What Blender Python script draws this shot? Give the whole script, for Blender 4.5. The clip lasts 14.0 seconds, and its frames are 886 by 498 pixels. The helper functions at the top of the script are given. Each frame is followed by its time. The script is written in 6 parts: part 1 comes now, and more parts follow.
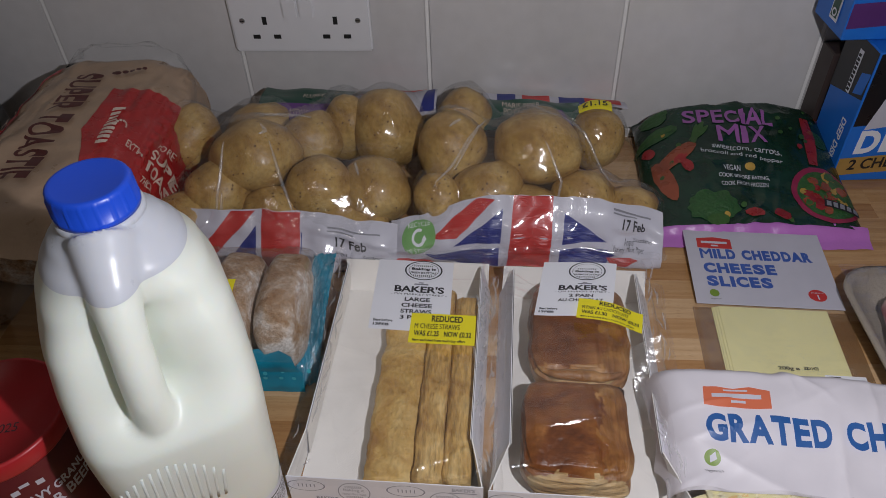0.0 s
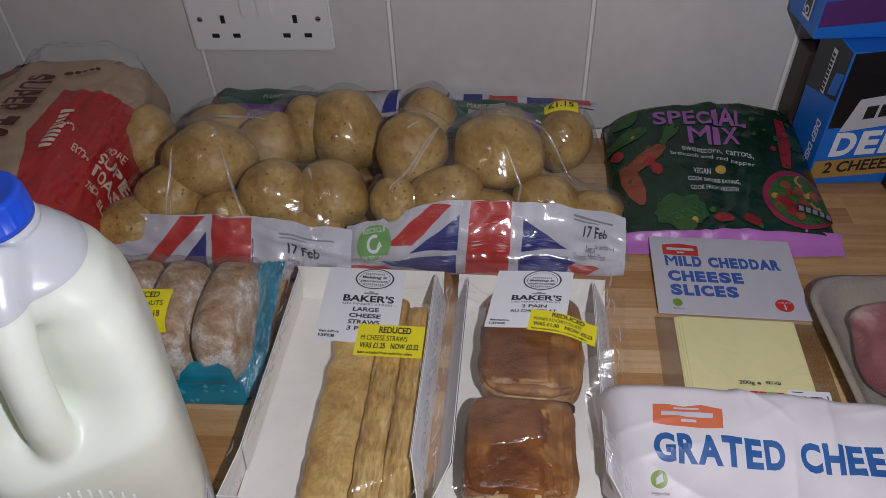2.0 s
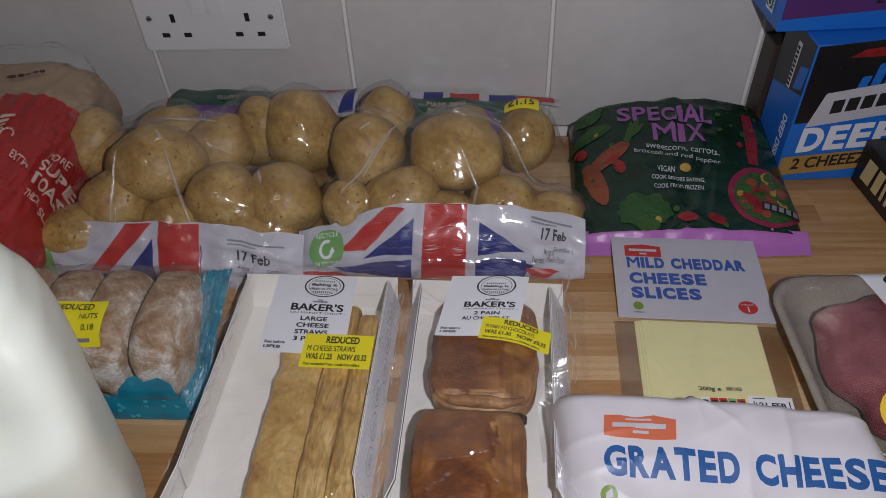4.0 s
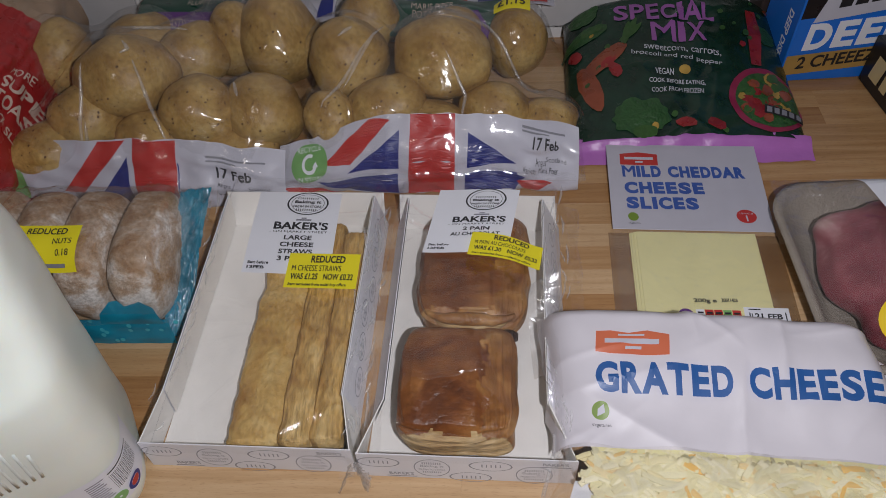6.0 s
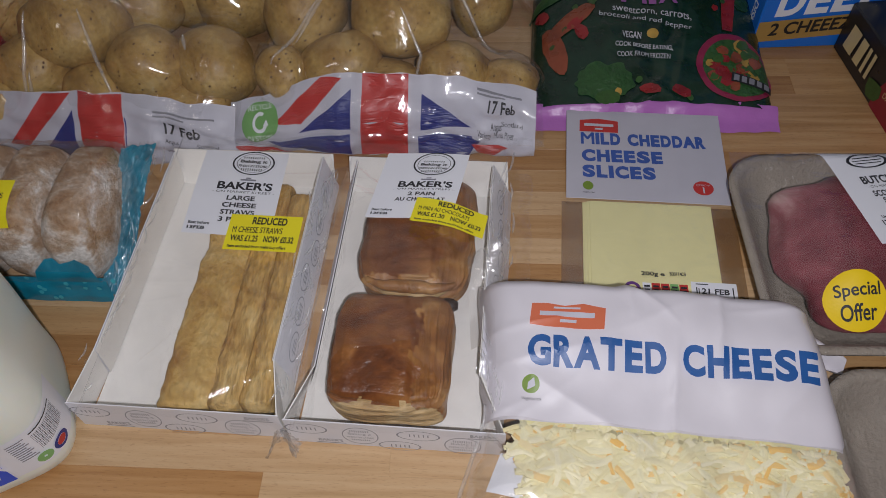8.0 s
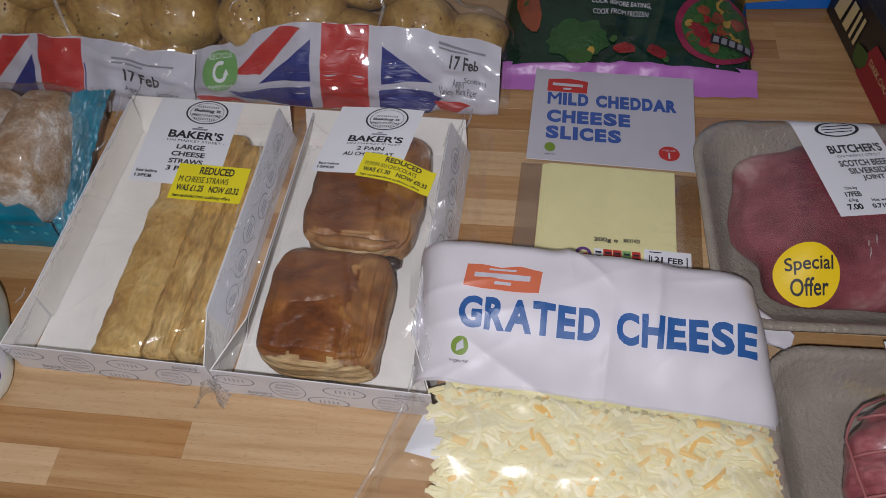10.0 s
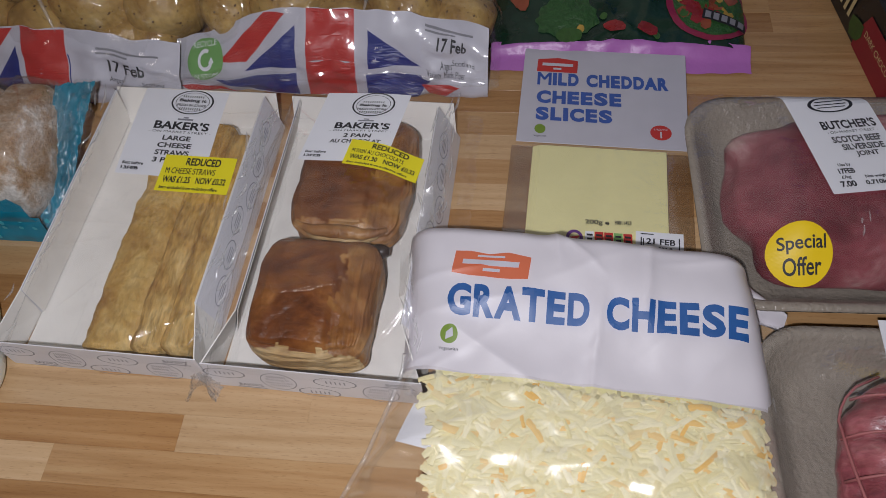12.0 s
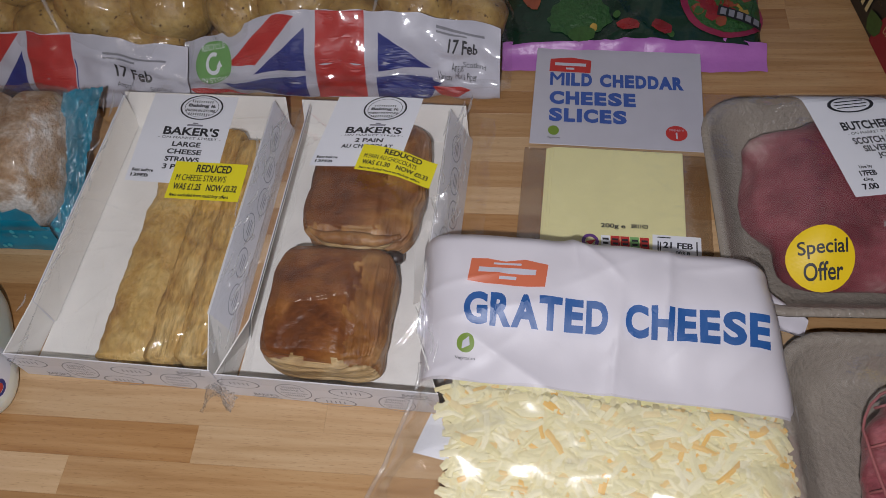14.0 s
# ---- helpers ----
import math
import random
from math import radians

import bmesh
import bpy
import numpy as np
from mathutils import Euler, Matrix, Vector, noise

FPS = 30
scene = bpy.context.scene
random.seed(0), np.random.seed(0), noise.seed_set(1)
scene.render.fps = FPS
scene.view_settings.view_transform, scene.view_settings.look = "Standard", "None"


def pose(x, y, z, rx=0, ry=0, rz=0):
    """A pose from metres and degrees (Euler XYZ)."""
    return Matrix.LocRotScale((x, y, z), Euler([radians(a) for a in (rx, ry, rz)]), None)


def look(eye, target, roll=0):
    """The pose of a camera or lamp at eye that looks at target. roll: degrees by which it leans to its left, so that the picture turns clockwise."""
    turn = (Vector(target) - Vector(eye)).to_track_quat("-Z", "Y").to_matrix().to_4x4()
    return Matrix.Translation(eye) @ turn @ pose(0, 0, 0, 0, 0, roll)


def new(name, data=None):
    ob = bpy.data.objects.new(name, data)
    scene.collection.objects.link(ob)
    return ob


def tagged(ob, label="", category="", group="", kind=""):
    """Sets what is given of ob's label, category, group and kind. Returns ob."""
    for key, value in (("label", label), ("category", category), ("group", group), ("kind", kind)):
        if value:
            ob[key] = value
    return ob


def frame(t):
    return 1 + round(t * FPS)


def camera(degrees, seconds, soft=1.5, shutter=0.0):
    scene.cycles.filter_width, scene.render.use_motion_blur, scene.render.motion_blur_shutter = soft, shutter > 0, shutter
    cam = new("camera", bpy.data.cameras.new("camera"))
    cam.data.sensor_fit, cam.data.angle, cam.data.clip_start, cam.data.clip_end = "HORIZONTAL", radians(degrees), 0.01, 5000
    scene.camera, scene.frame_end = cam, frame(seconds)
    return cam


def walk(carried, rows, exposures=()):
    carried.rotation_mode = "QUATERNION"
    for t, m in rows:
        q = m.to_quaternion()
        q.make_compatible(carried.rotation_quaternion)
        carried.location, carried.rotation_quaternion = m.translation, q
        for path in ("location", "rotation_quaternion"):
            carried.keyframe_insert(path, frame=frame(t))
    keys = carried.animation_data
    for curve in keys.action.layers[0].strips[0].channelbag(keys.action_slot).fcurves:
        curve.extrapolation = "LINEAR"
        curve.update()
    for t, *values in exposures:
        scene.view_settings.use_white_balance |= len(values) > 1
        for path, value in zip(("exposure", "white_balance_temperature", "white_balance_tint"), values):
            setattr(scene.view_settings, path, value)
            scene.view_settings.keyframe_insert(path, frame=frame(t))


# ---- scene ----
cam = camera(62.4, 14.0, soft=0.5)
PATH = [
    (0, (0.193, -0.72, 0.464), (0.082, 0.756, -0.881), -2.1),
    (0.5, (0.202, -0.709, 0.462), (0.089, 0.765, -0.886), -2.1),
    (1, (0.218, -0.703, 0.459), (0.095, 0.768, -0.891), -2.1),
    (1.5, (0.231, -0.698, 0.456), (0.101, 0.773, -0.893), -2.3),
    (2, (0.237, -0.695, 0.457), (0.105, 0.769, -0.899), -2.6),
    (2.5, (0.245, -0.694, 0.457), (0.108, 0.768, -0.9), -2.9),
    (3, (0.254, -0.692, 0.455), (0.121, 0.764, -0.909), -3.1),
    (3.2, (0.259, -0.687, 0.453), (0.13, 0.771, -0.909), -3.1),
    (5.3, (0.273, -0.669, 0.447), (0.158, 0.709, -0.997), -3.3),
    (5.5, (0.271, -0.67, 0.448), (0.154, 0.669, -1.033), -3.6),
    (6, (0.276, -0.655, 0.437), (0.162, 0.616, -1.103), -4.6),
    (6.5, (0.274, -0.653, 0.431), (0.16, 0.577, -1.142), -4.9),
    (7, (0.289, -0.653, 0.435), (0.18, 0.556, -1.155), -4.7),
    (7.5, (0.307, -0.648, 0.435), (0.2, 0.548, -1.165), -4.2),
    (8, (0.316, -0.642, 0.431), (0.196, 0.536, -1.181), -3.6),
    (8.5, (0.332, -0.641, 0.428), (0.19, 0.508, -1.203), -3.2),
    (9, (0.351, -0.637, 0.42), (0.182, 0.492, -1.222), -3.3),
    (9.2, (0.363, -0.634, 0.419), (0.179, 0.481, -1.231), -3.9),
    (11.3, (0.375, -0.639, 0.415), (0.177, 0.438, -1.259), -6.1),
    (11.5, (0.377, -0.632, 0.418), (0.171, 0.422, -1.269), -6.8),
    (12, (0.38, -0.628, 0.416), (0.175, 0.416, -1.277), -7.1),
    (12.5, (0.383, -0.625, 0.416), (0.171, 0.41, -1.282), -7.8),
    (13, (0.385, -0.623, 0.415), (0.169, 0.404, -1.287), -8.3),
    (13.5, (0.385, -0.626, 0.414), (0.169, 0.395, -1.293), -8.4),
    (14, (0.373, -0.617, 0.417), (0.156, 0.403, -1.289), -8.4),
]
walk(cam, [(t, look(eye, target, roll)) for t, eye, target, roll in PATH])

# ---- light and exposure ----
world = bpy.data.worlds.new("world")
scene.world = world
world.use_nodes = True
world.node_tree.nodes["Background"].inputs[0].default_value = (0.75, 0.85, 1.0, 1)
world.node_tree.nodes["Background"].inputs[1].default_value = 0.05


def lamp(name, kind, place, watts, colour, size):
    data = bpy.data.lights.new(name, kind)
    data.energy, data.color = watts, colour
    if kind == "AREA":
        data.shape, data.size = "DISK", size
    else:
        data.shadow_soft_size = size
    ob = new(name, data)
    ob.location = place
    return ob


lamp("phone_torch", "POINT", (0.345, -0.69, 0.475), 7.5, (0.94, 0.93, 1.0), 0.007)
# Dim unseen disc overhead, added only to lift the shadows.
lamp("ceiling_lamp", "AREA", (-0.2, -1.3, 1.44), 0.8, (1.0, 0.9, 0.82), 0.3)


# ---- materials ----
def material(name, base, rough=0.5, metal=0.0, vary=0.12, scale=8.0, grain=60.0, bump=0.0, bump_scale=120.0, coat=0.0, sss=0.0, per=None, tint=None):
    """A principled surface with colour change at two scales, uneven gloss and fine relief."""
    m = bpy.data.materials.new(name)
    m.use_nodes = True
    nt = m.node_tree
    bs = nt.nodes["Principled BSDF"]
    co = nt.nodes.new("ShaderNodeTexCoord")
    big = nt.nodes.new("ShaderNodeTexNoise")
    big.inputs["Scale"].default_value, big.inputs["Detail"].default_value = scale, 3
    small = nt.nodes.new("ShaderNodeTexNoise")
    small.inputs["Scale"].default_value, small.inputs["Detail"].default_value = grain, 4
    for n in (big, small):
        nt.links.new(co.outputs["Object"], n.inputs["Vector"])
    add = nt.nodes.new("ShaderNodeMath")
    add.operation = "MULTIPLY_ADD"
    add.inputs[1].default_value, add.inputs[2].default_value = 0.6, 0.0
    nt.links.new(big.outputs[0], add.inputs[0])
    add2 = nt.nodes.new("ShaderNodeMath")
    add2.operation = "MULTIPLY_ADD"
    add2.inputs[1].default_value = 0.4
    nt.links.new(small.outputs[0], add2.inputs[0])
    nt.links.new(add.outputs[0], add2.inputs[2])
    ramp = nt.nodes.new("ShaderNodeValToRGB")
    dark = [c * (1 - vary) for c in base]
    lite = [min(1, c * (1 + vary)) for c in (tint or base)]
    ramp.color_ramp.elements[0].position, ramp.color_ramp.elements[0].color = 0.33, (*dark, 1)
    ramp.color_ramp.elements[1].position, ramp.color_ramp.elements[1].color = 0.67, (*lite, 1)
    nt.links.new(add2.outputs[0], ramp.inputs[0])
    out = ramp.outputs[0]
    if per:
        info = nt.nodes.new("ShaderNodeObjectInfo" if per[0] == "object" else "ShaderNodeNewGeometry")
        pick = nt.nodes.new("ShaderNodeValToRGB")
        els = pick.color_ramp.elements
        while len(els) < len(per[1]):
            els.new(0.5)
        for i, c in enumerate(per[1]):
            els[i].position, els[i].color = i / (len(per[1]) - 1), (*c, 1)
        nt.links.new(info.outputs["Random" if per[0] == "object" else "Random Per Island"], pick.inputs[0])
        mix = nt.nodes.new("ShaderNodeMixRGB")
        mix.blend_type = "MULTIPLY"
        mix.inputs[0].default_value = 1
        nt.links.new(out, mix.inputs[1])
        nt.links.new(pick.outputs[0], mix.inputs[2])
        out = mix.outputs[0]
    nt.links.new(out, bs.inputs["Base Color"])
    rr = nt.nodes.new("ShaderNodeMapRange")
    rr.inputs[3].default_value, rr.inputs[4].default_value = max(0.02, rough - 0.08), min(1, rough + 0.08)
    nt.links.new(small.outputs[0], rr.inputs[0])
    nt.links.new(rr.outputs[0], bs.inputs["Roughness"])
    bs.inputs["Metallic"].default_value = metal
    bs.inputs["Coat Weight"].default_value = coat
    bs.inputs["Coat Roughness"].default_value = 0.12
    if sss:
        bs.inputs["Subsurface Weight"].default_value = sss
        bs.inputs["Subsurface Radius"].default_value = (0.01, 0.008, 0.006)
        bs.inputs["Subsurface Scale"].default_value = 1.0
    if bump:
        bn = nt.nodes.new("ShaderNodeTexNoise")
        bn.inputs["Scale"].default_value, bn.inputs["Detail"].default_value = bump_scale, 5
        nt.links.new(co.outputs["Object"], bn.inputs["Vector"])
        b = nt.nodes.new("ShaderNodeBump")
        b.inputs["Strength"].default_value, b.inputs["Distance"].default_value = bump, 0.002
        nt.links.new(bn.outputs[0], b.inputs["Height"])
        nt.links.new(b.outputs[0], bs.inputs["Normal"])
    return m


def film_material(name, gloss=0.06, crease=1.0, scale=30.0, tint=(1, 1, 1), haze=0.0):
    """Thin clear packaging film: see-through, with a Fresnel gloss over creases. haze mixes in white for a painted
    milky sheen.
    """
    m = bpy.data.materials.new(name)
    m.use_nodes = True
    nt = m.node_tree
    nt.nodes.remove(nt.nodes["Principled BSDF"])
    out = nt.nodes["Material Output"]
    clear = nt.nodes.new("ShaderNodeBsdfTransparent")
    clear.inputs[0].default_value = (*tint, 1)
    shine = nt.nodes.new("ShaderNodeBsdfGlossy")
    shine.inputs["Roughness"].default_value = gloss
    fres = nt.nodes.new("ShaderNodeFresnel")
    fres.inputs[0].default_value = 1.75
    co = nt.nodes.new("ShaderNodeTexCoord")
    n1 = nt.nodes.new("ShaderNodeTexNoise")
    n1.inputs["Scale"].default_value, n1.inputs["Detail"].default_value, n1.inputs["Distortion"].default_value = scale, 4, 1.2
    nt.links.new(co.outputs["Object"], n1.inputs["Vector"])
    b = nt.nodes.new("ShaderNodeBump")
    b.inputs["Strength"].default_value, b.inputs["Distance"].default_value = crease, 0.01
    nt.links.new(n1.outputs[0], b.inputs["Height"])
    nt.links.new(b.outputs[0], shine.inputs["Normal"])
    mix = nt.nodes.new("ShaderNodeMixShader")
    cut = nt.nodes.new("ShaderNodeMath")
    cut.operation, cut.inputs[1].default_value = "MINIMUM", 0.25
    nt.links.new(fres.outputs[0], cut.inputs[0])
    nt.links.new(cut.outputs[0], mix.inputs[0])
    base = clear
    if haze:
        dif = nt.nodes.new("ShaderNodeBsdfDiffuse")
        dif.inputs[0].default_value = (0.8, 0.8, 0.8, 1)
        mh = nt.nodes.new("ShaderNodeMixShader")
        mh.inputs[0].default_value = haze
        nt.links.new(clear.outputs[0], mh.inputs[1])
        nt.links.new(dif.outputs[0], mh.inputs[2])
        base = mh
    nt.links.new(base.outputs[0], mix.inputs[1])
    nt.links.new(shine.outputs[0], mix.inputs[2])
    nt.links.new(mix.outputs[0], out.inputs["Surface"])
    return m


def ramp_material(name, coord, stops, rough=0.5, noise_amount=0.25, noise_scale=40.0, stretch=(1, 1, 1), bump=0.3, bump_scale=80.0, coat=0.0):
    """Colour by a noise field stretched along the grain, through several stops."""
    m = bpy.data.materials.new(name)
    m.use_nodes = True
    nt = m.node_tree
    bs = nt.nodes["Principled BSDF"]
    co = nt.nodes.new("ShaderNodeTexCoord")
    mp = nt.nodes.new("ShaderNodeMapping")
    mp.inputs["Scale"].default_value = stretch
    nt.links.new(co.outputs[coord], mp.inputs[0])
    n1 = nt.nodes.new("ShaderNodeTexNoise")
    n1.inputs["Scale"].default_value, n1.inputs["Detail"].default_value = noise_scale, 6
    n1.inputs["Distortion"].default_value = noise_amount
    nt.links.new(mp.outputs[0], n1.inputs["Vector"])
    ramp = nt.nodes.new("ShaderNodeValToRGB")
    els = ramp.color_ramp.elements
    while len(els) < len(stops):
        els.new(0.5)
    for i, (p, c) in enumerate(stops):
        els[i].position, els[i].color = p, (*c, 1)
    nt.links.new(n1.outputs[0], ramp.inputs[0])
    nt.links.new(ramp.outputs[0], bs.inputs["Base Color"])
    bs.inputs["Roughness"].default_value = rough
    bs.inputs["Coat Weight"].default_value = coat
    bs.inputs["Coat Roughness"].default_value = 0.15
    n2 = nt.nodes.new("ShaderNodeTexNoise")
    n2.inputs["Scale"].default_value, n2.inputs["Detail"].default_value = bump_scale, 6
    nt.links.new(mp.outputs[0], n2.inputs["Vector"])
    b = nt.nodes.new("ShaderNodeBump")
    b.inputs["Strength"].default_value, b.inputs["Distance"].default_value = bump, 0.002
    nt.links.new(n2.outputs[0], b.inputs["Height"])
    nt.links.new(b.outputs[0], bs.inputs["Normal"])
    return m


def crust(name, stops, patch=30.0, fine=180.0, stretch=(1, 1, 1), depth=(0.7, 1.15), bump=0.8, rough=0.5, coat=0.0):
    """A baked or skinned surface: uneven patches, with a fine grain drawn out along its layers."""
    m = bpy.data.materials.new(name)
    m.use_nodes = True
    nt = m.node_tree
    bs = nt.nodes["Principled BSDF"]
    co = nt.nodes.new("ShaderNodeTexCoord")
    n1 = nt.nodes.new("ShaderNodeTexNoise")
    n1.inputs["Scale"].default_value, n1.inputs["Detail"].default_value = patch, 8
    n1.inputs["Roughness"].default_value, n1.inputs["Distortion"].default_value = 0.62, 0.5
    nt.links.new(co.outputs["Object"], n1.inputs["Vector"])
    ramp = nt.nodes.new("ShaderNodeValToRGB")
    els = ramp.color_ramp.elements
    while len(els) < len(stops):
        els.new(0.5)
    for i, (p, c) in enumerate(stops):
        els[i].position, els[i].color = p, (*c, 1)
    nt.links.new(n1.outputs[0], ramp.inputs[0])
    mp = nt.nodes.new("ShaderNodeMapping")
    mp.inputs["Scale"].default_value = stretch
    nt.links.new(co.outputs["Object"], mp.inputs[0])
    n2 = nt.nodes.new("ShaderNodeTexNoise")
    n2.inputs["Scale"].default_value, n2.inputs["Detail"].default_value = fine, 6
    n2.inputs["Roughness"].default_value = 0.6
    nt.links.new(mp.outputs[0], n2.inputs["Vector"])
    tone = nt.nodes.new("ShaderNodeValToRGB")
    for e, p, k in zip(tone.color_ramp.elements, (0.33, 0.62), depth):
        e.position, e.color = p, (k, k * (0.97 if k < 1 else 1), k * (0.92 if k < 1 else 1), 1)
    nt.links.new(n2.outputs[0], tone.inputs[0])
    mx = nt.nodes.new("ShaderNodeMixRGB")
    mx.blend_type, mx.inputs[0].default_value = "MULTIPLY", 1
    nt.links.new(ramp.outputs[0], mx.inputs[1])
    nt.links.new(tone.outputs[0], mx.inputs[2])
    nt.links.new(mx.outputs[0], bs.inputs["Base Color"])
    rr = nt.nodes.new("ShaderNodeMapRange")
    rr.inputs[3].default_value, rr.inputs[4].default_value = rough + 0.12, max(0.05, rough - 0.12)
    nt.links.new(n1.outputs[0], rr.inputs[0])
    nt.links.new(rr.outputs[0], bs.inputs["Roughness"])
    bs.inputs["Coat Weight"].default_value, bs.inputs["Coat Roughness"].default_value = coat, 0.22
    both = nt.nodes.new("ShaderNodeMath")
    both.operation = "ADD"
    nt.links.new(n1.outputs[0], both.inputs[0])
    nt.links.new(n2.outputs[0], both.inputs[1])
    b = nt.nodes.new("ShaderNodeBump")
    b.inputs["Strength"].default_value, b.inputs["Distance"].default_value = bump, 0.002
    nt.links.new(both.outputs[0], b.inputs["Height"])
    nt.links.new(b.outputs[0], bs.inputs["Normal"])
    return m


TILE = material("glazed_tile", (0.6, 0.585, 0.58), 0.15, vary=0.06, scale=9, bump=0.3, bump_scale=34)
GROUT = material("white_grout", (0.82, 0.81, 0.79), 0.8, vary=0.06, bump=0.3, bump_scale=300)
PLASTER = material("painted_plaster", (0.55, 0.54, 0.5), 0.8, vary=0.04, bump=0.1)
FLOORM = material("grey_vinyl", (0.25, 0.24, 0.22), 0.5, vary=0.1)
PLATE = material("white_moulded_plastic", (0.74, 0.74, 0.76), 0.35, vary=0.02)
BLACK = material("black_print", (0.016, 0.016, 0.018), 0.5, vary=0.1)
SLOT_SHADE = material("painted_slot_shade", (0.01, 0.01, 0.01), 0.8)
STEEL = material("brushed_steel", (0.32, 0.33, 0.34), 0.35, metal=0.8, vary=0.06, scale=3)


def wood(name, pale, mid, dark):
    m = ramp_material(name, "Object", [(0.3, dark), (0.48, mid), (0.7, pale)], rough=0.33, noise_amount=0.4, noise_scale=22, stretch=(0.5, 9, 9), bump=0.12, bump_scale=60)
    nt = m.node_tree
    bs = nt.nodes["Principled BSDF"]
    old = bs.inputs["Base Color"].links[0].from_socket
    info = nt.nodes.new("ShaderNodeObjectInfo")
    shift = nt.nodes.new("ShaderNodeVectorMath")
    shift.operation = "ADD"
    comb = nt.nodes.new("ShaderNodeCombineXYZ")
    mul = nt.nodes.new("ShaderNodeMath")
    mul.operation, mul.inputs[1].default_value = "MULTIPLY", 37.0
    nt.links.new(info.outputs["Random"], mul.inputs[0])
    nt.links.new(mul.outputs[0], comb.inputs[1])
    mp = next(n for n in nt.nodes if n.type == "MAPPING")
    src = mp.inputs[0].links[0].from_socket
    nt.links.new(src, shift.inputs[0])
    nt.links.new(comb.outputs[0], shift.inputs[1])
    nt.links.new(shift.outputs[0], mp.inputs[0])
    # short dark pores of beech
    por = nt.nodes.new("ShaderNodeTexNoise")
    por.inputs["Scale"].default_value, por.inputs["Detail"].default_value = 170, 3
    mp2 = nt.nodes.new("ShaderNodeMapping")
    mp2.inputs["Scale"].default_value = (1.0, 9, 9)
    nt.links.new(shift.outputs[0], mp2.inputs[0])
    nt.links.new(mp2.outputs[0], por.inputs["Vector"])
    pr = nt.nodes.new("ShaderNodeValToRGB")
    pr.color_ramp.elements[0].position, pr.color_ramp.elements[0].color = 0.3, (0.78, 0.74, 0.7, 1)
    pr.color_ramp.elements[1].position, pr.color_ramp.elements[1].color = 0.42, (1, 1, 1, 1)
    nt.links.new(por.outputs[0], pr.inputs[0])
    tone = nt.nodes.new("ShaderNodeValToRGB")
    tone.color_ramp.elements[0].color, tone.color_ramp.elements[1].color = (0.88, 0.86, 0.84, 1), (1.07, 1.07, 1.07, 1)
    nt.links.new(info.outputs["Random"], tone.inputs[0])
    last = old
    for extra in (pr, tone):
        mx = nt.nodes.new("ShaderNodeMixRGB")
        mx.blend_type, mx.inputs[0].default_value = "MULTIPLY", 1
        nt.links.new(last, mx.inputs[1])
        nt.links.new(extra.outputs[0], mx.inputs[2])
        last = mx.outputs[0]
    nt.links.new(last, bs.inputs["Base Color"])
    return m


WOOD_PALE = wood("pale_beech", (0.64, 0.45, 0.26), (0.58, 0.385, 0.21), (0.5, 0.32, 0.16))
WOOD_MID = wood("beech", (0.54, 0.34, 0.165), (0.48, 0.28, 0.125), (0.4, 0.22, 0.09))
WOOD_DARK = wood("dark_beech", (0.46, 0.26, 0.11), (0.4, 0.21, 0.08), (0.32, 0.155, 0.055))

FILM = film_material("clear_film", 0.1, 0.2, 38, tint=(0.985, 0.985, 0.985), haze=0.01)
FILM_SOFT = film_material("crumpled_film", 0.1, 0.12, 40, tint=(0.965, 0.965, 0.965), haze=0.02)
# The stronger haze whitens folds, so part of their glint is painted.
FOLD = film_material("film_fold", 0.18, 0.2, 60, haze=0.12)
WINDOW = film_material("smooth_bag_film", 0.19, 0.06, 20, tint=(0.97, 0.96, 0.95), haze=0.02)
FILM_HAZE = film_material("milky_film", 0.16, 0.3, 50, haze=0.1)
CARD = material("white_card", (0.84, 0.82, 0.78), 0.55, vary=0.06, scale=14, bump=0.12, bump_scale=30)
CARD_OUT = material("white_printed_card", (0.76, 0.76, 0.8), 0.4, vary=0.03)
GREYINK = material("grey_ink", (0.22, 0.22, 0.25), 0.5)
LABEL = material("white_label_paper", (0.78, 0.79, 0.84), 0.45, vary=0.02)
OFFERY = material("offer_sticker_paper", (0.86, 0.6, 0.01), 0.4, vary=0.03)
YELLOW = material("yellow_sticker", (0.85, 0.74, 0.02), 0.45, vary=0.03)
INK = material("black_ink", (0.02, 0.02, 0.025), 0.5)
RED = material("red_print", (0.5, 0.035, 0.03), 0.42, vary=0.1)
BLUE = material("navy_print", (0.02, 0.03, 0.2), 0.42, vary=0.12)
WHITEP = material("white_print", (0.54, 0.535, 0.6), 0.45, vary=0.06, bump=0.15, bump_scale=60)
GREENP = material("green_print", (0.2, 0.42, 0.14), 0.35, vary=0.06)
DGREEN = material("dark_green_print", (0.015, 0.07, 0.045), 0.3, vary=0.1)
PURPLE = material("purple_print", (0.12, 0.04, 0.2), 0.3)
ORANGEP = material("orange_red_print", (0.62, 0.155, 0.075), 0.4, vary=0.04)
OLIVE = material("olive_green_print", (0.17, 0.27, 0.03), 0.4, vary=0.05)
FAINT = material("pale_grey_ink", (0.27, 0.28, 0.32), 0.5, vary=0.1)
TEXTBLUE = material("blue_lettering", (0.02, 0.1, 0.32), 0.4)
CHEDBLUE = material("violet_blue_lettering", (0.04, 0.095, 0.35), 0.4)
POTATO = crust("potato_skin", [(0.3, (0.22, 0.11, 0.032)), (0.42, (0.4, 0.235, 0.068)), (0.55, (0.52, 0.34, 0.11)), (0.7, (0.62, 0.45, 0.185))], 22, 260, (1, 1, 1), (0.76, 1.08), 0.3, 0.42)
SPECK = material("potato_eyes", (0.12, 0.06, 0.025), 0.7)
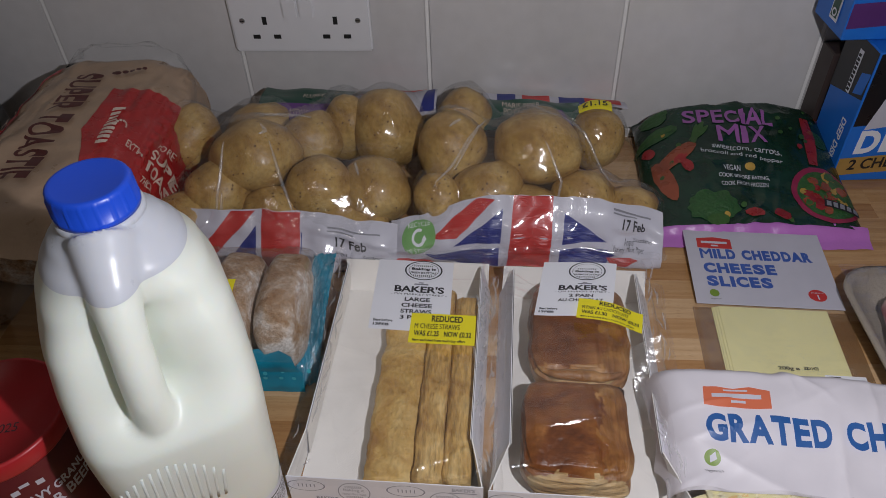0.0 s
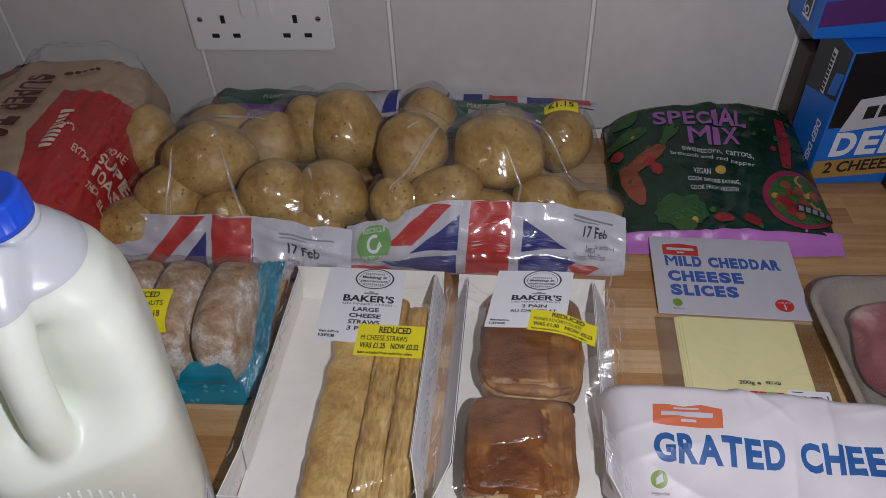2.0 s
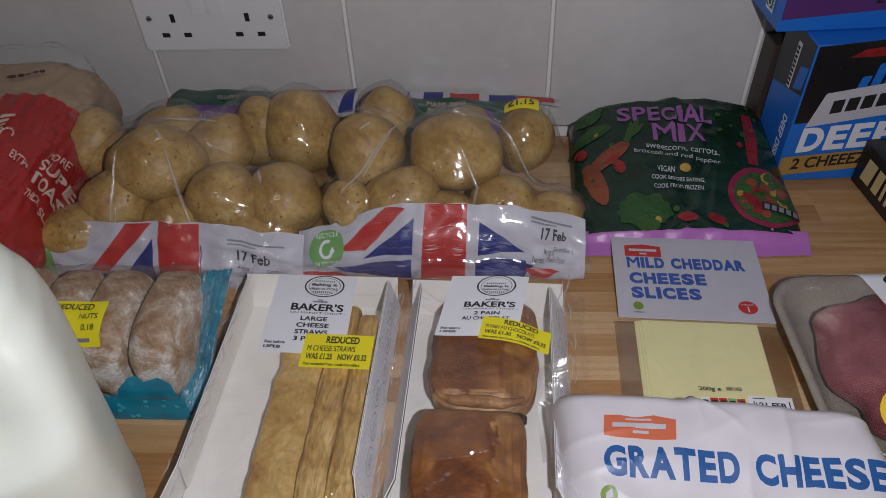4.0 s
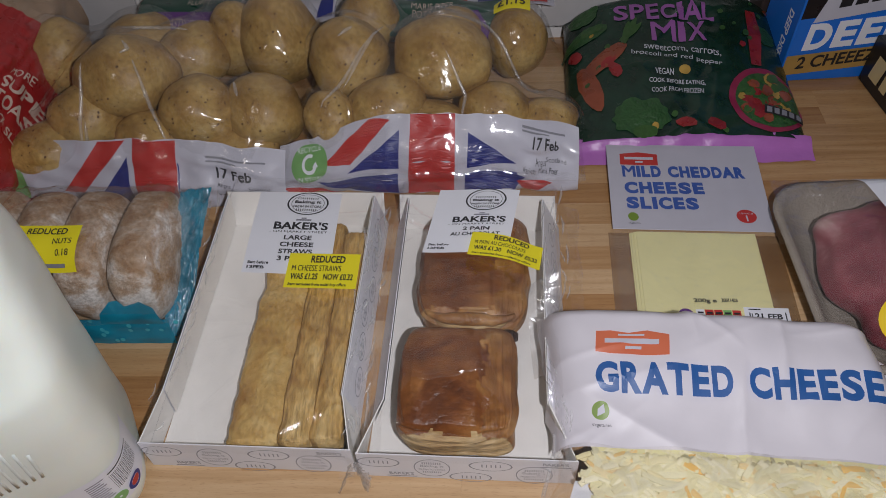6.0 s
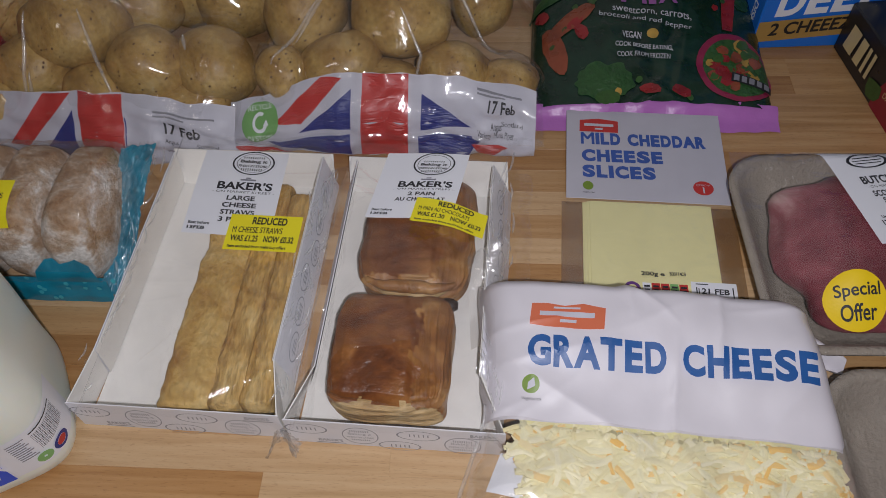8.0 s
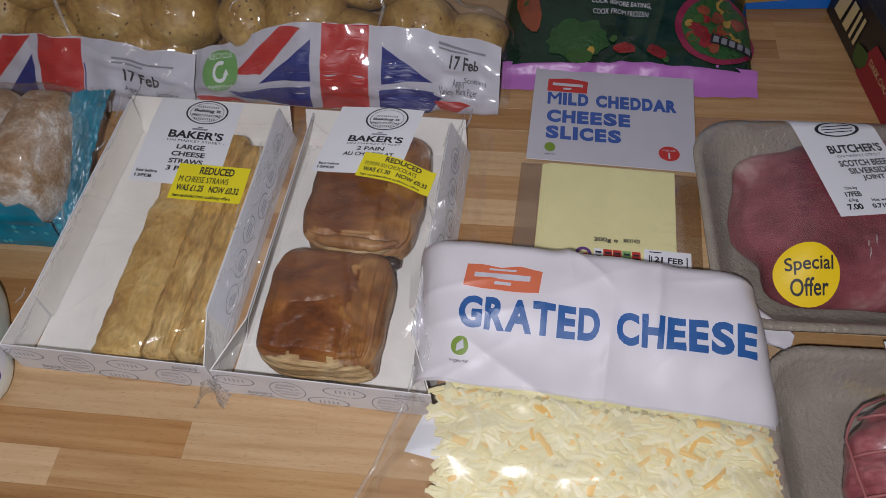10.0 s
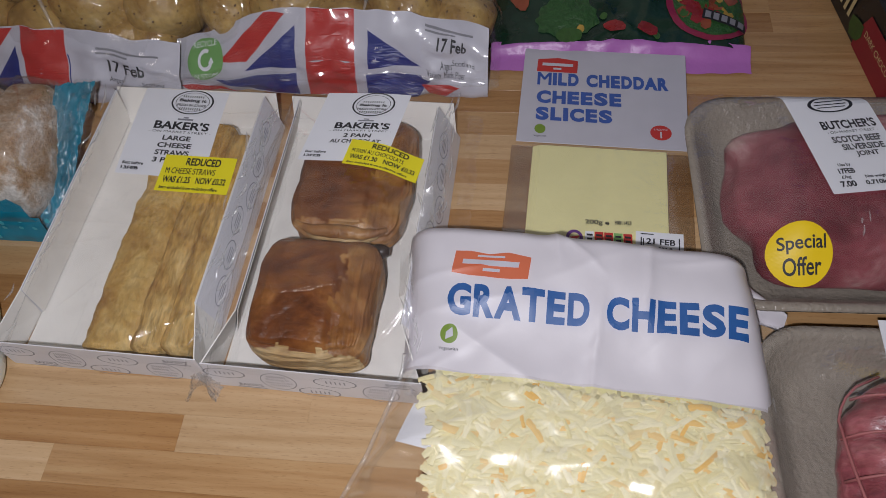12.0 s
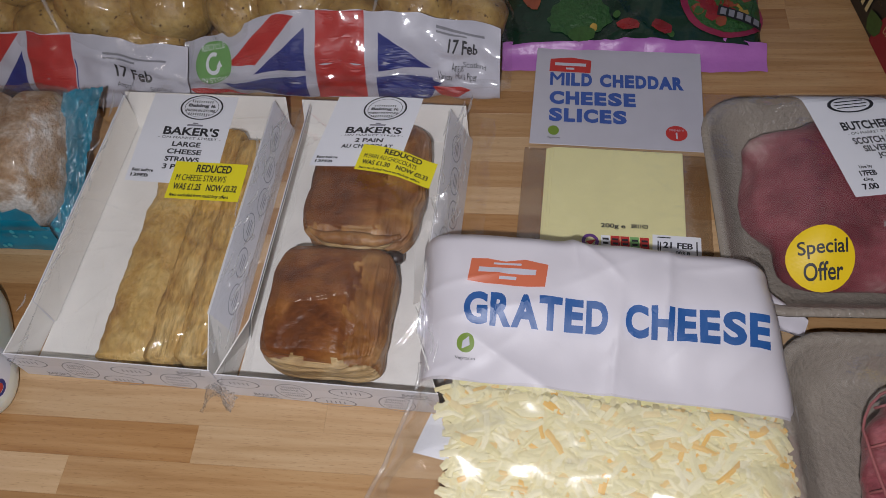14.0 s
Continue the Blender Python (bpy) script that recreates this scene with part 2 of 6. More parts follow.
HDPE = material("hdpe_with_milk", (0.8, 0.84, 0.76), 0.36, vary=0.02, sss=0.3)
HDPE_TOP = material("empty_translucent_hdpe", (0.58, 0.605, 0.655), 0.3, vary=0.03, sss=0.2)
CAPM = material("blue_cap_plastic", (0.012, 0.075, 0.62), 0.35, vary=0.04)
REDLID = material("red_lid_plastic", (0.42, 0.02, 0.025), 0.35, vary=0.06)
MAROON = material("maroon_label", (0.12, 0.015, 0.018), 0.35, vary=0.08)
BREADBAG = material("tan_bread_wrap", (0.4, 0.28, 0.19), 0.3, vary=0.14, scale=20, bump=0.5, bump_scale=50)
BREADRED = material("red_bread_wrap", (0.38, 0.025, 0.025), 0.28, vary=0.12, scale=20, bump=0.4, bump_scale=50)
BROWNINK = material("dark_brown_ink", (0.08, 0.014, 0.012), 0.4)
CREAMINK = material("cream_ink", (0.62, 0.5, 0.42), 0.4)
SMIX = material("dark_green_bag", (0.008, 0.03, 0.017), 0.24, vary=0.45, scale=25, bump=0.9, bump_scale=55)
PINK = material("orchid_bag_edge", (0.46, 0.16, 0.5), 0.35, vary=0.08, bump=0.6, bump_scale=60)
PINKINK = material("orchid_ink", (0.3, 0.1, 0.33), 0.35)
LEAF = material("leaf_green_print", (0.035, 0.095, 0.02), 0.35, vary=0.35, grain=300)
BROC = material("broccoli_green_print", (0.025, 0.085, 0.022), 0.4, vary=0.4, grain=260, bump=0.8, bump_scale=260)
CARROT = material("carrot_print", (0.26, 0.062, 0.028), 0.28, vary=0.35, scale=50)
CORN = material("sweetcorn_print", (0.42, 0.26, 0.05), 0.3, vary=0.3, scale=60)
MAGENTA = material("magenta_bowl_print", (0.25, 0.02, 0.06), 0.3)
PEPPER = material("red_pepper_print", (0.26, 0.018, 0.02), 0.28, vary=0.3, scale=60)
SLICE = material("cheddar", (0.78, 0.73, 0.38), 0.4, vary=0.04, scale=20)
CLEARPACK = film_material("rigid_clear_tray", 0.1, 0.1, 30, tint=(0.8, 0.76, 0.72))
LILAC = material("translucent_white_lid", (0.5, 0.49, 0.55), 0.35, vary=0.05)
SHRED = material("grated_cheese", (0.93, 0.93, 0.93), 0.42, vary=0.06, grain=200, per=("island", [(0.97, 0.9, 0.6), (0.96, 0.9, 0.64), (0.9, 0.84, 0.52), (0.88, 0.8, 0.46), (0.92, 0.87, 0.6), (0.85, 0.77, 0.43), (0.9, 0.85, 0.56), (0.88, 0.78, 0.44), (0.9, 0.84, 0.54), (0.92, 0.56, 0.14)]))
BAGWHITE = material("white_film_bag", (0.66, 0.63, 0.67), 0.45, vary=0.03, bump=0.25, bump_scale=25)
FOAM = material("grey_brown_foam", (0.3, 0.26, 0.215), 0.24, vary=0.12, scale=24, bump=0.6, bump_scale=330)
MEAT = crust("raw_beef", [(0.32, (0.13, 0.02, 0.03)), (0.45, (0.22, 0.045, 0.06)), (0.55, (0.3, 0.08, 0.095)), (0.6, (0.4, 0.17, 0.18)), (0.68, (0.62, 0.43, 0.41))], 17, 110, (1.0, 1.8, 1), (0.84, 1.08), 0.3, 0.34, 0.3)
MEAT2 = crust("rolled_beef", [(0.3, (0.15, 0.03, 0.04)), (0.45, (0.26, 0.062, 0.075)), (0.58, (0.37, 0.125, 0.135)), (0.72, (0.58, 0.35, 0.33))], 40, 120, (0.7, 2.5, 1), (0.75, 1.12), 0.5, 0.32, 0.25)
STRING = material("pink_stained_string", (0.34, 0.11, 0.11), 0.6)
PASTRY_TOP = crust("browned_pastry", [(0.3, (0.09, 0.026, 0.009)), (0.44, (0.175, 0.055, 0.015)), (0.57, (0.26, 0.097, 0.026)), (0.72, (0.43, 0.2, 0.066))], 30, 120, (1.0, 1.6, 1), (0.76, 1.12), 0.6, 0.32, 0.3)
PASTRY_SIDE = crust("flaky_pastry", [(0.32, (0.15, 0.05, 0.013)), (0.45, (0.265, 0.108, 0.028)), (0.58, (0.39, 0.19, 0.058)), (0.74, (0.58, 0.36, 0.155))], 45, 42, (4, 1.3, 4), (0.74, 1.12), 0.9, 0.42, 0.1)
PASTRY_PALE = crust("pale_inner_pastry", [(0.32, (0.36, 0.2, 0.075)), (0.5, (0.54, 0.36, 0.16)), (0.68, (0.68, 0.52, 0.29))], 40, 80, (1, 3, 7), (0.68, 1.1), 0.9, 0.5)
STRAW = crust("cheese_straw_pastry", [(0.32, (0.34, 0.165, 0.036)), (0.43, (0.53, 0.315, 0.085)), (0.56, (0.63, 0.415, 0.135)), (0.7, (0.72, 0.53, 0.22))], 34, 230, (1.4, 1, 1), (0.78, 1.08), 0.9, 0.5)
STRAW_EDGE = crust("cheese_straw_layers", [(0.32, (0.33, 0.155, 0.035)), (0.44, (0.51, 0.3, 0.085)), (0.57, (0.63, 0.41, 0.14)), (0.72, (0.74, 0.55, 0.25))], 42, 75, (5, 1.1, 5), (0.62, 1.14), 1.0, 0.5)
CHOC = material("dark_chocolate", (0.025, 0.01, 0.006), 0.4)
DOUGH = crust("sugared_dough", [(0.32, (0.25, 0.12, 0.05)), (0.43, (0.4, 0.25, 0.14)), (0.52, (0.55, 0.43, 0.33)), (0.61, (0.78, 0.74, 0.7))], 36, 420, (1, 1, 1), (0.75, 1.15), 0.8, 0.8)
TEAL = material("teal_film_label", (0.006, 0.21, 0.32), 0.25, vary=0.3, scale=30, bump=0.7, bump_scale=45)
TEALDOT = material("pale_teal_dots", (0.05, 0.38, 0.46), 0.35)
PIZZABLUE = material("blue_carton", (0.015, 0.16, 0.62), 0.35, vary=0.05)
PIZZABLACK = material("black_carton", (0.012, 0.012, 0.014), 0.3, vary=0.1)
GOLD = material("ochre_band", (0.42, 0.25, 0.07), 0.4)
PIZZAPURPLE = material("purple_band", (0.1, 0.03, 0.16), 0.4)
BROWNCARD = material("dark_brown_carton", (0.045, 0.03, 0.026), 0.5, vary=0.1)
ICEBLACK = material("black_ice_cream_carton", (0.012, 0.012, 0.013), 0.3, vary=0.1)
ICEGOLD = material("pale_gold_ink", (0.6, 0.48, 0.24), 0.35)
CLARET = material("claret_print", (0.25, 0.01, 0.025), 0.35)


# ---- making meshes ----
BASE = {}


def thing(name, base, label, category, group="", kind=""):
    ob = new(name)
    ob.location = base
    ob.empty_display_size = 0.02
    BASE[ob.name] = Vector(base)
    return tagged(ob, label, category, group, kind)


def part(name, bm, mat, parent, label="", smooth=False, shadow=True, kind=""):
    """One mesh object, given in world places, under a thing or a part."""
    me = bpy.data.meshes.new(name)
    if smooth:
        for f in bm.faces:
            f.smooth = True
    bm.to_mesh(me)
    bm.free()
    base = BASE[parent.name] if parent else Vector((0, 0, 0))
    me.transform(Matrix.Translation(-base))
    for one in mat if isinstance(mat, (list, tuple)) else (mat,):
        me.materials.append(one)
    ob = new(name, me)
    ob.parent = parent
    BASE[ob.name] = base
    if not shadow:
        ob.visible_shadow = False
    return tagged(ob, label, "", "", kind)


def box(x0, x1, y0, y1, z0, z1, bevel=0.0, m=None, segs=2):
    bm = bmesh.new()
    bmesh.ops.create_cube(bm, size=1)
    for v in bm.verts:
        v.co = Vector(((x0 + x1) / 2 + v.co.x * (x1 - x0), (y0 + y1) / 2 + v.co.y * (y1 - y0), (z0 + z1) / 2 + v.co.z * (z1 - z0)))
    if bevel:
        bmesh.ops.bevel(bm, geom=bm.edges[:], offset=bevel, segments=segs, affect="EDGES")
    if m:
        bm.transform(m)
    return bm


def grid(f, u0, u1, nu, v0, v1, nv, keep=None):
    """A skin over f(u, v)."""
    bm = bmesh.new()
    rows = []
    for j in range(nv + 1):
        v = v0 + (v1 - v0) * j / nv
        rows.append([bm.verts.new(f(u0 + (u1 - u0) * i / nu, v)) for i in range(nu + 1)])
    for j in range(nv):
        for i in range(nu):
            if keep is None or keep(u0 + (u1 - u0) * (i + 0.5) / nu, v0 + (v1 - v0) * (j + 0.5) / nv):
                bm.faces.new((rows[j][i], rows[j][i + 1], rows[j + 1][i + 1], rows[j + 1][i]))
    loose = [v for v in bm.verts if not v.link_faces]
    bmesh.ops.delete(bm, geom=loose, context="VERTS")
    return bm


def rings(list_of_rings, cap=True):
    """A closed skin through rings of points."""
    bm = bmesh.new()
    rs = [[bm.verts.new(p) for p in r] for r in list_of_rings]
    n = len(rs[0])
    for a, b in zip(rs, rs[1:]):
        for i in range(n):
            bm.faces.new((a[i], a[(i + 1) % n], b[(i + 1) % n], b[i]))
    if cap:
        bm.faces.new(rs[0][::-1])
        bm.faces.new(rs[-1])
    return bm


def tube(points, radius, n=8):
    out = []
    for i, p in enumerate(points):
        a, b = Vector(points[max(0, i - 1)]), Vector(points[min(len(points) - 1, i + 1)])
        d = (b - a).normalized()
        s = d.orthogonal().normalized()
        if i and s.dot(last) < 0.5:
            s = (last - d * last.dot(d)).normalized()
        elif i:
            s = (last - d * last.dot(d)).normalized()
        last = s
        t = d.cross(s)
        r = radius[i] if isinstance(radius, (list, tuple)) else radius
        out.append([Vector(p) + (s * math.cos(k * 2 * math.pi / n) + t * math.sin(k * 2 * math.pi / n)) * r for k in range(n)])
    return rings(out)


def join(bms):
    out = bmesh.new()
    for b in bms:
        me = bpy.data.meshes.new("tmp")
        b.to_mesh(me)
        b.free()
        out.from_mesh(me)
        bpy.data.meshes.remove(me)
    return out


# flat prints: meshes in a unit square, laid on any surface
LETTERS = {}


def letters(body, bold=0.0):
    if "M" in body and bold > 0:
        # two thin copies side by side make the heavy strokes of a line with an M
        pts, faces = letters(body)
        step, n = bold * 1.1 / max(1, len(body) * 0.62), len(pts)
        wide = [(a * (1 - step), b) for a, b in pts] + [(a * (1 - step) + step, b) for a, b in pts]
        return wide, faces + [tuple(i + n for i in f) for f in faces]
    key = (body, bold)
    if key not in LETTERS:
        cu = bpy.data.curves.new("letters", "FONT")
        cu.body, cu.offset, cu.resolution_u, cu.align_x, cu.space_line = body, bold, 4, "CENTER", 0.85
        ob = bpy.data.objects.new("letters", cu)
        scene.collection.objects.link(ob)
        me = bpy.data.meshes.new_from_object(ob.evaluated_get(bpy.context.evaluated_depsgraph_get()))
        bpy.data.objects.remove(ob)
        pts = [v.co.xy for v in me.vertices]
        x0, x1 = min(p.x for p in pts), max(p.x for p in pts)
        y0, y1 = min(p.y for p in pts), max(p.y for p in pts)
        LETTERS[key] = ([((p.x - x0) / (x1 - x0), (p.y - y0) / (y1 - y0)) for p in pts], [tuple(f.vertices) for f in me.polygons])
        bpy.data.meshes.remove(me)
    return LETTERS[key]


def outline(points, step=0.12):
    """A filled outline in the unit square, cut small enough to bend."""
    bm = bmesh.new()
    bm.faces.new([bm.verts.new((x, y, 0)) for x, y in points])
    bmesh.ops.triangulate(bm, faces=bm.faces[:])
    for _ in range(6):
        long = [e for e in bm.edges if e.calc_length() > step]
        if not long:
            break
        bmesh.ops.subdivide_edges(bm, edges=long, cuts=1, use_grid_fill=False)
        bmesh.ops.triangulate(bm, faces=bm.faces[:])
    bm.verts.index_update()
    out = ([(v.co.x, v.co.y) for v in bm.verts], [tuple(v.index for v in f.verts) for f in bm.faces])
    bm.free()
    return out


def patch(n=6, k=6):
    return ([(i / n, j / k) for j in range(k + 1) for i in range(n + 1)], [(j * (n + 1) + i, j * (n + 1) + i + 1, (j + 1) * (n + 1) + i + 1, (j + 1) * (n + 1) + i) for j in range(k) for i in range(n)])


def disc(r0=0.0, n=28, wobble=0.0, seed=0):
    pts, faces = [], []
    rad = [r0 if r0 else 0.001, 0.25 + r0 / 2, 0.5]
    rnd = random.Random(seed)
    wob = [1 + wobble * rnd.uniform(-1, 1) for _ in range(n)]
    for r in rad:
        pts += [(0.5 + r * wob[i] * math.cos(2 * math.pi * i / n), 0.5 + r * wob[i] * math.sin(2 * math.pi * i / n)) for i in range(n)]
    for a in range(2):
        for i in range(n):
            faces.append((a * n + i, (a + 1) * n + i, (a + 1) * n + (i + 1) % n, a * n + (i + 1) % n))
    return pts, [f[::-1] for f in faces]


def arrow_ring(n=22):
    """A turning arrow: most of a ring, with a pointed head."""
    pts, faces = [], []
    for i in range(n + 1):
        a = math.radians(60 + 280 * i / n)
        pts += [(0.5 + r * math.cos(a), 0.5 + r * math.sin(a)) for r in (0.32, 0.5)]
    faces = [(2 * i, 2 * i + 1, 2 * i + 3, 2 * i + 2) for i in range(n)]
    k = len(pts)
    pts += [(0.7, 0.33), (1.08, 0.33), (0.9, 0.62)]
    return pts, faces + [(k, k + 1, k + 2)]


def bars(rows):
    """Plain bars for small writing: rows of (x0, x1, y0, y1)."""
    pts, faces = [], []
    for x0, x1, y0, y1 in rows:
        k = len(pts)
        pts += [(x0, y0), (x1, y0), (x1, y1), (x0, y1)]
        faces.append((k, k + 1, k + 2, k + 3))
    return pts, faces


def finer(pts, faces, wide, high, step):
    """Cut a print into pieces small enough to follow a bent surface."""
    bm = bmesh.new()
    vs = [bm.verts.new((a * wide, b * high, 0)) for a, b in pts]
    for f in faces:
        try:
            bm.faces.new([vs[i] for i in f])
        except ValueError:
            pass
    for _ in range(4):
        long = [e for e in bm.edges if e.calc_length() > step]
        if not long:
            break
        bmesh.ops.subdivide_edges(bm, edges=long, cuts=1, use_grid_fill=True)
        bmesh.ops.triangulate(bm, faces=[f for f in bm.faces if len(f.verts) > 4])
    bm.verts.index_update()
    out = [(v.co.x / wide, v.co.y / high) for v in bm.verts], [tuple(v.index for v in f.verts) for f in bm.faces]
    bm.free()
    return out


def lay(name, shape, surf, o, r, u, mat, parent, lift=0.0004, label=""):
    """Lay a unit-square print on a surface: o, r, u are the surface places of its lower-left, lower-right and upper-left."""
    pts, faces = shape
    o, r, u = Vector(o), Vector(r), Vector(u)
    wide, high = (Vector(surf(*r)) - Vector(surf(*o))).length, (Vector(surf(*u)) - Vector(surf(*o))).length
    if 0.018 < max(wide, high) < 0.9:
        pts, faces = finer(pts, faces, wide, high, 0.0035)
    bm = bmesh.new()
    vs = []
    for a, b in pts:
        q = o + (r - o) * a + (u - o) * b
        p = Vector(surf(q.x, q.y))
        e = 0.0008
        n = (Vector(surf(q.x + e, q.y)) - p).cross(Vector(surf(q.x, q.y + e)) - p)
        if n.length > 0:
            n.normalize()
        vs.append(bm.verts.new(p + n * lift))
    for f in faces:
        try:
            bm.faces.new([vs[i] for i in f])
        except ValueError:
            pass
    return part(name, bm, mat, parent, label, shadow=False)


def spell(name, body, bold, surf, o, r, u, mat, parent, lift=0.0006):
    """A title, letter by letter."""
    pts, faces = letters(body, bold)
    home = list(range(len(pts)))

    def root(i):
        while home[i] != i:
            home[i] = home[home[i]]
            i = home[i]
        return i
    for f in faces:
        for k in f[1:]:
            home[root(k)] = root(f[0])
    groups = {}
    for f in faces:
        groups.setdefault(root(f[0]), []).append(f)
    for fs in groups.values():
        used = sorted({i for f in fs for i in f})
        back = {i: k for k, i in enumerate(used)}
        lay(name, ([pts[i] for i in used], [tuple(back[i] for i in f) for f in fs]), surf, o, r, u, mat, parent, lift)


def title(name, body, surf, o, r, u, mat, parent, lift=0.0006, bold=0.045):
    """A title of heavy close-set capitals, letter by letter."""
    wide = {"M": 0.84, "I": 0.24, " ": 0.3, "L": 0.52, "E": 0.54, "T": 0.64, "A": 0.78, "G": 0.68, "C": 0.66}
    gaps = [0.0 if "A" in body[i:i + 2] else 0.075 for i in range(len(body) - 1)] + [0.0]
    total = sum(wide.get(c, 0.62) for c in body) + sum(gaps)
    o, r, u, at = Vector(o), Vector(r), Vector(u), 0.0
    for c, gap in zip(body, gaps):
        w = wide.get(c, 0.62)
        if c != " ":
            step = (r - o) * (at / total)
            lay(name, letters(c, bold), surf, o + step, o + (r - o) * ((at + w) / total), u + step, mat, parent, lift)
        at += w + gap


def ridges(seed, count, x0, x1, y0, y1, high=0.0022, wide=0.0018, along=None):
    """Sharp crossing folds in a film, as a height over the plan."""
    rnd = random.Random(seed)
    lines = []
    for _ in range(count):
        ax, ay = rnd.uniform(x0, x1), rnd.uniform(y0, y1)
        an = rnd.gauss(along, 0.5) if along is not None else rnd.uniform(0, math.pi)
        ln = rnd.uniform(0.2, 0.6) * max(x1 - x0, y1 - y0) / 2
        lines.append((ax, ay, math.cos(an), math.sin(an), ln, high * rnd.uniform(0.4, 1.2), wide * rnd.uniform(0.6, 1.5)))

    def f(x, y):
        z = 0.0
        for ax, ay, c, s, ln, hh, w in lines:
            dx, dy = x - ax, y - ay
            u = (dx * c + dy * s) / ln
            if abs(u) < 1:
                d = (dy * c - dx * s) / w
                if abs(d) < 3:
                    z += hh * math.exp(-abs(d) * 1.2) * (1 - u * u)
        return z
    return f


def crease(surf, places, parent, radius=0.0005, lift=0.0012):
    """A sharp fold standing up in a film, whitened to imitate a streak of glint."""
    pts = []
    for (xa, ya), (xb, yb) in zip(places, places[1:]):
        for i in range(8):
            pts.append(Vector(surf(xa + (xb - xa) * i / 8, ya + (yb - ya) * i / 8)) + Vector((0, 0, lift + 0.0004 * nz(xa * 300 + i, ya * 200, 2))))
    n = len(pts)
    part("film_fold", tube(pts, [radius * (0.25 + math.sin(math.pi * (i + 0.5) / n)) for i in range(n)], 8), FOLD, parent, "sharp fold in the film, whitened to imitate its glint", smooth=True, shadow=False)


def smooth(a):
    a = max(0.0, min(1.0, a))
    return a * a * (3 - 2 * a)


def nz(x, y, z=0.0, s=1.0):
    return noise.noise(Vector((x * s, y * s, z)))


# ---- the kitchen corner ----
part("floor", box(-2.0, 2.2, -2.6, 0.1, -0.95, -0.9), FLOORM, None, "plain grey vinyl floor below the worktop", kind="structure")
part("ceiling", box(-2.0, 2.2, -2.6, 0.1, 1.5, 1.55), PLASTER, None, "plain painted ceiling", kind="structure")
part("wall_south", box(-2.0, 2.2, -2.7, -2.6, -0.9, 1.5), PLASTER, None, "plain painted wall behind the camera", kind="structure")
part("wall_west", box(-2.1, -2.0, -2.7, 0.1, -0.9, 1.5), PLASTER, None, "plain painted side wall", kind="structure")
part("wall_east", box(2.2, 2.3, -2.7, 0.1, -0.9, 1.5), PLASTER, None, "plain painted side wall", kind="structure")
wall_north = part("wall_north", box(-2.0, 2.2, -0.0028, 0.12, -0.9, 1.5), GROUT, None, "kitchen wall of grey glazed tiles with white grout", kind="structure")
counter = part("counter", box(-1.2, 1.4, -0.64, -0.0005, -0.04, -0.0118, 0.0), WOOD_DARK, None, "oiled beech stave worktop against the tiled wall", kind="structure")
part("cabinet_front", box(-1.2, 1.4, -0.6, -0.02, -0.9, -0.04), PLATE, None, "plain white base cabinets under the worktop", kind="structure")
part("sealant", box(-1.2, 1.4, -0.004, 0.0, 0.0, 0.004, 0.001), GROUT, None, "white sealant bead between worktop and tiles", kind="structure")

# double socket
sock = thing("wall_socket", (0.0, -0.004, 0.143), "white plastic double wall socket with two rocker switches", "socket")
part("faceplate", box(-0.0735, 0.0735, -0.0115, -0.0045, 0.0995, 0.1865, 0.0022), PLATE, sock)
for sx, side in ((-0.037, -1), (0.037, 1)):
    # No holes are cut: near-black blocks paint the shade inside the slots.
    for name, dx, dz, w, h in (("earth_slot", 0, 0.0, 0.0045, 0.0085), ("pin_slot", -0.011, -0.0175, 0.0075, 0.0045), ("pin_slot", 0.011, -0.0175, 0.0075, 0.0045)):
        part(name, box(sx + dx - w / 2, sx + dx + w / 2, -0.0118, -0.0112, 0.1345 + dz - h / 2, 0.1345 + dz + h / 2), SLOT_SHADE, sock)
    part("rocker_switch", box(side * 0.0085 - 0.0075, side * 0.0085 + 0.0075, -0.0145, -0.0113, 0.1385, 0.158, 0.001), PLATE, sock)
    scr = bmesh.new()
    bmesh.ops.create_cone(scr, segments=14, radius1=0.003, radius2=0.0026, depth=0.0012, cap_ends=True, matrix=pose(side * 0.0605, -0.0118, 0.1345, 90, 0, 0))
    part("screw", scr, STEEL, sock)
    part("screw_slot", box(side * 0.0605 - 0.0022, side * 0.0605 + 0.0022, -0.0126, -0.0123, 0.134, 0.135), SLOT_SHADE, sock)


